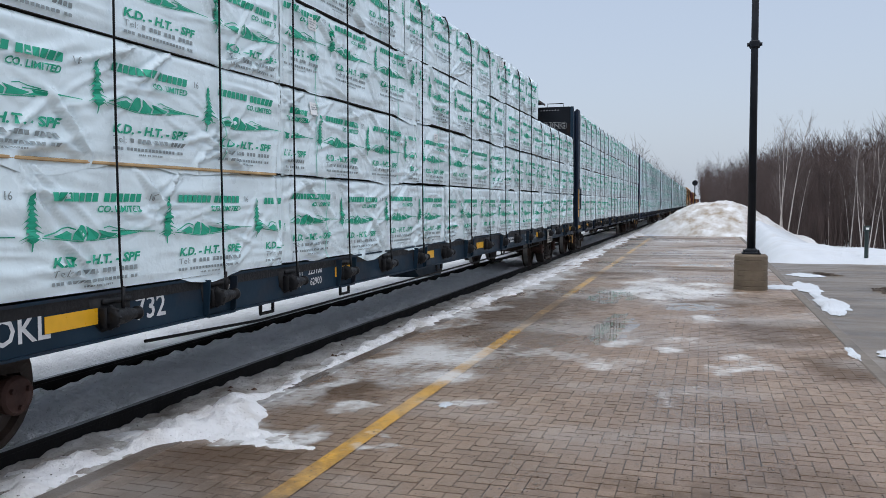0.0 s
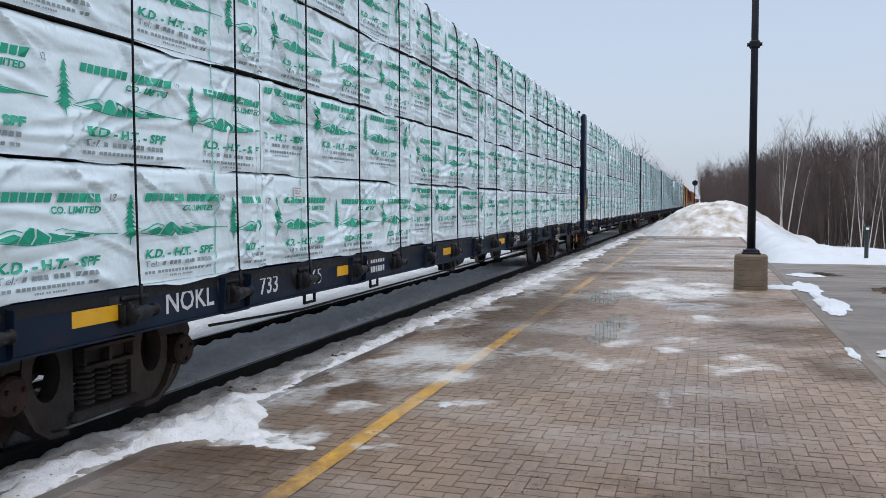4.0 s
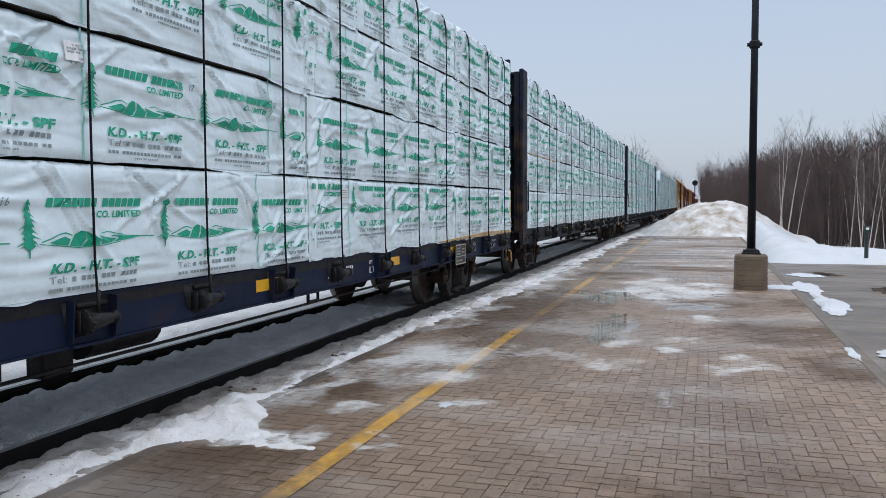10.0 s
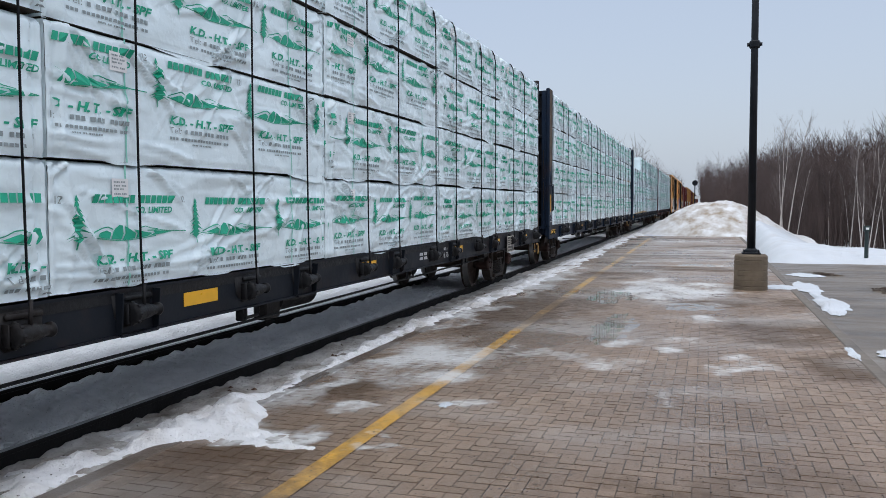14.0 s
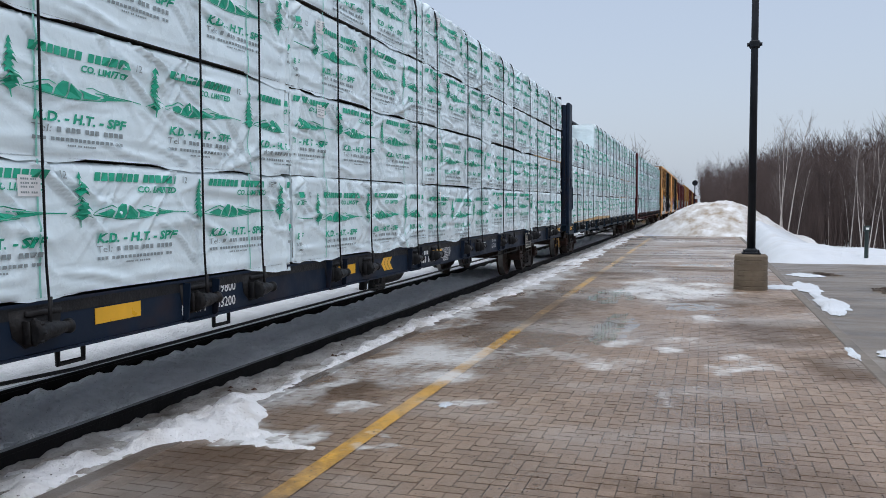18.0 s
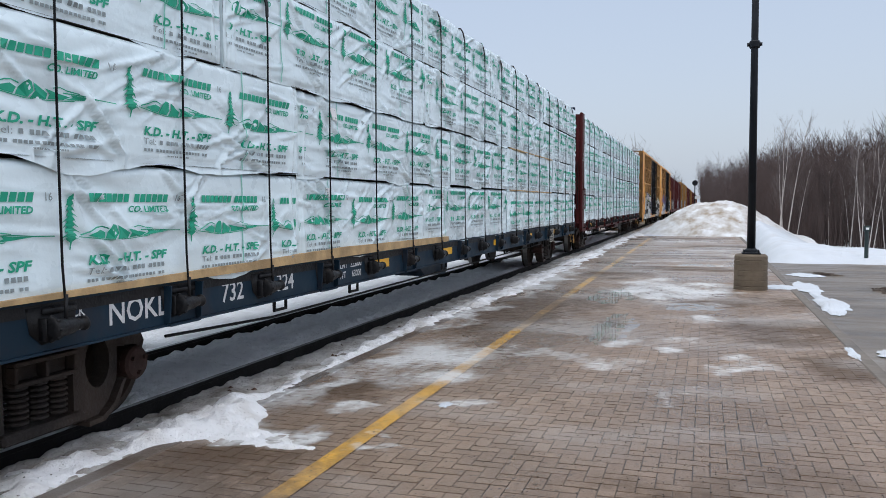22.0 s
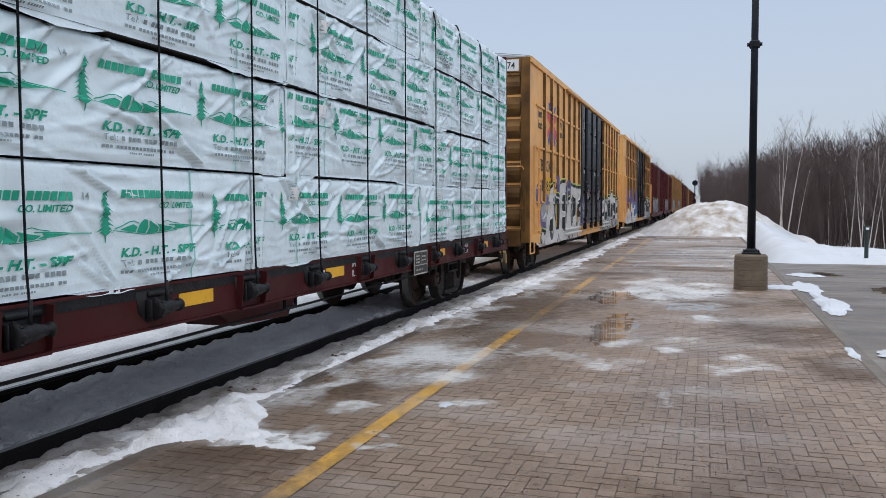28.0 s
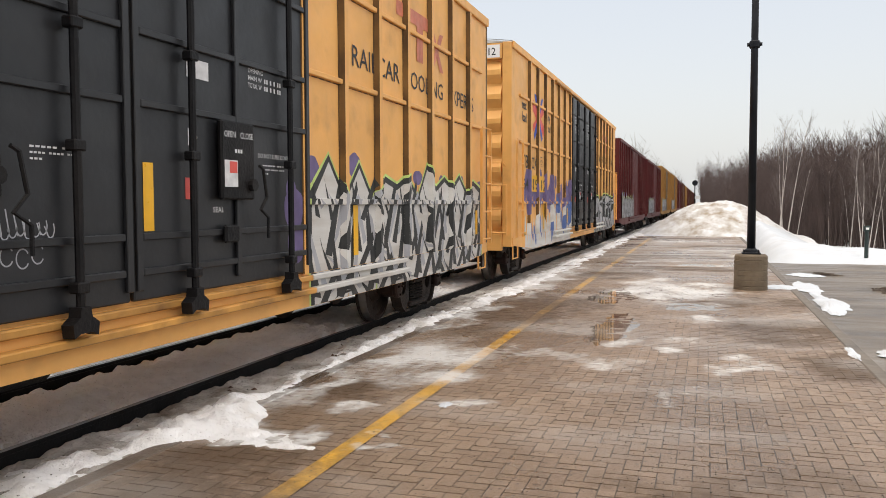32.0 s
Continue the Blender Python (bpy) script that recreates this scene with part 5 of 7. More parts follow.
            P("crossover_platform", Geo().box(-1.2, 0.9, *sorted((s * (h + 0.13), s * (h + 0.55))), 1.10, 1.13).box(-1.2, 0.9, *sorted((s * (h + 0.5), s * (h + 0.55))), 1.02, 1.099), M_BLACK)
    for s in (-1, 1):
        bogie(car, s * (h - (2.27 if full else 2.55)), full)
    under = Geo().box(-0.3, 0.3, -h + 0.4, h - 0.4, 0.60, 0.975).box(0.5, 1.0, -1.0, 0.2, 0.45, 0.8, 0.06)
    P("underframe", under, M_BLACK)
    for kind, m, lab, geo in stencil:
        P(kind, geo, m, lab, (0, AFT if full else 0, 0))
    return car


# ---------------------------------------------------------------- the train
def nokl(number, mark="NOKL", extra=[]):
    """Sill lettering: reporting mark, number and weights."""
    return [(mark, 0.165, -8.90, 0.86)] + ([(number[:3], 0.165, -7.56, 0.86), (number[3:], 0.165, -6.66, 0.86)] if len(number) > 4 else [(number, 0.165, -7.78, 0.86)]) + [ ("LD LMT", 0.075, -5.43, 0.96), ("LT WT", 0.075, -5.43, 0.85),
            ("######", 0.07, -5.02, 0.96), ("######", 0.07, -5.02, 0.85), ("JACK", 0.06, -9.30, 0.96), ("HERE", 0.06, -9.30, 0.87), ("#####", 0.04, 2.95, 1.00),
            ("#####", 0.04, 2.95, 0.94), ("#####", 0.04, 2.95, 0.88), ("IH 11-5", 0.075, 4.05, 0.96), ("IL 73-0", 0.075, 4.05, 0.85), ("JACK", 0.058, 8.57, 0.95), ("HERE", 0.058, 8.57, 0.86)] + extra


def moved(y, places):
    return places.get(y, y)


def restricted(y):
    """The four-line loading note."""
    return [("FOR RESTRICTED", 0.045, y, 0.955), ("LOADING ONLY", 0.045, y + 0.03, 0.905), ("SEE EQUIPMENT", 0.045, y, 0.855), ("REGISTER", 0.045, y + 0.10, 0.805)]


def load_note(y):
    """The two-line note near the car's end."""
    return [("EMPTY LOAD -", 0.055, y, 0.965), ("ADJ. BLOCK", 0.055, y + 0.06, 0.865)]


flat_car("lumber_flat_car", 13.12, M_TEALBLUE, "blue-grey centre-beam flat car with white-wrapped lumber, top layer short", "16", 11, [(a, c, moved(y, {4.05: 4.53, 8.57: 8.24, -8.90: -9.78, -7.56: -8.38, -6.66: -7.52, -5.43: -6.22, -9.30: -10.60}), z) for a, c, y, z in nokl("732807") if a != "######"] + [("223100", 0.075, -5.77, 0.96), ("62900", 0.075, -5.73, 0.85), ("75-0", 0.085, 5.55, 0.86)], 1, straps=(-9.84, 1.225, 0.0), tank_at=-1.0, tail=11.43, strips=(1, 0), board=6.94, bogies=(-9.95, 9.36), plates=(-9.20, -5.15, -2.25, 0.54, 5.81, 9.51, 10.73), span=(-11.33, 11.29))
flat_car("lumber_flat_car", 37.22, M_NAVY, "navy centre-beam flat car fully stacked with white-wrapped lumber", "12", 12, nokl("733065", extra=restricted(2.48) + load_note(10.16)), straps=(-10.55, 1.265, 0.0), strip_y=-11.69, strip_z=1.25, board=7.25, stencil_kind=3, end_mark="NOKL 733065", span=(-11.38, 11.77), tail=11.86, strips=(1, 0.4), plates=(-11.66,) + PLATES[:3] + (1.3, 4.6, 7.12, 11.22))
flat_car("lumber_flat_car", 61.87, M_DEEPBLUE, "deep blue centre-beam flat car fully stacked with white-wrapped lumber", "16", 13, [q for q in nokl("733052") if q[:4] != ("######", 0.07, -5.02, 0.85)] + [("62100", 0.075, -4.97, 0.85)] + load_note(9.68), straps=(-10.50, 1.24, 0.0), board=7.4, foot=(6.6, 11.2, 0.05), tail=11.385, span=(-11.33, 11.27), strips=(1, 1), plates=PLATES[:2] + (-2.52, 1.5, 4.6, 7.12, 9.3))
flat_car("lumber_flat_car", 86.24, M_DARKNAVY, "rust-streaked black centre-beam flat car with wrinkled white lumber packs", "12", 14, [q for q in nokl("4148", "ONT") if q[0] != "######" and q[2] != -9.30] + [("199700", 0.075, -5.0, 0.96), ("63200", 0.075, -4.96, 0.85)], straps=(-10.53, 1.25, 0.25), strips=(0, 0), post=M_RUSTY, plates=(-6.24, -2.45, 0.92, 4.6, 7.12, 9.65))
flat_car("lumber_flat_car", 110.84, M_NAVY, "rusty navy centre-beam flat car with white lumber and yellow chevrons", "12", 15,
         [(a, c, moved(y, {-9.30: -9.86}), z) for a, c, y, z in nokl("5106", "ONT") if not a.startswith(("######", "L"))] + [("LD LMT 199800", 0.082, -5.41, 0.945), ("LT WT    63200", 0.082, -5.41, 0.825)] + restricted(0.98) + [("2 INCH HF COMP SHOES", 0.04, -11.54, 1.005), ("2 INCH HF COMP SHOES", 0.04, 11.0, 1.005), ("#######", 0.085, -0.44, 0.945), ("#########", 0.085, -0.44, 0.835)], chevron=True, plates=(-11.47, -6.33, -2.63, 0.55, 4.6, 7.12, 11.06), straps=(-10.15, 1.235, -0.365), strips=(0.5, 0), board=6.8, tail=11.65, span=(-11.31, 11.55))
flat_car("lumber_flat_car", 135.68, M_TEALBLUE, "blue-grey centre-beam flat car with white lumber, low at one end", "16", 16, [q for q in nokl("732324") if q[0] != "######"] + [("223000", 0.075, -5.0, 0.96), ("63000", 0.075, -4.96, 0.85)], -1, stencil_kind=1, end_mark="NOKL 732324", span=(-11.27, 11.29), straps=(-10.62, 1.245, 0.0), tank_at=-1.0, foot=(-11.0, -1.5, 0.075), post=M_NAVY, tail=11.44, strips=(0, 0), board=7.0, plates=(-11.55, -4.28, -1.6, 1.5, 4.6, 7.84, 10.68))
flat_car("lumber_flat_car", 160.46, M_MAROON, "maroon centre-beam flat car fully stacked with white-wrapped lumber", "14", 17, nokl("734441"), stencil_kind=2, straps=(-10.65, 1.25, 0.0), tank_at=2.55, strips=(0, 0), board=5.96, plates=PLATES[:3] + (0.87, 3.38, 7.04, 9.60), tail=11.55, span=(-11.33, 11.38))


def clearance_plate(car, y, z):
    """White-framed stencil on the end post."""
    g = Geo()
    for a, c, e, f in ((0, 0.23, 0, 0.012), (0, 0.23, 0.238, 0.25), (0, 0.012, 0.012, 0.238), (0.218, 0.23, 0.012, 0.238)):
        g.decal([(y + a, z + e), (y + c, z + e), (y + c, z + f), (y + a, z + f)], 1.5085)
    letters_on(g, "PLATE", 0.042, 1.5085, y + 0.035, z + 0.175, 0.16, 0.01)
    letters_on(g, "C", 0.085, 1.5085, y + 0.085, z + 0.05, None, 0.01)
    part("stencilling", g, M_WHITE, car, "white-framed clearance stencil")


clearance_plate(CARS[4][0], -11.70, 1.20)
clearance_plate(CARS[6][0], -11.75, 3.03)


def diamond(car, y, z):
    part("diamond_mark", Geo().decal([(y - 0.05, z), (y, z - 0.055), (y + 0.05, z), (y, z + 0.055)], 1.4985), M_YEL, car, "small yellow diamond")


def chalk(car, strokes, r=0.005):
    g = Geo()
    for line in strokes:
        g.pipe([(1.4985, y, z) for y, z in line], r, 4)
    part("chalk_scrawl", g, M_WHITE, car, "white chalk scrawl")


diamond(CARS[4][0], 10.05, 0.895)
stain = Geo()
stain.slab([(-11.77, 4.54), (-11.77, 2.56), (-11.73, 2.50), (-11.68, 2.53), (-11.63, 2.47), (-11.57, 2.54), (-11.50, 2.62), (-11.44, 2.60), (-11.42, 4.54)], 1.5012, 1.5022)
part("rust_stain", stain, M_TANRUST, CARS[4][0], "tan rust where the paint has gone")
part("card_holder", Geo().box(1.497, 1.507, -10.24, -9.98, 0.86, 1.0, 0.003), M_FADED, CARS[4][0], "grey card holder")
part("jack_mark", Geo().decal([(-9.95, 0.88), (-9.89, 0.93), (-9.95, 0.98)], 1.4985), M_YEL, CARS[4][0], "yellow triangle")
badge = Geo()
for k in range(16):
    a, c = k * math.pi / 8, (k + 1) * math.pi / 8
    badge.decal([(-10.88 + r * math.cos(e), 0.93 + r * math.sin(e)) for r, e in ((0.055, a), (0.072, a), (0.072, c), (0.055, c))], 1.4985)
badge.decal([(-10.92, 0.94), (-10.85, 0.95), (-10.86, 0.965), (-10.92, 0.955)], 1.4985).decal([(-10.885, 0.885), (-10.87, 0.885), (-10.865, 0.94), (-10.88, 0.94)], 1.4985)
part("badge", badge, M_OCHRE, CARS[4][0], "round ochre badge")
chalk(CARS[4][0], [[(10.14, 0.97), (10.24, 0.975)], [(10.19, 0.97), (10.185, 0.87), (10.24, 0.845), (10.25, 0.91)], [(10.26, 0.97), (10.34, 0.985)], [(10.27, 0.92), (10.33, 0.93)], [(10.265, 0.97), (10.27, 0.86)]], 0.010)
diamond(CARS[5][0], 9.36, 0.92)
part("paint_patch", Geo().decal([(9.71, 0.90), (9.88, 0.90), (9.88, 1.00), (9.71, 1.00)], 1.5005), M_PINK, CARS[5][0], "faded pink paint square")
chalk(CARS[5][0], [[(9.45, 0.89), (9.43, 0.86), (9.46, 0.84), (9.49, 0.87), (9.46, 0.90)], [(9.52, 0.91), (9.51, 0.84), (9.56, 0.845)], [(9.59, 0.91), (9.60, 0.85), (9.63, 0.88), (9.66, 0.85), (9.67, 0.91)],
                   [(9.71, 0.89), (9.71, 0.84)], [(9.76, 0.89), (9.76, 0.84)], [(9.71, 0.865), (9.76, 0.865)], [(9.80, 0.84), (9.81, 0.89), (9.84, 0.86), (9.87, 0.89), (9.88, 0.84)], [(9.92, 0.84), (9.92, 0.89), (9.96, 0.875), (9.92, 0.865), (9.98, 0.84)]])
part("notice", Geo().box(1.05, 1.24, -11.468, -11.462, 1.49, 1.64), M_PAPER, CARS[6][0], "pale notice on the end wall")
part("reflector", Geo().box(0.99, 1.21, -11.468, -11.462, 1.30, 1.37), M_YEL, CARS[6][0])


# ---------------------------------------------------------------- graffiti and stencils of the boxcars
SPRAY_X = 1.582


POSTS = [p + (q - p) * i / 6 for p, q in ((-8.26, -2.66), (2.52, 8.30)) for i in range(7)]
LINES_Y = sorted([p + d for p in POSTS for d in (-0.077, -0.047, 0.047, 0.077)] + [-9.82 + 1.9, 9.46 - 1.9])
LINES_Z = [0.976, 0.986, 1.655, 1.66, 1.715, 1.72]


def side_depth(y, z):
    """How far the boxcar's side stands out at a place: panel, post, rail or sill."""
    if z < 0.985:
        return 0.0225
    d = 0.0015
    for p in POSTS:
        e = abs(y - p)
        if e < 0.078:
            d = 0.0015 + 0.0625 * min(1.0, max(0.0, (0.078 - e) / 0.031))
    if 1.656 < z < 1.719:
        d = max(d, 0.0415)
    return d


def cut(poly, axis, at):
    """Both halves of a convex outline, cut at a line."""
    lo, hi = [], []
    for i, p in enumerate(poly):
        q = poly[(i + 1) % len(poly)]
        if p[axis] <= at:
            lo.append(p)
        if p[axis] >= at:
            hi.append(p)
        if (p[axis] - at) * (q[axis] - at) < 0:
            t = (at - p[axis]) / (q[axis] - p[axis])
            m = [p[0] + (q[0] - p[0]) * t, p[1] + (q[1] - p[1]) * t]
            m[axis] = at
            lo.append(tuple(m))
            hi.append(tuple(m))
    return [o for o in (lo, hi) if len(o) > 2]


def drape(geo):
    """Lays flat sprayed shapes over the relief of the side."""
    out = Geo()
    h = 19.28 / 2
    for f in geo.f:
        pts = [geo.v[i] for i in f]
        lift = pts[0][0] - SPRAY_X
        flat = [(p[1], p[2]) for p in pts]
        if len(flat) > 4:
            my, mz = sum(p[0] for p in flat) / len(flat), sum(p[1] for p in flat) / len(flat)
            tris = [[(my, mz), flat[i], flat[(i + 1) % len(flat)]] for i in range(len(flat))]
        else:
            tris = [[flat[0], flat[1], flat[2]]] + ([[flat[0], flat[2], flat[3]]] if len(flat) > 3 else [])
        for tri in tris:
            bits = [tri]
            for axis, marks in ((0, LINES_Y), (1, LINES_Z)):
                a, c = min(p[axis] for p in tri), max(p[axis] for p in tri)
                for at in marks:
                    if a < at < c:
                        bits = [o for bit in bits for o in cut(bit, axis, at)]
            for bit in bits:
                cy, cz = sum(p[0] for p in bit) / len(bit), sum(p[1] for p in bit) / len(bit)
                foot = SILL_Z + 0.004 + (0.155 / 1.9) * max(0.0, abs(cy + AFT) - (h - 1.9))
                if cz < foot or abs(cy + AFT) > h - 0.01:
                    continue
                vs = []
                for y, z in bit:
                    # lean a hair towards the middle, so that each bit takes its own side of a step
                    d = side_depth(y + (cy - y) * 0.002, z + (cz - z) * 0.02) if abs(cz - 1.6875) > 0.03 and cz > 0.986 else side_depth(y, cz)
                    vs.append((1.575 + d + lift, y, max(z, foot)))
                out.add(vs, [tuple(range(len(vs)))])
    return out


def draped(parts):
    return [(n, m, lab, drape(g)) for n, m, lab, g in parts]


def blob(g, y, z, ry, rz, seed, slot=0, n=24, x=SPRAY_X, rough=0.14, tilt=0.0):
    """A rounded sprayed shape."""
    pts = []
    for i in range(n):
        a = 2 * math.pi * i / n
        k = 1 + rough * noise.noise((math.cos(a) * 1.5 + seed, math.sin(a) * 1.5, seed))
        u, w = ry * k * math.cos(a), rz * k * math.sin(a)
        pts.append((y + u * math.cos(tilt) - w * math.sin(tilt), z + u * math.sin(tilt) + w * math.cos(tilt)))
    g.decal(pts, x, slot)


def band(g, y, z, ry, rz, th, x, a0=0.0, a1=360.0, tilt=0.0):
    """A sprayed curved stroke: part of an oval ring."""
    n = max(6, int((a1 - a0) / 12))
    for i in range(n):
        q = []
        for a, k in ((i, 1), (i + 1, 1), (i + 1, -1), (i, -1)):
            t = radians(a0 + (a1 - a0) * a / n)
            u, w = (ry + k * th / 2) * math.cos(t), (rz + k * th / 2) * math.sin(t)
            q.append((y + u * math.cos(tilt) - w * math.sin(tilt), z + u * math.sin(tilt) + w * math.cos(tilt)))
        g.decal(q[::-1], x)


def drop_shape(g, y, z, ry, rz, x, tilt=0.0, top=0.35, n=26):
    """A sprayed teardrop: round below, drawn out to a narrower top."""
    pts = []
    for i in range(n):
        a = 2 * math.pi * i / n
        u, w = ry * math.cos(a) * (1 - top * math.sin(a)), rz * math.sin(a)
        pts.append((y + u * math.cos(tilt) - w * math.sin(tilt), z + u * math.sin(tilt) + w * math.cos(tilt)))
    g.decal(pts, x)


def round_piece(seed):
    """Four fat rounded silver letters with black hearts, grey bubbles, white glints and a lime edge, over purple clouds."""
    halo, lime, silver, black, bubble, white = Geo(), Geo(), Geo(), Geo(), Geo(), Geo()
    X = SPRAY_X
    for k, (y, z, ry, rz) in enumerate(((-8.86, 1.86, 0.32, 0.27), (-8.20, 1.34, 0.46, 0.36), (-7.86, 1.76, 0.24, 0.14), (-6.42, 2.14, 0.17, 0.24), (-4.62, 2.12, 0.26, 0.20), (-2.62, 1.45, 0.14, 0.4))):
        blob(halo, y, z, ry, rz, seed + k, x=X + 0.0001 * k)
    tops = ((-8.78, 0.70), (-8.60, 0.92), (-8.42, 1.00), (-8.20, 0.90), (-7.98, 0.98), (-7.74, 1.40), (-7.50, 1.88), (-7.32, 2.12), (-6.98, 2.18), (-6.66, 2.00), (-6.38, 1.80), (-6.18, 1.98), (-5.88, 2.17),
            (-5.44, 2.23), (-5.06, 2.12), (-4.86, 1.86), (-4.64, 1.70), (-4.48, 1.94), (-4.22, 2.12), (-3.96, 2.17), (-3.60, 2.12), (-3.36, 1.98), (-3.28, 1.88), (-3.20, 2.08), (-2.90, 2.12), (-2.56, 2.10))
    for g, e, x in ((lime, 0.125, X + 0.001), (black, 0.09, X + 0.002), (silver, 0.0, X + 0.003)):
        for (y0, t0), (y1, t1) in zip(tops, tops[1:]):
            for k in range(3):
                ta, tb = [t0 + (t1 - t0) * (3 * v * v - 2 * v ** 3) for v in (k / 3, (k + 1) / 3)]
                ya, yb = y0 + (y1 - y0) * k / 3, y0 + (y1 - y0) * (k + 1) / 3
                g.decal([(ya, 0.60), (yb, 0.60), (yb, tb + e), (ya, ta + e)], x)
    # hearts of the letters: a pale rim just larger than each black shape
    hearts = ((-7.22, 1.18, 0.21, 0.44, -0.14, 0.75), (-6.70, 1.72, 0.30, 0.13, 0.0, 0.0), (-6.48, 1.36, 0.13, 0.38, 0.0, -0.2), (-6.70, 1.45, 0.10, 0.26, 0.5, 0.2), (-5.42, 1.74, 0.19, 0.30, -0.28, 0.45),
              (-5.30, 1.13, 0.37, 0.22, 0.10, -0.1), (-4.86, 1.78, 0.10, 0.40, 0.12, 0.1), (-4.93, 1.34, 0.10, 0.26, -0.12, 0.2), (-3.86, 1.45, 0.25, 0.46, -0.20, -0.25), (-2.86, 1.28, 0.15, 0.40, -0.32, 0.1),
              (-2.66, 1.62, 0.12, 0.34, -0.2, 0.5))
    for k, (y, z, ry, rz, tilt, top) in enumerate(hearts):
        drop_shape(white, y - 0.012, z - 0.008, ry + 0.026, rz + 0.026, X + 0.0040 + 0.00004 * k, tilt, top)
        drop_shape(black, y, z, ry, rz, X + 0.0048 + 0.00004 * k, tilt, top)
    for k, (y, w, h) in enumerate(((-6.27, 0.34, 0.20), (-4.55, 0.30, 0.14), (-3.90, 0.24, 0.11), (-8.55, 0.22, 0.16), (-2.95, 0.22, 0.10))):
        black.decal([(y - w, 0.60), (y + w, 0.60), (y + 0.35 * w, 0.66 + 0.6 * h), (y, 0.68 + h), (y - 0.35 * w, 0.66 + 0.55 * h)], X + 0.0050 + 0.00004 * k)
    for k, (y, z, r) in enumerate(((-7.20, 1.02, 0.13), (-6.66, 1.52, 0.10), (-6.56, 1.42, 0.07), (-6.78, 1.78, 0.07), (-5.38, 1.88, 0.08), (-5.06, 1.20, 0.08), (-5.00, 1.10, 0.07), (-5.12, 1.02, 0.06), (-4.72, 2.02, 0.06),
                                   (-4.62, 2.05, 0.05), (-4.74, 1.88, 0.08), (-4.72, 1.76, 0.05), (-3.92, 1.42, 0.11), (-3.82, 1.55, 0.08), (-3.90, 1.26, 0.07), (-3.74, 1.78, 0.05), (-2.78, 1.18, 0.08), (-2.66, 1.50, 0.07),
                                   (-2.60, 1.66, 0.05), (-8.34, 1.46, 0.20), (-8.16, 1.24, 0.13), (-6.22, 0.72, 0.12), (-6.36, 2.22, 0.07))):
        blob(bubble, y, z, r, r * (0.85 + 0.35 * (k % 3)), seed + 3.1 * k, x=X + 0.0066 + 0.00004 * k, n=14)
    for k in range(9):
        y = -8.52 + 0.045 * k
        white.decal([(y, 1.30 + 0.07 * (k % 2)), (y + 0.014, 1.30 + 0.07 * (k % 2)), (y + 0.05, 1.46), (y + 0.034, 1.46)], X + 0.0078)
    return [("spray_paint", M_SPRAYPURPLE, "purple spray paint", halo), ("spray_paint", M_SPRAYLIME, "lime green spray outline", lime), ("spray_paint", M_SPRAYWHITE, "silver graffiti letters", silver),
            ("spray_paint", M_SPRAYEDGE, "white spray rims", white), ("spray_paint", M_SPRAYBLACK, "black graffiti hearts", black), ("spray_paint", M_BUBBLE, "grey spray bubbles", bubble)]


def spiky_piece(a, c, seed, base=None):
    """Angular silver letters with black wedges, grey facets and a lime edge."""
    rng = random.Random(seed)
    halo, lime, silver, black, facet = Geo(), Geo(), Geo(), Geo(), Geo()
    X = SPRAY_X
    for i in range(7):
        blob(halo, a + (c - a) * i / 6, rng.uniform(1.85, 2.1), rng.uniform(0.10, 0.20), rng.uniform(0.09, 0.14), seed + i, x=X + 0.0001 * i)
    n = 8
    tops = []
    for i in range(2 * n + 1):
        y = a + (c - a) * i / (2 * n)
        tops.append((y, (2.02 if i % 2 else 1.74) + rng.uniform(-0.10, 0.12)))
    for g, e, x in ((lime, 0.11, X + 0.001), (black, 0.075, X + 0.002), (silver, 0.0, X + 0.003)):
        for (y0, t0), (y1, t1) in zip(tops, tops[1:]):
            g.decal([(y0 - e * (y0 == a), 0.60), (y1 + e * (y1 == c), 0.60), (y1 + e * (y1 == c), t1 + e), (y0 - e * (y0 == a), t0 + e)], x)
    w = (c - a) / n
    for i in range(n):
        y = a + w * (i + 0.5)
        s = 1 if i % 2 else -1
        # letter strokes: long black wedges with grey facets beside them
        for k, (dy, z0_, z1_, lean, th) in enumerate(((-0.42, 0.75, 1.70, 0.26, 0.20), (-0.05, 1.15, 1.95, -0.30, 0.19), (0.30, 0.70, 1.45, 0.22, 0.20), (0.16, 1.5, 1.98, 0.30, 0.14), (-0.20, 0.66, 1.08, -0.3, 0.20), (0.42, 1.2, 1.75, -0.2, 0.17), (-0.30, 1.55, 1.92, 0.14, 0.13), (0.05, 0.95, 1.35, 0.3, 0.16), (0.22, 0.64, 0.92, -0.25, 0.18))):
            y0 = y + dy * w + rng.uniform(-0.04, 0.04)
            ln = lean * s * rng.uniform(0.7, 1.3)
            black.decal([(y0 - th / 2, z0_), (y0 + th / 3, z0_ - 0.03), (y0 + ln + th / 4, z1_ - 0.1), (y0 + ln, z1_)], X + 0.0045 + 0.00002 * (i * 10 + k))
            facet.decal([(y0 + th / 2, z0_ + 0.06), (y0 + th, z0_ + 0.10), (y0 + ln + th * 0.8, z1_ - 0.2), (y0 + ln + th * 0.4, z1_ - 0.14)], X + 0.0034 + 0.00001 * (i * 10 + k))
    return [("spray_paint", M_SPRAYPURPLE, "purple spray paint", halo), ("spray_paint", M_SPRAYLIME, "lime green spray outline", lime), ("spray_paint", base or M_SPRAYWHITE, "silver graffiti letters", silver),
            ("spray_paint", M_SPRAYBLACK, "black graffiti strokes", black), ("spray_paint", M_BUBBLE, "grey graffiti facets", facet)]


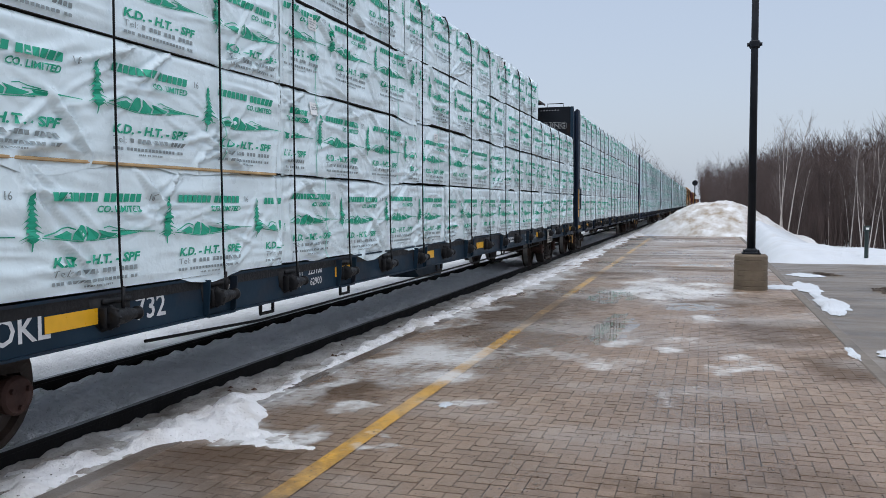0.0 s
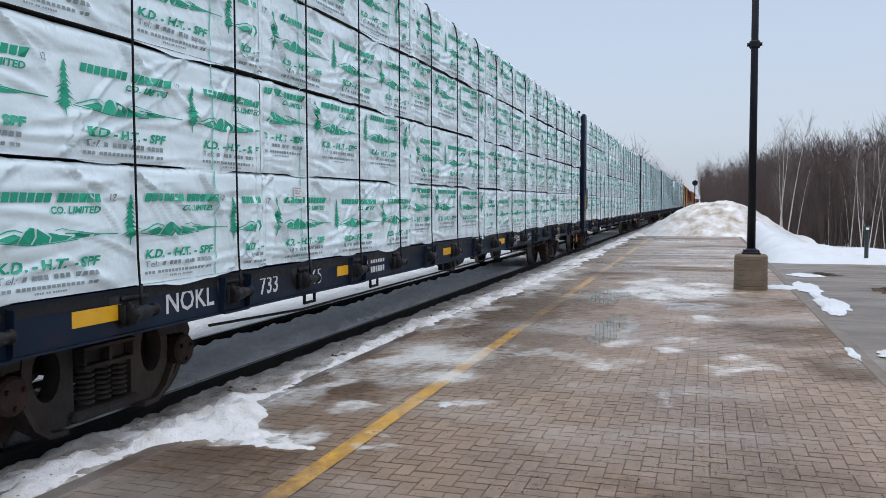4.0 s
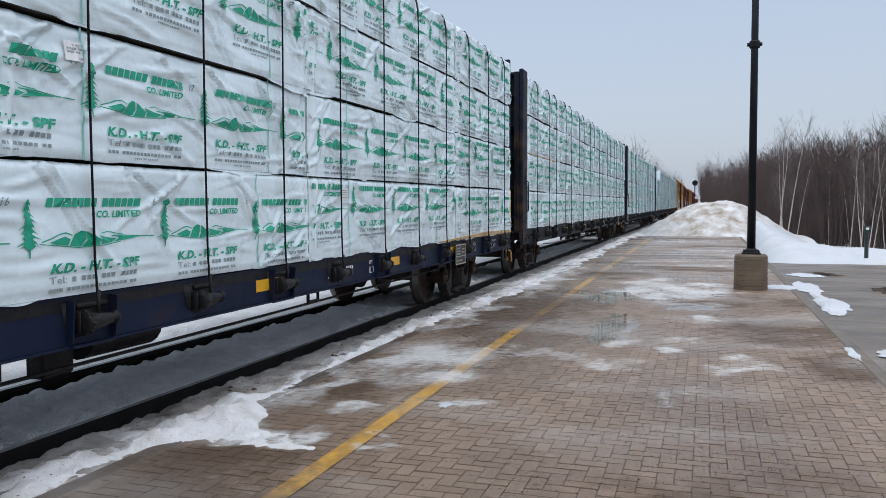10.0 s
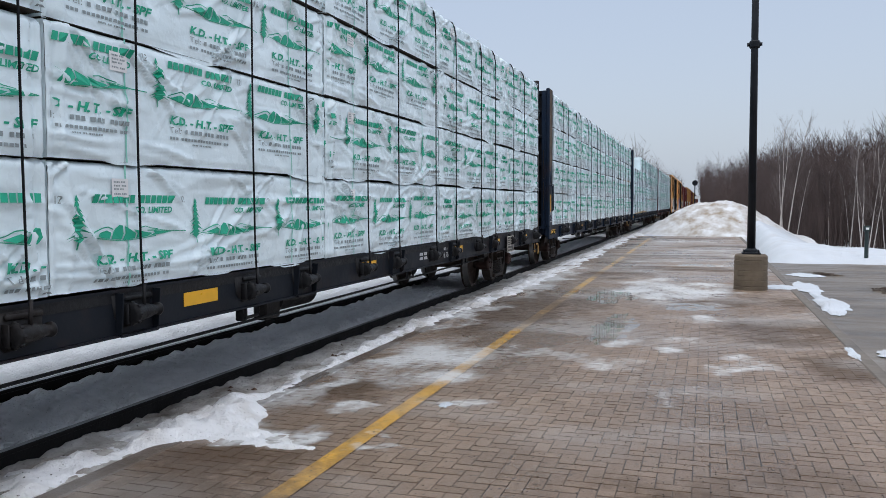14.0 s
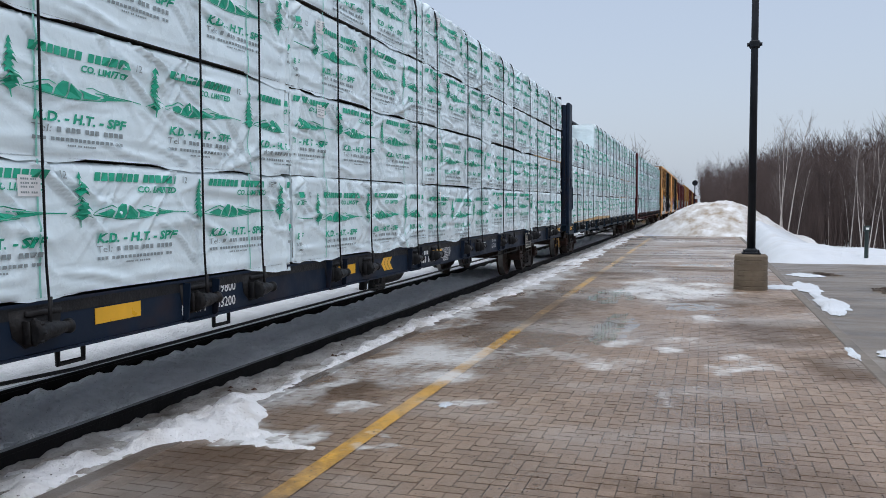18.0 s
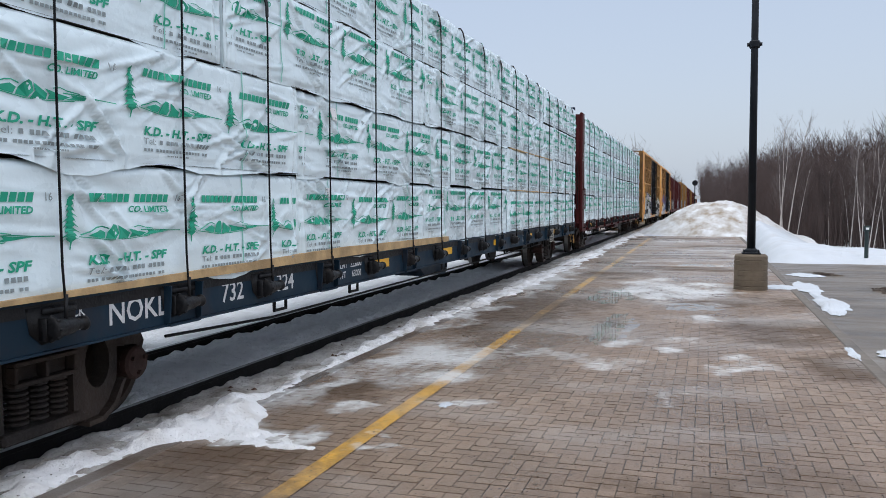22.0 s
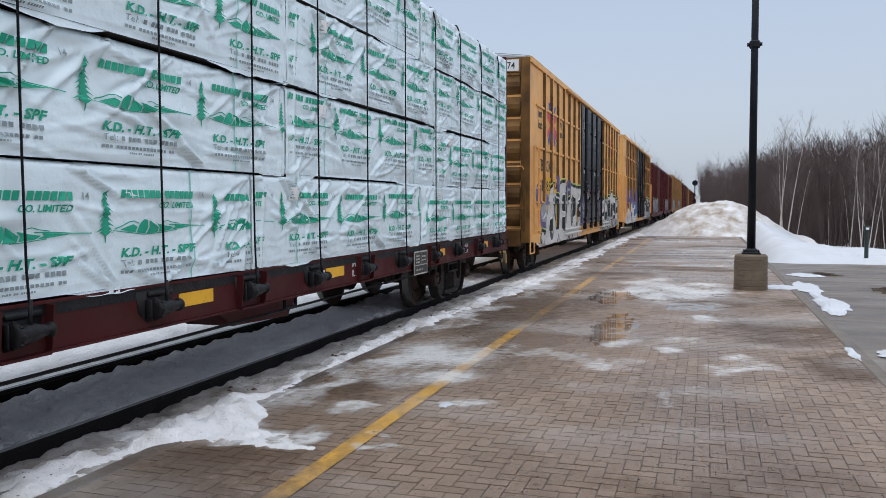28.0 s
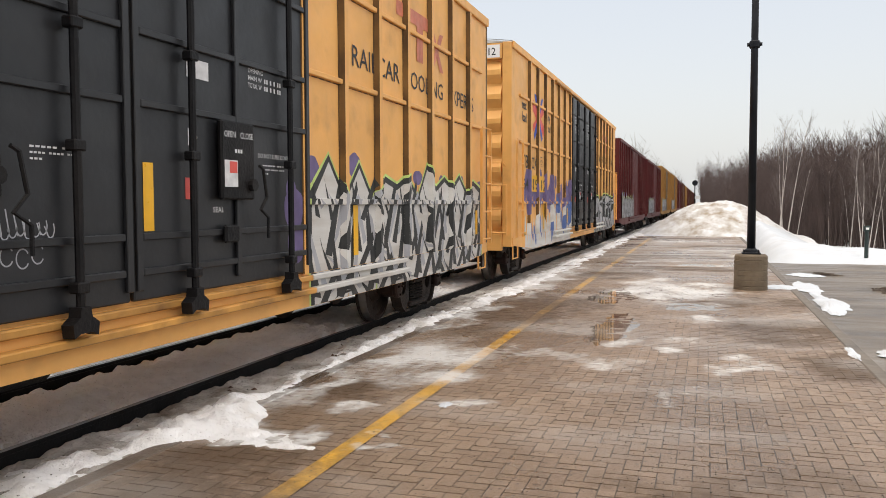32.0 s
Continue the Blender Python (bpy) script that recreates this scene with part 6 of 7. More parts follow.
def fade_piece(a, c, seed):
    """A purple and blue cloud over white drips."""
    rng = random.Random(seed)
    cloud_g, white, blue = Geo(), Geo(), Geo()
    for i in range(40):
        r = rng.uniform(0.12, 0.30)
        blob(cloud_g, rng.uniform(a, c), rng.uniform(1.55, 2.25), r, r, seed + i, x=SPRAY_X + 0.00002 * i)
    for i in range(26):
        y = a + (c - a) * i / 26
        white.decal([(y, 0.60), (y + 0.26, 0.60), (y + rng.uniform(0.1, 0.25), rng.uniform(1.2, 1.75)), (y + 0.05, rng.uniform(1.2, 1.8))], SPRAY_X + 0.002 + 0.00003 * i)
    for i in range(20):
        blob(blue, rng.uniform(a, c), rng.uniform(0.95, 1.75), 0.09, 0.26, seed + 30 + i, x=SPRAY_X + 0.004 + 0.00003 * i, tilt=rng.uniform(-.5, .5))
    return [("spray_paint", M_SPRAYPURPLE, "purple spray cloud", cloud_g), ("spray_paint", M_SPRAYWHITE, "white spray drips", white), ("spray_paint", M_SPRAYBLUE, "blue graffiti strokes", blue)]


def emblem(y, z):
    """Crossed red and blue arrow bands."""
    red, blue = Geo(), Geo()
    x = SPRAY_X
    for geo, d, band in ((red, 0.0, ((-0.65, 0.13), (0.64, -0.36), (0.66, -0.11), (-0.62, 0.37))), (red, 0.0004, ((-0.62, -0.34), (0.62, 0.17), (0.62, 0.36), (-0.63, -0.18))),
                         (blue, 0.001, ((-0.50, 0.52), (0.38, -0.50), (0.50, -0.42), (-0.28, 0.52))), (blue, 0.0014, ((-0.53, -0.40), (-0.42, -0.52), (0.54, 0.50), (0.38, 0.52)))):
        geo.decal([(y + a, z + c) for a, c in band], x + d)
    return [("emblem", M_LOGORED, "red arrow emblem", red), ("emblem", M_LOGOBLUE, "blue arrow emblem", blue)]


def box_marks(number):
    ink, plate, yel = Geo(), Geo(), Geo()
    x = SPRAY_X
    h = 18.95 / 2
    for body, y in (("TB", 0.56), ("OX", 1.52)):
        letters_on(ink, body, 0.29, x, -h + y, 2.43, 0.58, 0.005)
    for k, y in ((0, 0.58), (1, 1.50), (2, 2.46)):
        letters_on(ink, number[2 * k:2 * k + 2], 0.25, x + 0.010, -h + y, 1.97, 0.56, 0.01)
    for y in (1.42, 2.37):
        plate.decal([(-h + y, 1.93), (-h + y + 0.72, 1.93), (-h + y + 0.70, 2.30), (-h + y, 2.30)], x + 0.008)
    strips = []
    for y, z, hh in ((0.54, 1.02, 0.62), (2.87, 1.05, 0.62), (6.35, 1.12, 0.42), (13.2, 1.10, 0.55), (18.2, 1.15, 0.40)):
        strips.append(("reflector", M_YEL, "", Geo().decal([(-h + y, z), (-h + y + 0.13, z), (-h + y + 0.13, z + hh), (-h + y, z + hh)], x + 0.008)))
    yel.decal([(-h + 0.63, 0.80), (-h + 0.93, 0.80), (-h + 0.93, 1.06), (-h + 0.63, 1.06)], x + 0.006)
    for k, wd in enumerate(("THIS CAR", "EXCEEDS", "HEIGHT")):
        letters_on(ink, wd, 0.05, x + 0.007, -h + 0.66, 0.98 - 0.075 * k, 0.24, 0.01)
    letters_on(ink, "next", 0.20, x, -h + 0.54, 3.66, 0.42, 0.02)
    letters_on(ink, "load", 0.20, x, -h + 0.54, 3.40, 0.42, 0.02)
    letters_on(ink, "any", 0.20, x, -h + 3.37, 3.66, 0.40, 0.02)
    letters_on(ink, "road", 0.20, x, -h + 3.37, 3.40, 0.44, 0.02)
    ink.decal([(-h + 2.51, 2.44), (-h + 2.75, 2.44), (-h + 2.75, 2.45), (-h + 2.51, 2.45)], x).decal([(-h + 2.51, 2.74), (-h + 2.75, 2.74), (-h + 2.75, 2.75), (-h + 2.51, 2.75)], x)
    ink.decal([(-h + 2.51, 2.45), (-h + 2.52, 2.45), (-h + 2.52, 2.74), (-h + 2.51, 2.74)], x).decal([(-h + 2.74, 2.45), (-h + 2.75, 2.45), (-h + 2.75, 2.74), (-h + 2.74, 2.74)], x)
    letters_on(ink, "PLATE", 0.05, x, -h + 2.55, 2.63, 0.16, 0.01)
    letters_on(ink, "F", 0.10, x, -h + 2.60, 2.49, None, 0.01)
    letters_on(ink, "RAILCAR", 0.24, x, 3.72, 3.17, 1.45, 0.0)
    letters_on(ink, "POOLING", 0.24, x, 5.42, 3.17, 1.53, 0.0)
    letters_on(ink, "EXPERTS", 0.24, x, 7.25, 3.17, 1.35, 0.0)
    red = Geo()
    red.decal([(5.1, 4.02), (6.35, 4.02), (6.35, 4.20), (5.1, 4.20)], x).decal([(5.85, 3.56), (6.1, 3.56), (6.1, 4.02), (5.85, 4.02)], x)
    red.decal([(6.4, 3.56), (6.55, 3.56), (7.0, 4.10), (6.85, 4.10)], x).decal([(6.4, 4.10), (6.85, 3.56), (7.0, 3.56), (6.55, 4.10)], x + 0.001)
    return [("lettering", M_BLACKINK, "black stencilled lettering", ink), ("number_patch", M_YEL, "orange-yellow patch behind the number", plate), ("caution_plate", M_YEL, "yellow caution plate", yel),
            ("emblem", M_LOGOPALE, "faded red emblem", red)] + strips


def door_scrawl():
    """Thin grey scrawl and a purple cloud on the black doors."""
    g, p = Geo(), Geo()
    x = 1.575 + 0.0515
    for k in range(7):
        y = -1.06 + 0.055 * k
        g.decal([(y, 1.66 - 0.02 * k), (y + 0.010, 1.66 - 0.02 * k), (y + 0.035, 1.49), (y + 0.025, 1.49)], x)
        band(g, y + 0.05, 1.52 + 0.01 * (k % 3), 0.03, 0.05, 0.009, x + 0.0003, 180, 400)
    for y, z in ((-1.0, 1.38), (-0.89, 1.36), (-0.78, 1.38)):
        band(g, y, z, 0.045, 0.055, 0.009, x, 30, 330)
    for i, (y, z, r) in enumerate(((2.30, 1.62, 0.20), (2.34, 1.30, 0.18), (2.24, 1.80, 0.10), (-1.92, 1.42, 0.46), (-1.62, 1.30, 0.42), (-1.40, 1.12, 0.24), (-2.20, 1.30, 0.34), (-1.95, 1.72, 0.20))):
        blob(p, y, z, r * 0.95, r, 3.0 + i, x=x + 0.0003 * i)
    k_, w_ = Geo(), Geo()
    blob(k_, -2.12, 1.42, 0.075, 0.46, 21.0, x=x + 0.003)
    for i, (y, z, r) in enumerate(((-2.11, 1.62, 0.05), (-2.12, 1.40, 0.06), (-2.10, 1.18, 0.05), (-1.76, 1.56, 0.10), (-1.84, 1.44, 0.11), (-1.66, 1.46, 0.12), (-1.42, 1.40, 0.09), (-2.28, 1.70, 0.09))):
        blob(w_, y, z, r, r * 1.2, 31.0 + i, x=x + 0.0034 + 0.0001 * i)
    return [("spray_paint", M_BUBBLE, "grey scrawl", g), ("spray_paint", M_SPRAYPURPLE, "purple spray cloud", p), ("spray_paint", M_SPRAYBLACK, "black spray stroke", k_), ("spray_paint", M_BUBBLE, "grey spray bubbles", w_)]


boxcar("boxcar", 183.54, 19.28, 5.05, M_BOXYEL, "faded yellow boxcar with black plug doors and silver graffiti", 5.10, True,
       stencil_no="638574", stencil=box_marks("638574") + emblem(-7.18, 3.60) + draped(round_piece(3.0) + spiky_piece(2.75, 9.0, 5)) + door_scrawl())
boxcar("boxcar", 204.90, 19.28, 5.05, M_BOXYEL, "faded yellow boxcar with black plug doors and purple graffiti", 5.10, True,
       stencil_no="641912", stencil=box_marks("641912") + emblem(-7.18, 3.60) + draped(fade_piece(-8.7, -2.6, 7.0) + spiky_piece(2.75, 9.0, 9, M_SPRAYPALE)))
uu, last = 204.90, 19.28
for i, (m, hh, L) in enumerate(((M_BOXRED, 4.75, 16.2), (M_BOXRED, 4.75, 16.2), (M_BOXDULL, 5.1, 18.5), (M_BOXDULL, 5.18, 19.2), (M_BOXRED, 5.1, 18.5), (M_BOXBROWN, 5.18, 19.2), (M_BOXDULL, 5.1, 18.5),
                                (M_BOXRED, 5.1, 18.5), (M_BOXBROWN, 5.1, 18.5), (M_BOXBROWN, 5.1, 18.5), (M_BOXRED, 5.1, 18.5), (M_BOXBROWN, 5.1, 18.5), (M_BOXBROWN, 5.1, 18.5), (M_BOXRED, 5.1, 18.5))):
    uu += last / 2 + L / 2 + 2.0
    last = L
    colour = {M_BOXRED: "oxide red", M_BOXBROWN: "weathered brown", M_BOXDULL: "dull yellow"}[m]
    marks = [(q, m2, lab, Geo().add([(vx + 0.06, vy, max(0.99, vz)) for vx, vy, vz in gg.v], gg.f)) for q, m2, lab, gg in spiky_piece(-L / 2 + 0.8, -1.2, 20 + i, M_SPRAYPALE)] if i < 4 else []
    boxcar("boxcar", uu, L, hh, m, colour + " boxcar with ribbed sides and faded graffiti", 3.6, False, stencil=marks)


# ---------------------------------------------------------------- lamp post, signal, pipe
def lamp_post():
    t = thing("lamp_post", "black steel post bolted to a round wet-stained concrete footing", "lamp post", (0.845, 16.82, 0))
    rings = [(-0.05, 0.312)]
    for k, z in enumerate((0.06, 0.17, 0.26, 0.36, 0.47, 0.56)):
        rings += [(z, 0.310 - 0.001 * k), (z + 0.006, 0.3035 - 0.001 * k), (z + 0.014, 0.3035 - 0.001 * k), (z + 0.022, 0.3095 - 0.001 * k)]
    g = Geo().lathe(rings + [(0.64, 0.301), (0.665, 0.285), (0.68, 0.255)], "z", 28)
    part("footing", g, M_CONC, t, "round stained concrete footing", smooth=False)
    g = Geo().box(-0.17, 0.17, -0.17, 0.17, 0.682, 0.715, 0.008).lathe([(0.716, 0.13), (0.76, 0.12), (0.79, 0.085)], "z", 16)
    part("base_plate", g, M_POST, t)
    for x, y in ((-.13, -.13), (.13, -.13), (.13, .13), (-.13, .13)):
        part("bolt", Geo().rod((x, y, .715), (x, y, .76), .016, None, 6), M_BLACK, t)
    g = Geo().lathe([(0.79, 0.078), (4.5, 0.066), (8.2, 0.058)], "z", 20)
    part("shaft", g, M_POST, t, smooth=True)
    g = Geo().lathe([(4.60, 0.085), (4.62, 0.10), (4.72, 0.10), (4.74, 0.085)], "z", 18)
    for s in (-1, 1):
        g.lathe([(s * 0.09, 0.035), (s * 0.135, 0.035)] if s > 0 else [(-0.135, 0.035), (-0.09, 0.035)], "x", 10, (0, 0, 4.67))
    part("collar", g, M_POST, t)


lamp_post()


def signal():
    t = thing("railway_signal", "distant railway signal with a round black target on a mast", "signal", (-1.84, 150, 0))
    part("mast", Geo().rod((0, 0, -0.2), (0, 0, 5.4), 0.09, None, 8), M_POST, t)
    part("target", Geo().lathe([(-0.25, 0.42), (-0.2, 0.48), (-0.1, 0.48)], "y", 20, (0.0, 0, 5.2)), M_POST, t)
    part("sign", Geo().box(0.0, 0.9, -0.14, -0.11, 2.4, 2.95), M_SIGN, t)


signal()
t = thing("marker_pipe", "dark green marker pipe standing in the snow", "post", (4.62, 27.3, 0.05))
part("pipe", Geo().rod((0, 0, -0.2), (0, 0, 0.74), 0.058, None, 12), M_GREENPOST, t)
cap = part("cap", Geo().box(-0.085, 0.085, -0.085, 0.085, 0.742, 0.92, 0.02), M_GREENPOST, t)
part("plate", Geo().box(-0.045, 0.045, -0.092, -0.087, 0.80, 0.87, 0.004), M_PAPER, cap, "small pale plate")


# ---------------------------------------------------------------- snow
def pile_height(x, y):
    """The ploughed pile at the platform's end."""
    r = math.hypot((x - 0.6) / (4.4 if x < 0.6 else 4.0), (y - 47.3) / 4.1)
    r *= 1 + 0.10 * fbm(x, y, 0.5, 6.0)
    z = 1.84 * max(0.0, 1 - r * r) ** 1.35
    z *= 1 + 0.07 * fbm(x, y, 0.7, 4.0) + 0.05 * fbm(x, y, 2.2, 8.0)
    return z + 0.05 * fbm(x, y, 2.6, 1.0) - 0.06 - 0.5 * max(0.0, r - 1.0)


def bank_height(x, y):
    """The ploughed bank along the lot, one slope up to the pile."""
    y0 = 26.0 + 0.35 * fbm(x, 0, 0.6, 3.0)
    foot = max(0.0, min(1.0, (y - y0) / 2.6))
    side = max(0.0, min(1.0, (x - 1.78 - 0.2 * fbm(0, y, 0.5, 5.0)) / 0.9))
    top = 0.24 + 0.03 * max(0.0, min(18.0, y - 28))
    slope = 0.05 + 0.40 * max(0.0, min(1.0, (y - 28) / 8))
    z = top - slope * max(0.0, x - 2.6)
    k = (foot * (2 - foot)) * (side * (2 - side))
    return -0.32 + (z + 0.32) * k + 0.05 * fbm(x, y, 0.5, 2.0) * k + 0.025 * fbm(x, y, 2.0, 7.0) * k


solid("snow_pile", sheet(-4.2, 5.2, 42.6, 52.5, 110, 110, pile_height), M_SNOWDIRTY, "tall ploughed snow pile streaked with brown grit", "snow", kind="structure", smooth=True)
solid("snow_bank", sheet(1.75, 8.0, 24.0, 52.0, 70, 160, bank_height), M_SNOWCLEAN, "low ploughed snow bank with a smooth crest", "snow", kind="structure", smooth=True)


def ice_height(x, y):
    return -0.06 + 0.03 * fbm(x, y, 1.6, 1.0) + 0.03 * fbm(x, y, 6.0, 4.0) + 0.012 * fbm(x, y, 19.0, 5.0, 1) + 0.035 * min(1, max(0, (x + 4.2) / 0.5)) - 0.09 * max(0, min(1, (-4.36 - x) / 0.06))


by = stretch_steps(-8, -0.2, 0.2, 1.0) + stretch_steps(0.0, 12, 0.035, 1.0) + stretch_steps(12.05, 130, 0.05, 1.02)
solid("trackside_ice", sheet(0, 0, 0, 0, [-4.47 + 0.03 * i for i in range(31)], by, ice_height), M_ICEDIRT, "dirty grey-brown ice between the rail and the platform",
      "ice", kind="structure", smooth=True)


def ridge_height(x, y):
    """The uneven, half-melted ridge of old snow along the platform's edge."""
    c = -3.72 + 0.08 * fbm(0, y, 0.5, 2.0)
    w = 0.25 + 0.11 * fbm(3, y, 0.9, 6.0)
    h = 0.012 + 0.04 * fbm(x, y, 1.5, 8.0) + 0.045 * fbm(x, y, 4.5, 3.0)
    near = math.exp(-((y - 5.45) / 0.68) ** 2)
    c += 0.17 * near
    w += 0.20 * near
    h += 0.075 * near
    if y < 4.9:
        h -= 0.004 * min(1.0, (4.9 - y) / 0.5)
        c -= 0.12 * min(1.0, (4.9 - y) / 0.8)
        w += 0.12 * min(1.0, (4.9 - y) / 0.8)
    if y > 9:
        w += min(0.26, (y - 9) * 0.018)
        c += min(0.22, (y - 9) * 0.02)
        h += 0.015
    k = 1 - abs((x - c + 0.16 * fbm(x, y, 2.2, 11.0) + 0.06 * fbm(x, y, 7.0, 4.0, 2)) / w) ** 1.5
    rise = -0.07 + (h + 0.07) * max(-0.8, k)
    # a thin tongue of it reaches out over the paving
    u, v = (x + 3.12) / 0.56, (y - 5.02 - 0.16 * fbm(x, y, 1.8, 21.0)) / (0.25 - 0.10 * (x + 3.12))
    rise = max(rise, 0.024 * (1 - u * u - v * v) - 0.010) if x < -2.5 else -0.07
    return rise + 0.030 * fbm(x, y, 5.0, 2.0, 2) + 0.010 * fbm(x, y, 15.0, 7.0, 2)


solid("snow_ridge", sheet(0, 0, 0, 0, [-4.25 + 0.022 * i for i in range(81)], by, ridge_height), M_SNOWRIDGE, "ridge of old granular snow along the platform edge",
      "snow", kind="structure", smooth=True)


def patch(x, y, rx, ry, seed, h=0.025, material=None, label="thin patch of melting snow on the wet paving", z=0.002):
    """A thin, ragged snow patch."""
    g = Geo()
    n, rings = 64, 6
    for j in range(rings + 1):
        t = j / rings
        for i in range(n):
            a = 2 * math.pi * i / n
            c, s = math.cos(a), math.sin(a)
            k = 0.85 + 0.40 * noise.noise((c * 1.3, s * 1.3, seed)) + 0.30 * noise.noise((c * 3.5, s * 3.5, seed + 2)) + 0.06 * noise.noise((c * 9, s * 9, seed + 4))
            px, py = rx * k * t * c, ry * k * t * s
            g.v.append((x + px, y + py, z + (h * (1 - t ** 2) ** 0.7 * (1 + 0.5 * fbm(x + px, y + py, 2.5, seed)) if j < rings else 0.0)))
    for j in range(rings):
        for i in range(n):
            q = (i + 1) % n
            g.f.append((j * n + i, (j + 1) * n + i, (j + 1) * n + q, j * n + q))
            g.m.append(0)
    return solid("snow_patch", g, material or M_SNOWCLEAN, label, "snow", group="snow patches", smooth=True)


# x, y, half width, half depth, height, base
for i, (x, y, rx, ry, h, z) in enumerate(((-2.03, 6.38, 0.07, 0.10, 0.010, 0.003), (2.10, 15.7, 0.29, 1.75, 0.06, -0.118), (2.05, 18.7, 0.30, 1.2, 0.022, -0.118), (1.40, 17.3, 0.42, 0.55, 0.03, 0.002),
                                          (2.35, 21.9, 0.42, 0.8, 0.012, -0.118), (1.56, 9.9, 0.07, 0.52, 0.012, 0.002), (2.15, 10.7, 0.22, 0.4, 0.01, -0.118))):
    patch(x, y, rx, ry, 3.0 + i * 5.7, h, z=z)


def puddle(x, y, rx, ry, seed, z=0.0006):
    g = Geo()
    n = 48
    pts = []
    for i in range(n):
        a = 2 * math.pi * i / n
        c, s = math.cos(a), math.sin(a)
        k = 0.85 + 0.4 * noise.noise((c * 1.4, s * 1.4, seed)) + 0.25 * noise.noise((c * 4, s * 4, seed + 3))
        pts.append((x + rx * k * c, y + ry * k * s, z))
    g.add([(x, y, z)] + pts, [(0, i + 1, (i + 1) % n + 1) for i in range(n)])
    ob = solid("puddle", g, M_WATER, "shallow puddle of meltwater on the brick paving", "puddle", group="puddles")
    ob.visible_shadow = False


for i, (x, y, rx, ry) in enumerate(((-1.15, 11.0, 0.34, 1.5), (-1.55, 14.8, 0.5, 1.2), (-0.2, 13.6, 0.5, 0.5), (0.3, 23.0, 1.2, 0.5), (0.9, 27.5, 0.8, 0.6))):
    puddle(x, y, rx, ry, 2.0 + 3.3 * i)
for i, (x, y, rx, ry) in enumerate(((2.75, 22.2, 0.5, 0.7), (3.95, 18.4, 0.75, 1.0), (5.6, 16.4, 0.8, 1.2))):
    puddle(x, y, rx, ry, 40.0 + 3.3 * i, -0.113)


# ---------------------------------------------------------------- bare trees
def limb(g, p, d, length, r, depth, rng, slot=0, twist=0.35):
    seg = 3 if depth > 1 else 2
    q = Vector(p)
    d = Vector(d).normalized()
    pts = [q.copy()]
    for i in range(seg):
        d = (d + Vector((rng.uniform(-1, 1), rng.uniform(-1, 1), rng.uniform(-0.3, 0.9))) * 0.12).normalized()
        q = q + d * (length / seg)
        pts.append(q.copy())
    for i in range(seg):
        g.rod(pts[i], pts[i + 1], r * (1 - 0.28 * i), r * (1 - 0.28 * (i + 1)), 4 if depth > 1 else 3, slot, False)
    if depth > 0:
        for k in range(rng.randint(4, 6) if depth > 1 else rng.randint(3, 5)):
            t = rng.uniform(0.35, 1.0)
            at = pts[0].lerp(pts[-1], t)
            side = Vector((rng.uniform(-1, 1), rng.uniform(-1, 1), rng.uniform(0.2, 1.1))).normalized()
            limb(g, at, (d * 0.9 + side * 0.7), length * rng.uniform(0.45, 0.62), r * 0.5, depth - 1, rng, slot)


def tree_geo(seed, height, lean, trunk_r):
    """Trunk with a crown of fine bare branches."""
    rng = random.Random(seed)
    tr, cr = Geo(), Geo()
    q, d = Vector((0, 0, -0.3)), Vector((lean, rng.uniform(-0.05, 0.05), 1)).normalized()
    n = 7
    for i in range(n):
        d = (d + Vector((rng.uniform(-1, 1), rng.uniform(-1, 1), 0.5)) * 0.05).normalized()
        p = q + d * (height * 0.92 / n)
        tr.rod(q, p, trunk_r * (1 - 0.8 * i / n), trunk_r * (1 - 0.8 * (i + 1) / n), 6, 0, False)
        if i >= 2:
            for k in range(7 if i < 5 else 9):
                side = Vector((rng.uniform(-1, 1), rng.uniform(-1, 1), 0)).normalized()
                limb(cr, q.lerp(p, rng.random()), side * 0.65 + Vector((0, 0, 1.0)), height * rng.uniform(0.10, 0.19) * (1.25 - 0.1 * i), trunk_r * 0.14, 2, rng)
        q = p
    return tr, cr


TREES = []
for i in range(5):
    tr, cr = tree_geo(20 + i, 7.0, (-0.12, 0.08, 0.02, 0.18, -0.05)[i], 0.040)
    TREES.append((tr.mesh("trunk", M_BIRCH), cr.mesh("crown", M_CROWN), tr.mesh("trunk", M_BARK)))


def bare_tree(x, y, z, k, kind, birch, turn):
    lab = "slender leafless white-barked birch at the wood's edge" if birch else "leafless grey-brown tree at the wood's edge"
    t = thing("bare_tree", lab, "tree", (x, y, z), turn, group="trees at the wood's edge")
    t.scale = (k, k, k)
    tr, cr, dark = TREES[kind]
    part("trunk", tr if birch else dark, None, t)
    part("crown", cr, None, t)


EDGE = [(13.0, 36.0), (8.4, 40.0), (5.4, 46.0), (4.4, 58.0), (3.9, 80.0), (3.6, 120.0), (3.4, 230.0)]


def along_edge(t):
    """The wood's edge: from the near right to far along the track."""
    t = min(max(t, 0.0), 0.9999) * (len(EDGE) - 1)
    i = int(t)
    (a, b), (c, d) = EDGE[i], EDGE[i + 1]
    return a + (c - a) * (t - i), b + (d - b) * (t - i)


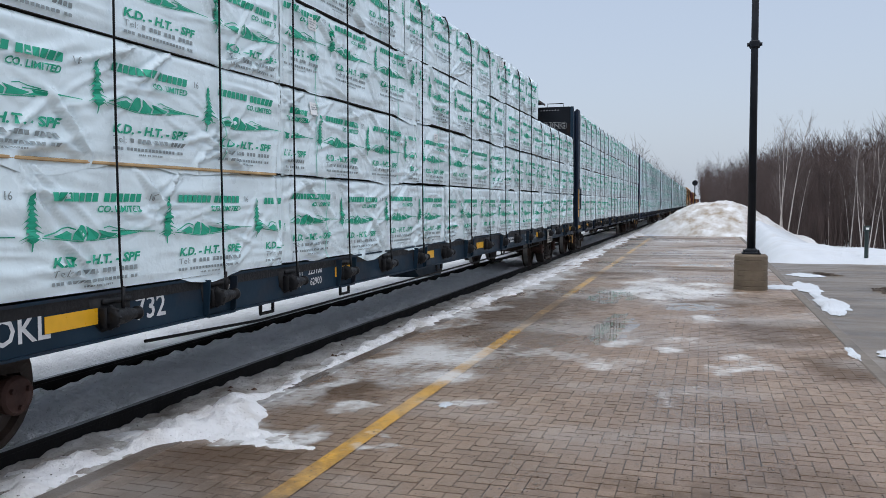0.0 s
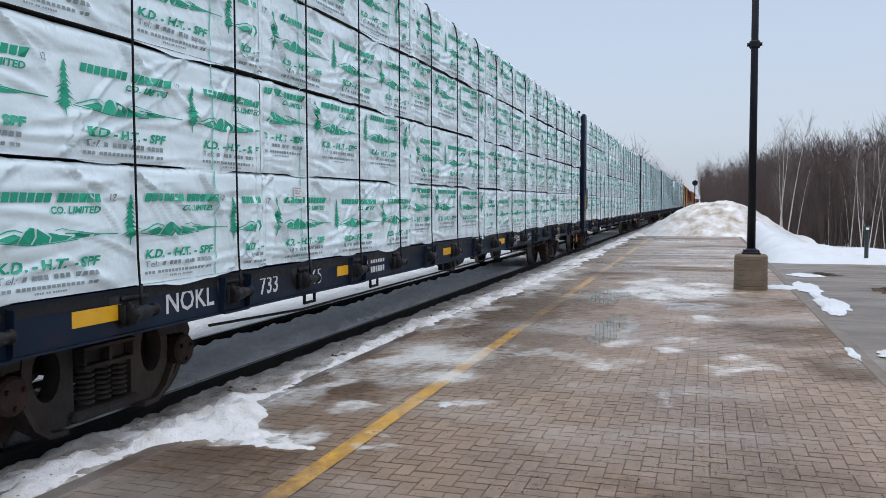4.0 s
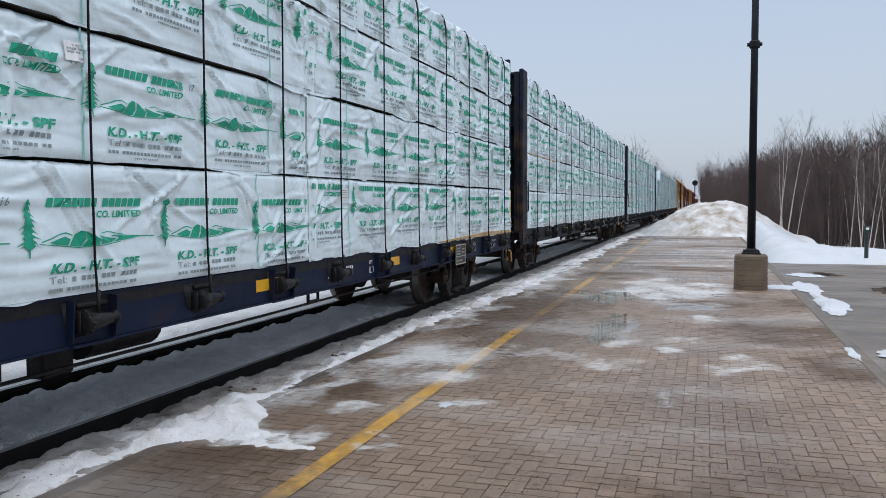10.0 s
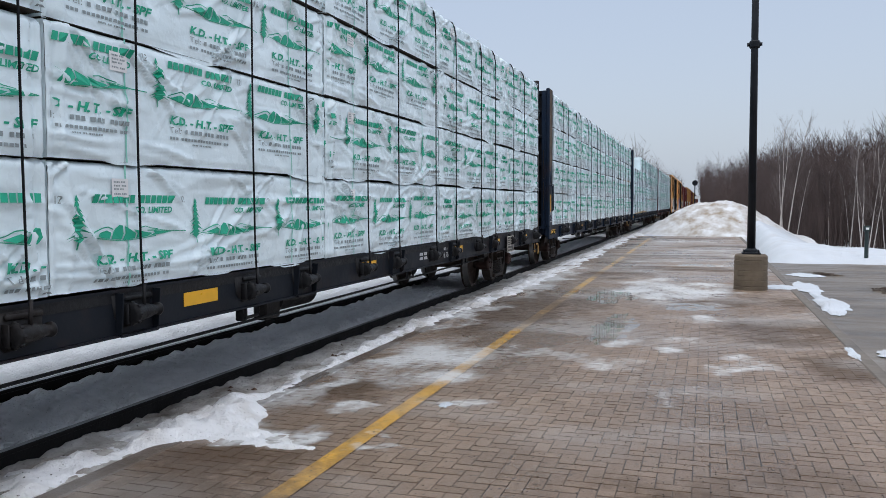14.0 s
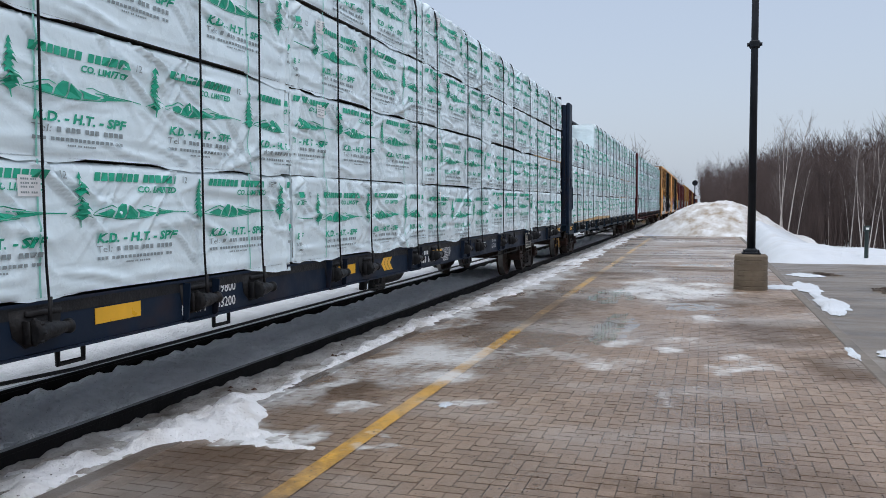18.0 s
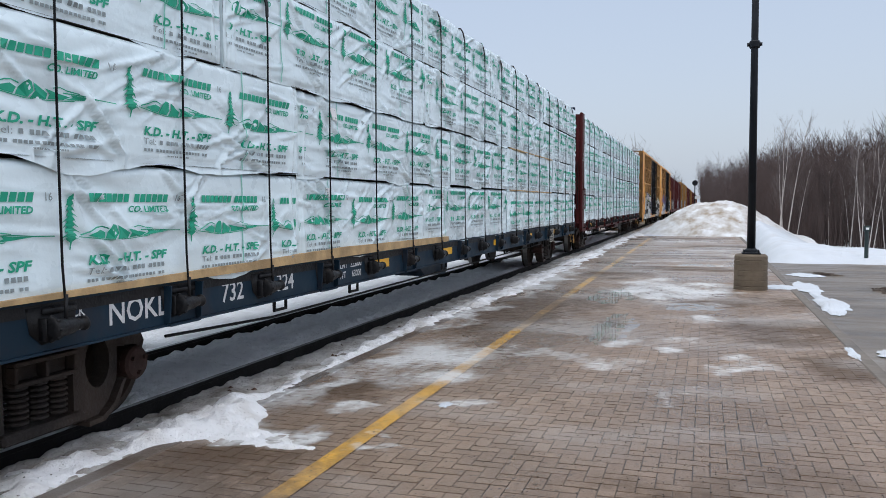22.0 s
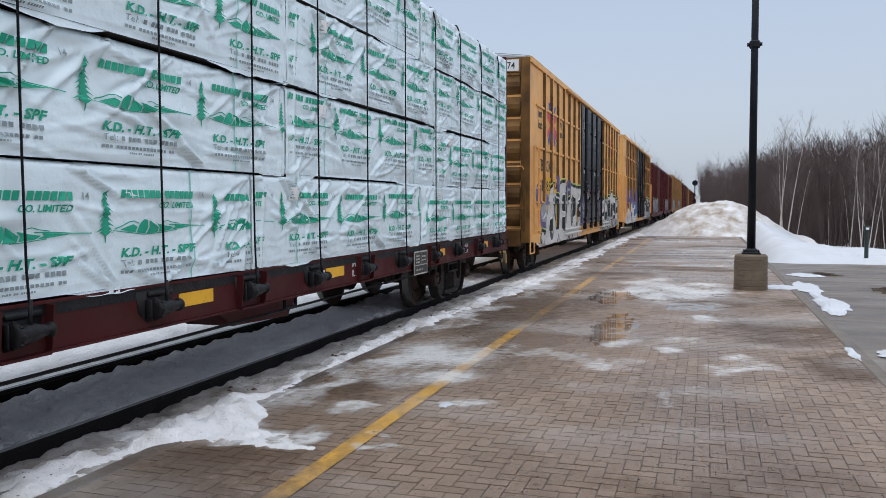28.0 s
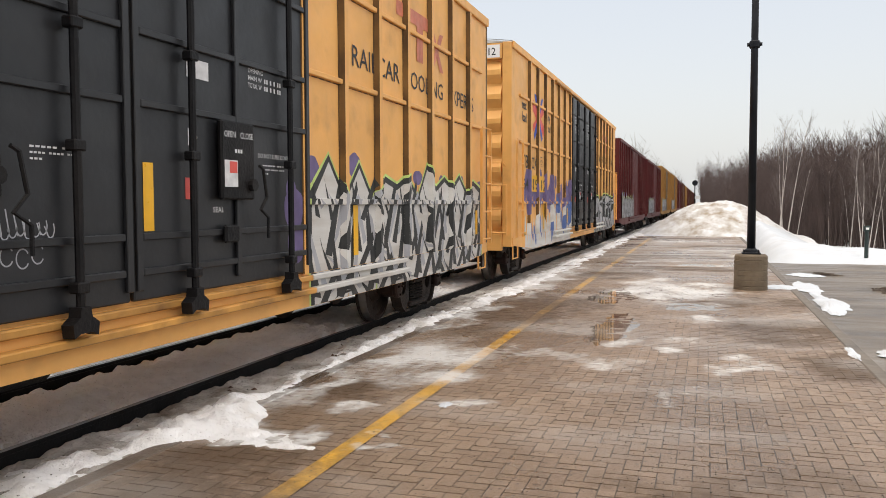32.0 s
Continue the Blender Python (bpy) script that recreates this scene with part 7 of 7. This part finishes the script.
rng = random.Random(8)
for x, y, k, kind, turn in ((3.75, 48.0, 0.93, 0, 190), (3.95, 48.3, 1.0, 2, 130), (4.1, 48.0, 1.05, 3, 15), (4.15, 48.5, 0.88, 1, 200), (4.6, 48, 0.7, 3, 10),
                            (6.9, 42, 0.66, 2, 60), (7.0, 42.4, 0.70, 1, 190), (7.15, 42.0, 0.72, 3, 20), (7.3, 41.8, 0.6, 3, 10), (7.9, 42.0, 0.62, 0, 20)):
    bare_tree(x, y, ground_height(x, y), k, kind, True, turn)
for i in range(22):
    x = rng.uniform(5.6, 13.5)
    y = 47.5 - 0.75 * (x - 5.0) + rng.uniform(-2.5, 1.5)
    bare_tree(x, y, ground_height(x, y), rng.uniform(0.50, 0.84), rng.randrange(5), True, rng.uniform(0, 360))
for i in range(44):
    t = 0.12 + 0.85 * i / 44
    x, y = along_edge(t)
    x += rng.uniform(1.5, 6)
    y += rng.uniform(1, 8)
    bare_tree(x, y, ground_height(x, y), rng.uniform(0.72, 0.98), rng.randrange(5), rng.random() < 0.15, rng.uniform(0, 360))


def thicket(name, label, count, seed, place, hmin, hmax, material, twigs=11):
    """Dense leafless brush: stems with side twigs, one joined mesh."""
    rng = random.Random(seed)
    g = Geo()
    for i in range(count):
        x, y, hs = place(rng)
        h = rng.uniform(hmin, hmax) * hs * (1 + 0.25 * noise.noise((x * 0.35, y * 0.35, 4.0)))
        p = Vector((x, y, ground_height(x, y) - 0.2))
        d = Vector((rng.uniform(-0.16, 0.16), rng.uniform(-0.12, 0.12), 1))
        q = p + d * h * 0.55
        e = q + (d + Vector((rng.uniform(-0.25, 0.25), rng.uniform(-.2, .2), 0))) * h * 0.45
        w = 0.008 + 0.003 * h
        g.rod(p, q, w, w * 0.6, 3, 0, False)
        g.rod(q, e, w * 0.6, w * 0.15, 3, 0, False)
        for k in range(twigs):
            s = rng.uniform(0.2, 0.97)
            a = p.lerp(q, s / 0.55) if s < 0.55 else q.lerp(e, (s - 0.55) / 0.45)
            c = a + Vector((rng.uniform(-1, 1), rng.uniform(-1, 1), rng.uniform(0.3, 1.6))) * h * rng.uniform(0.06, 0.14)
            g.rod(a, c, w * 0.45, w * 0.15, 3, 0, False)
    return solid(name, g, material, label, "woods", kind="stuff")


def place_edge(rng):
    x, y = along_edge(0.85 * rng.random())
    k = rng.random() ** 1.4
    return x + 0.4 + k * 9, y + k * 8 + rng.uniform(-0.5, 1.5), ((0.66 if y < 44 else 0.78) + 0.22 * min(1, k * 2)) * (1 + 0.0075 * max(0, y - 45))


def place_far(rng):
    y = rng.uniform(90, 300)
    return 3.2 - 4.4 * min(1.0, (y - 90) / 130) + rng.random() ** 1.5 * 16, y, 1.0 + 0.004 * (y - 90)


def place_left(rng):
    y = rng.uniform(100, 330)
    return -8.5 - rng.random() ** 1.4 * 9, y, 1.0 + 0.2 * rng.random()


thicket("brushwood", "dense leafless reddish-brown brushwood behind the snow", 7200, 2, place_edge, 3.4, 6.6, M_TWIG)
thicket("far_woods", "leafless woods along the far line", 2200, 3, place_far, 4.0, 7.5, M_TWIG)
thicket("far_woods", "dark leafless woods beyond the train", 2200, 6, place_left, 5.5, 8.5, M_BARK)
for i, (x, y, k) in enumerate(((-9.4, 97, 1.35), (-10.0, 99, 1.2), (-10.3, 108, 1.2), (-9.0, 140, 1.35), (-9.5, 155, 1.3))):
    bare_tree(x, y, 0.0, k, i % 5, False, 70.0 * i)


# ---------------------------------------------------------------- platform
def paving_material(name, base, wear=None):
    """Brown clay pavers, wet in places, with slush left in the joints and thin ice patches."""
    m = bpy.data.materials.new(name)
    m.use_nodes = True
    n, l = m.node_tree.nodes, m.node_tree.links
    b = n["Principled BSDF"]
    geo = n.new("ShaderNodeNewGeometry")
    info = n.new("ShaderNodeObjectInfo")

    def nz(s, detail=4.0, stretch=None):
        t = n.new("ShaderNodeTexNoise")
        t.inputs["Scale"].default_value, t.inputs["Detail"].default_value = s, detail
        src = geo.outputs["Position"]
        if stretch:
            mp = n.new("ShaderNodeMapping")
            mp.inputs["Scale"].default_value = stretch
            l.new(src, mp.inputs[0])
            src = mp.outputs[0]
        l.new(src, t.inputs["Vector"])
        return t.outputs["Fac"]

    def remap(v, lo, hi, a=0.0, c=1.0):
        r = n.new("ShaderNodeMapRange")
        for i, val in enumerate((lo, hi, a, c)):
            r.inputs[i + 1].default_value = val
        l.new(v, r.inputs[0])
        return r.outputs[0]

    def op(kind, a, c):
        x = n.new("ShaderNodeMath")
        x.operation, x.use_clamp = kind, True
        for s, v in ((x.inputs[0], a), (x.inputs[1], c)):
            if isinstance(v, float):
                s.default_value = v
            else:
                l.new(v, s)
        return x.outputs[0]

    def mix(fac, a, c):
        x = n.new("ShaderNodeMix")
        x.data_type = "RGBA"
        l.new(fac, x.inputs[0])
        for sock, val in ((x.inputs[6], a), (x.inputs[7], c)):
            if isinstance(val, tuple):
                sock.default_value = (*val, 1)
            else:
                l.new(val, sock)
        return x.outputs[2]

    wet = remap(nz(0.55, 4.0, (1.0, 0.45, 1.0)), 0.42, 0.58)
    grain = remap(nz(90.0, 3.0), 0.3, 0.7)
    brick = op("ADD", remap(geo.outputs["Random Per Island"], 0, 1, 0.0, 0.6), remap(info.outputs["Random"], 0, 1, 0.0, 0.4))
    if wear:
        col = mix(remap(nz(7.0, 8.0, (1.0, 0.6, 1.0)), 0.47, 0.72), base, wear)
        col = mix(remap(nz(0.35, 3.0), 0.42, 0.60, 0.0, 0.7), col, wear)
    else:
        dark, light = (base[0] * 0.66, base[1] * 0.62, base[2] * 0.60), (base[0] * 1.24, base[1] * 1.30, base[2] * 1.38)
        col = mix(brick, dark, light)
    col = mix(op("MULTIPLY", grain, 0.3), col, tuple(c * 0.45 for c in base))
    speck = remap(nz(170.0, 2.0), 0.52, 0.62)
    col = mix(op("MULTIPLY", speck, 0.42), col, tuple(c * 0.30 for c in base))
    bright = remap(nz(150.0, 2.0, (1.0, 1.1, 1.0)), 0.60, 0.68)
    col = mix(op("MULTIPLY", bright, 0.45), col, tuple(min(0.6, c * 2.2) for c in base))
    blotch = remap(nz(5.0, 6.0), 0.40, 0.66)
    col = mix(op("MULTIPLY", blotch, 0.35), col, tuple(c * 0.50 for c in base))
    col = mix(op("MULTIPLY", wet, 0.40), col, (base[0] * 0.42, base[1] * 0.38, base[2] * 0.36))
    grit = remap(nz(27.0, 2.0), 0.655, 0.68)
    col = mix(op("MULTIPLY", grit, 0.75), col, (0.022, 0.018, 0.015))
    pale = remap(nz(41.0, 2.0), 0.68, 0.71)
    col = mix(op("MULTIPLY", pale, 0.5), col, (0.42, 0.36, 0.28))
    # thin slush left lying in shallow pools of the paving, their outlines warped
    warp = n.new("ShaderNodeTexNoise")
    warp.inputs["Scale"].default_value, warp.inputs["Detail"].default_value = 1.1, 5.0
    l.new(geo.outputs["Position"], warp.inputs["Vector"])
    off = n.new("ShaderNodeVectorMath")
    off.operation = "MULTIPLY_ADD"
    off.inputs[1].default_value, off.inputs[2].default_value = (1.5, 2.6, 0), (-0.75, -1.3, 0)
    l.new(warp.outputs["Color"], off.inputs[0])
    moved = n.new("ShaderNodeVectorMath")
    moved.operation = "ADD"
    l.new(geo.outputs["Position"], moved.inputs[0])
    l.new(off.outputs[0], moved.inputs[1])

    def pool(x, y, rx, ry, much=1.0):
        mp = n.new("ShaderNodeMapping")
        mp.vector_type = "POINT"
        mp.inputs["Location"].default_value = (-x / rx, -y / ry, 0)
        mp.inputs["Scale"].default_value = (1 / rx, 1 / ry, 0)
        l.new(moved.outputs[0], mp.inputs[0])
        ln = n.new("ShaderNodeVectorMath")
        ln.operation = "LENGTH"
        l.new(mp.outputs[0], ln.inputs[0])
        return remap(ln.outputs["Value"], 0.35, 1.25, much, 0.0)

    def most(spots):
        out = pool(*spots[0])
        for q in spots[1:]:
            out = op("MAXIMUM", out, pool(*q))
        return out

    ragged = op("ADD", remap(nz(1.4, 8.0, (1.0, 0.7, 1.0)), 0.25, 0.75, 0.0, 0.65), remap(nz(11.0, 5.0), 0.25, 0.75, 0.0, 0.35))
    # soaked brown silt
    soak = most(((-2.9, 4.0, 0.9, 1.6), (-3.0, 6.8, 0.55, 0.9), (-2.85, 12.6, 0.8, 3.0, 1.7), (1.05, 11.4, 0.95, 1.5, 1.4), (-1.9, 13.5, 0.5, 2.0), (0.3, 14.2, 0.9, 0.9), (-2.2, 19.5, 1.2, 1.5), (-0.4, 21.5, 2.4, 1.0), (1.1, 14.8, 0.6, 1.6), (-2.6, 3.6, 0.9, 1.2), (-1.2, 26.5, 3.0, 1.0), (0.5, 33.0, 2.6, 1.5), (-1.0, 40.0, 3.0, 1.5), (1.3, 9.0, 0.4, 1.2), (0.2, 4.6, 1.6, 0.8, 0.7)))
    silt = remap(op("MULTIPLY", soak, ragged), 0.14, 0.46, 0.0, 0.85)
    col = mix(silt, col, (0.088, 0.051, 0.026))
    lie = most(((-3.05, 5.0, 0.55, 0.36, 1.3), (-2.80, 5.92, 0.27, 0.24, 1.3), (-2.75, 8.35, 0.95, 1.7, 1.0), (-1.75, 8.6, 0.5, 0.8, 0.6), (-3.35, 7.0, 0.3, 2.6), (-3.3, 11.5, 0.4, 3.5), (-3.2, 18, 0.55, 6.0), (-0.6, 16.5, 1.3, 2.4, 1.5),
                (0.02, 12.15, 0.36, 0.62, 0.9), (-0.37, 10.3, 0.38, 0.75, 0.85), (-0.93, 10.2, 0.22, 0.62, 0.85), (-0.9, 8.5, 1.05, 0.8, 0.62), (0.37, 8.75, 0.50, 0.5, 0.8), (-0.35, 7.25, 0.35, 0.4, 0.5), (-2.0, 6.2, 0.35, 0.25, 0.7), (-2.1, 4.95, 0.24, 0.13, 0.95),
                (0.2, 14.0, 0.6, 0.7, 0.6), (-1.0, 24.0, 2.2, 0.8, 0.8), (0.0, 30.5, 2.2, 1.2, 0.8), (-0.9, 37.0, 2.5, 1.5, 0.8)))
    film = remap(op("MULTIPLY", lie, ragged), 0.23, 0.56, 0.0, 0.88)
    streaks = remap(nz(0.9, 7.0, (0.22, 1.7, 1.0)), 0.42, 0.66)
    # wet sheen, put into the base colour as pale streaks and patches
    painted_sheen = op("MAXIMUM", op("MULTIPLY", op("MULTIPLY", streaks, pool(-0.9, 31.0, 4.2, 15.0)), 0.5), remap(nz(0.7, 8.0, (0.45, 0.9, 1.0)), 0.52, 0.74, 0.0, 0.38))
    film = op("MAXIMUM", film, painted_sheen)
    col = mix(film, col, (0.66, 0.66, 0.65))
    l.new(col, b.inputs["Base Color"])
    rough = op("ADD", remap(wet, 0, 1, 0.46, 0.20), op("ADD", op("MULTIPLY", film, 0.25), op("MULTIPLY", silt, 0.3)))
    l.new(rough, b.inputs["Roughness"])
    bp = n.new("ShaderNodeBump")
    bp.inputs["Strength"].default_value, bp.inputs["Distance"].default_value = 0.9, 0.008
    l.new(nz(95.0, 4.0), bp.inputs["Height"])
    l.new(bp.outputs[0], b.inputs["Normal"])
    return m


M_PAVER = paving_material("wet_brown_pavers", (0.298, 0.202, 0.135))
M_JOINT = paving_material("wet_joint_sand", (0.062, 0.044, 0.030))
M_EDGING = paving_material("soaked_edging", (0.17, 0.122, 0.085))
M_ASPHALT = mat("wet_asphalt", (0.115, 0.090, 0.066), 0.40, vary=0.4, scale=0.9, dirt=(0.24, 0.205, 0.165), dirt_amount=0.42, dirt_scale=0.6, bump=0.35, bump_scale=60, rough_vary=0.14, stretch=(0.5, 1.4, 1.0))
M_KERB = mat("wet_concrete_kerb", (0.15, 0.122, 0.095), 0.6, vary=0.2, scale=3, dirt=(0.10, 0.09, 0.08), dirt_amount=0.4, bump=0.3)
M_LINEWORN = paving_material("faded_yellow_line", (0.74, 0.41, 0.085), (0.34, 0.215, 0.10))
M_LINE = paving_material("worn_yellow_line", (0.86, 0.45, 0.05), (0.30, 0.17, 0.06))

platform = solid("platform", Geo().box(EDGE_X + 0.15, KERB_X - 0.13, -8, END_Y, -0.5, -0.0035), M_JOINT, "station platform paved in wet brown clay brick", "platform", kind="structure")
solid("platform_edge", Geo().box(EDGE_X, EDGE_X + 0.145, -8, END_Y, -0.5, 0.002, 0.01), M_EDGING, "worn concrete edging of the platform beside the track", "edging", kind="structure")
solid("kerb", Geo().box(KERB_X - 0.125, KERB_X + 0.02, -8, END_Y, -0.5, 0.004, 0.012), M_KERB, "wet concrete kerb along the platform", "kerb", kind="structure")
solid("road", sheet(0, 0, 0, 0, [KERB_X + 0.025 + 0.8 * i for i in range(26)], stretch_steps(-8, 28.0, 0.6, 1.01), lambda x, y: -0.13 + 0.015 * fbm(x, y, 0.3, 2.0) - 0.14 * max(0, (y - 26.6))),
      M_ASPHALT, "wet asphalt lot beside the platform with standing meltwater", "road", kind="structure", smooth=True)
line = Geo()
yy = -4.0
while yy < END_Y - 2:
    xa, xb = -2.300 - 0.0055 * (yy - 4), -2.300 - 0.0055 * (yy - 3.8)
    line.add([(xa - 0.07, yy, 0.004), (xa + 0.07, yy, 0.004), (xb + 0.07, yy + 0.2, 0.004), (xb - 0.07, yy + 0.2, 0.004)], [(0, 1, 2, 3)], 1 if yy > 12.5 else 0)
    yy += 0.2
solid("platform_line", line, [M_LINE, M_LINEWORN], "worn yellow safety line painted on the paving", "line", kind="structure")


def pavers():
    """Herringbone at right angles, 100 by 200 mm clay bricks."""
    rng = random.Random(5)
    a = 0.1035
    x_lo, x_hi = EDGE_X + 0.15, KERB_X - 0.13
    near, rest = [], Geo()

    def paver(g, x0, x1, y0, y1):
        x0, x1 = max(x0, x_lo), min(x1, x_hi)
        if x1 - x0 < 0.03:
            return
        b = 0.0022
        z = rng.uniform(-0.0015, 0.0015)
        tl = [rng.uniform(-0.0012, 0.0012) for _ in range(4)]
        vs = [(x0, y0, -0.008), (x1, y0, -0.008), (x1, y1, -0.008), (x0, y1, -0.008), (x0 + b, y0 + b, z + tl[0]), (x1 - b, y0 + b, z + tl[1]), (x1 - b, y1 - b, z + tl[2]), (x0 + b, y1 - b, z + tl[3])]
        g.add(vs, [(4, 5, 6, 7), (0, 1, 5, 4), (1, 2, 6, 5), (2, 3, 7, 6), (3, 0, 4, 7)])
    ni, nj = int(5.2 / a) + 4, int(49 / a)
    for j in range(nj):
        for i in range(-2, ni):
            k = (i - j) % 4
            x, y = x_lo + i * a, -5.0 + j * a
            # the rows have crept apart along the platform, so the cross joints are wider
            gap, wide = 0.0020, 0.0052
            if k == 0:
                q = (x + gap, x + 2 * a - gap, y + wide, y + a - wide)
            elif k == 2:
                q = (x + gap, x + a - gap, y + wide - a, y + a - wide)
            else:
                continue
            if y > END_Y - 0.3:
                continue
            if -0.9 < x < 0.95 and 4.2 < y < 7.4 and len(near) < 300:
                g = Geo()
                cx, cy = (q[0] + q[1]) / 2, (q[2] + q[3]) / 2
                paver(g, *q)
                near.append(g)
            else:
                paver(rest, *q)
    ob = new("pavers", rest.mesh("pavers", M_PAVER))
    ob.parent = platform
    tagged(ob, "wet brown clay pavers laid in herringbone", kind="stuff")
    for g in near:
        part("paver", g, M_PAVER, platform)



pavers()


def scatter(name, label, count, seed, place, r0, r1, material):
    """Small loose stones or bits, one joined mesh."""
    rng = random.Random(seed)
    g = Geo()
    for i in range(count):
        x, y, z = place(rng)
        r = rng.uniform(r0, r1)
        a = rng.uniform(0, 6.28)
        ring = [(x + r * rng.uniform(0.6, 1.2) * math.cos(a + k * 1.2566), y + r * rng.uniform(0.6, 1.2) * math.sin(a + k * 1.2566)) for k in range(5)]
        vs = [(p, q, z) for p, q in ring] + [(x, y, z + r * rng.uniform(0.5, 1.0))]
        g.add(vs, [(k, (k + 1) % 5, 5) for k in range(5)])
    return solid(name, g, material, label, "grit", kind="stuff")


scatter("grit", "dark grit scattered over the wet paving", 4200, 3, lambda q: (q.triangular(-3.0, 1.6, 0.2), 3.4 + 14 * q.random() ** 1.6, 0.0015), 0.0025, 0.007, M_GRIT)
scatter("grit", "pale sand grains scattered over the wet paving", 1200, 4, lambda q: (q.uniform(-3.2, 1.55), 3.4 + 8 * q.random() ** 1.6, 0.0015), 0.0025, 0.005, M_CONC)
scatter("grit", "dark cinders lying on the trackside ice", 420, 5, lambda q: (lambda x, y: (x, y, max(ice_height(x, y), ridge_height(x, y)) - 0.002))(q.triangular(-4.3, -3.3, -3.95), 3.0 + 26 * q.random() ** 1.5), 0.003, 0.010, M_GRIT)
scatter("leaf_litter", "rotten brown leaves frozen into the trackside ice", 22, 6, lambda q: (lambda x, y: (x, y, max(ice_height(x, y), ridge_height(x, y)) - 0.002))(q.gauss(-3.98, 0.10), 6.2 + 9 * q.random() ** 2), 0.015, 0.035, M_LITTER)


# ---------------------------------------------------------------- motion of the train
def motions():
    times = [float(t) for t in range(33)]
    for car, u in CARS:
        walk(car, [(t, pose(TRACK_X, u - run(t), 0)) for t in times])
    ticks = [round(0.1 * i, 1) for i in range(321)]
    turns = [math.degrees(run(t) / WHEEL_R) for t in ticks]
    for w, y in ROLLING:
        walk(w, [(t, pose(0, y, WHEEL_R, a, 0, 0)) for t, a in zip(ticks, turns)])


motions()
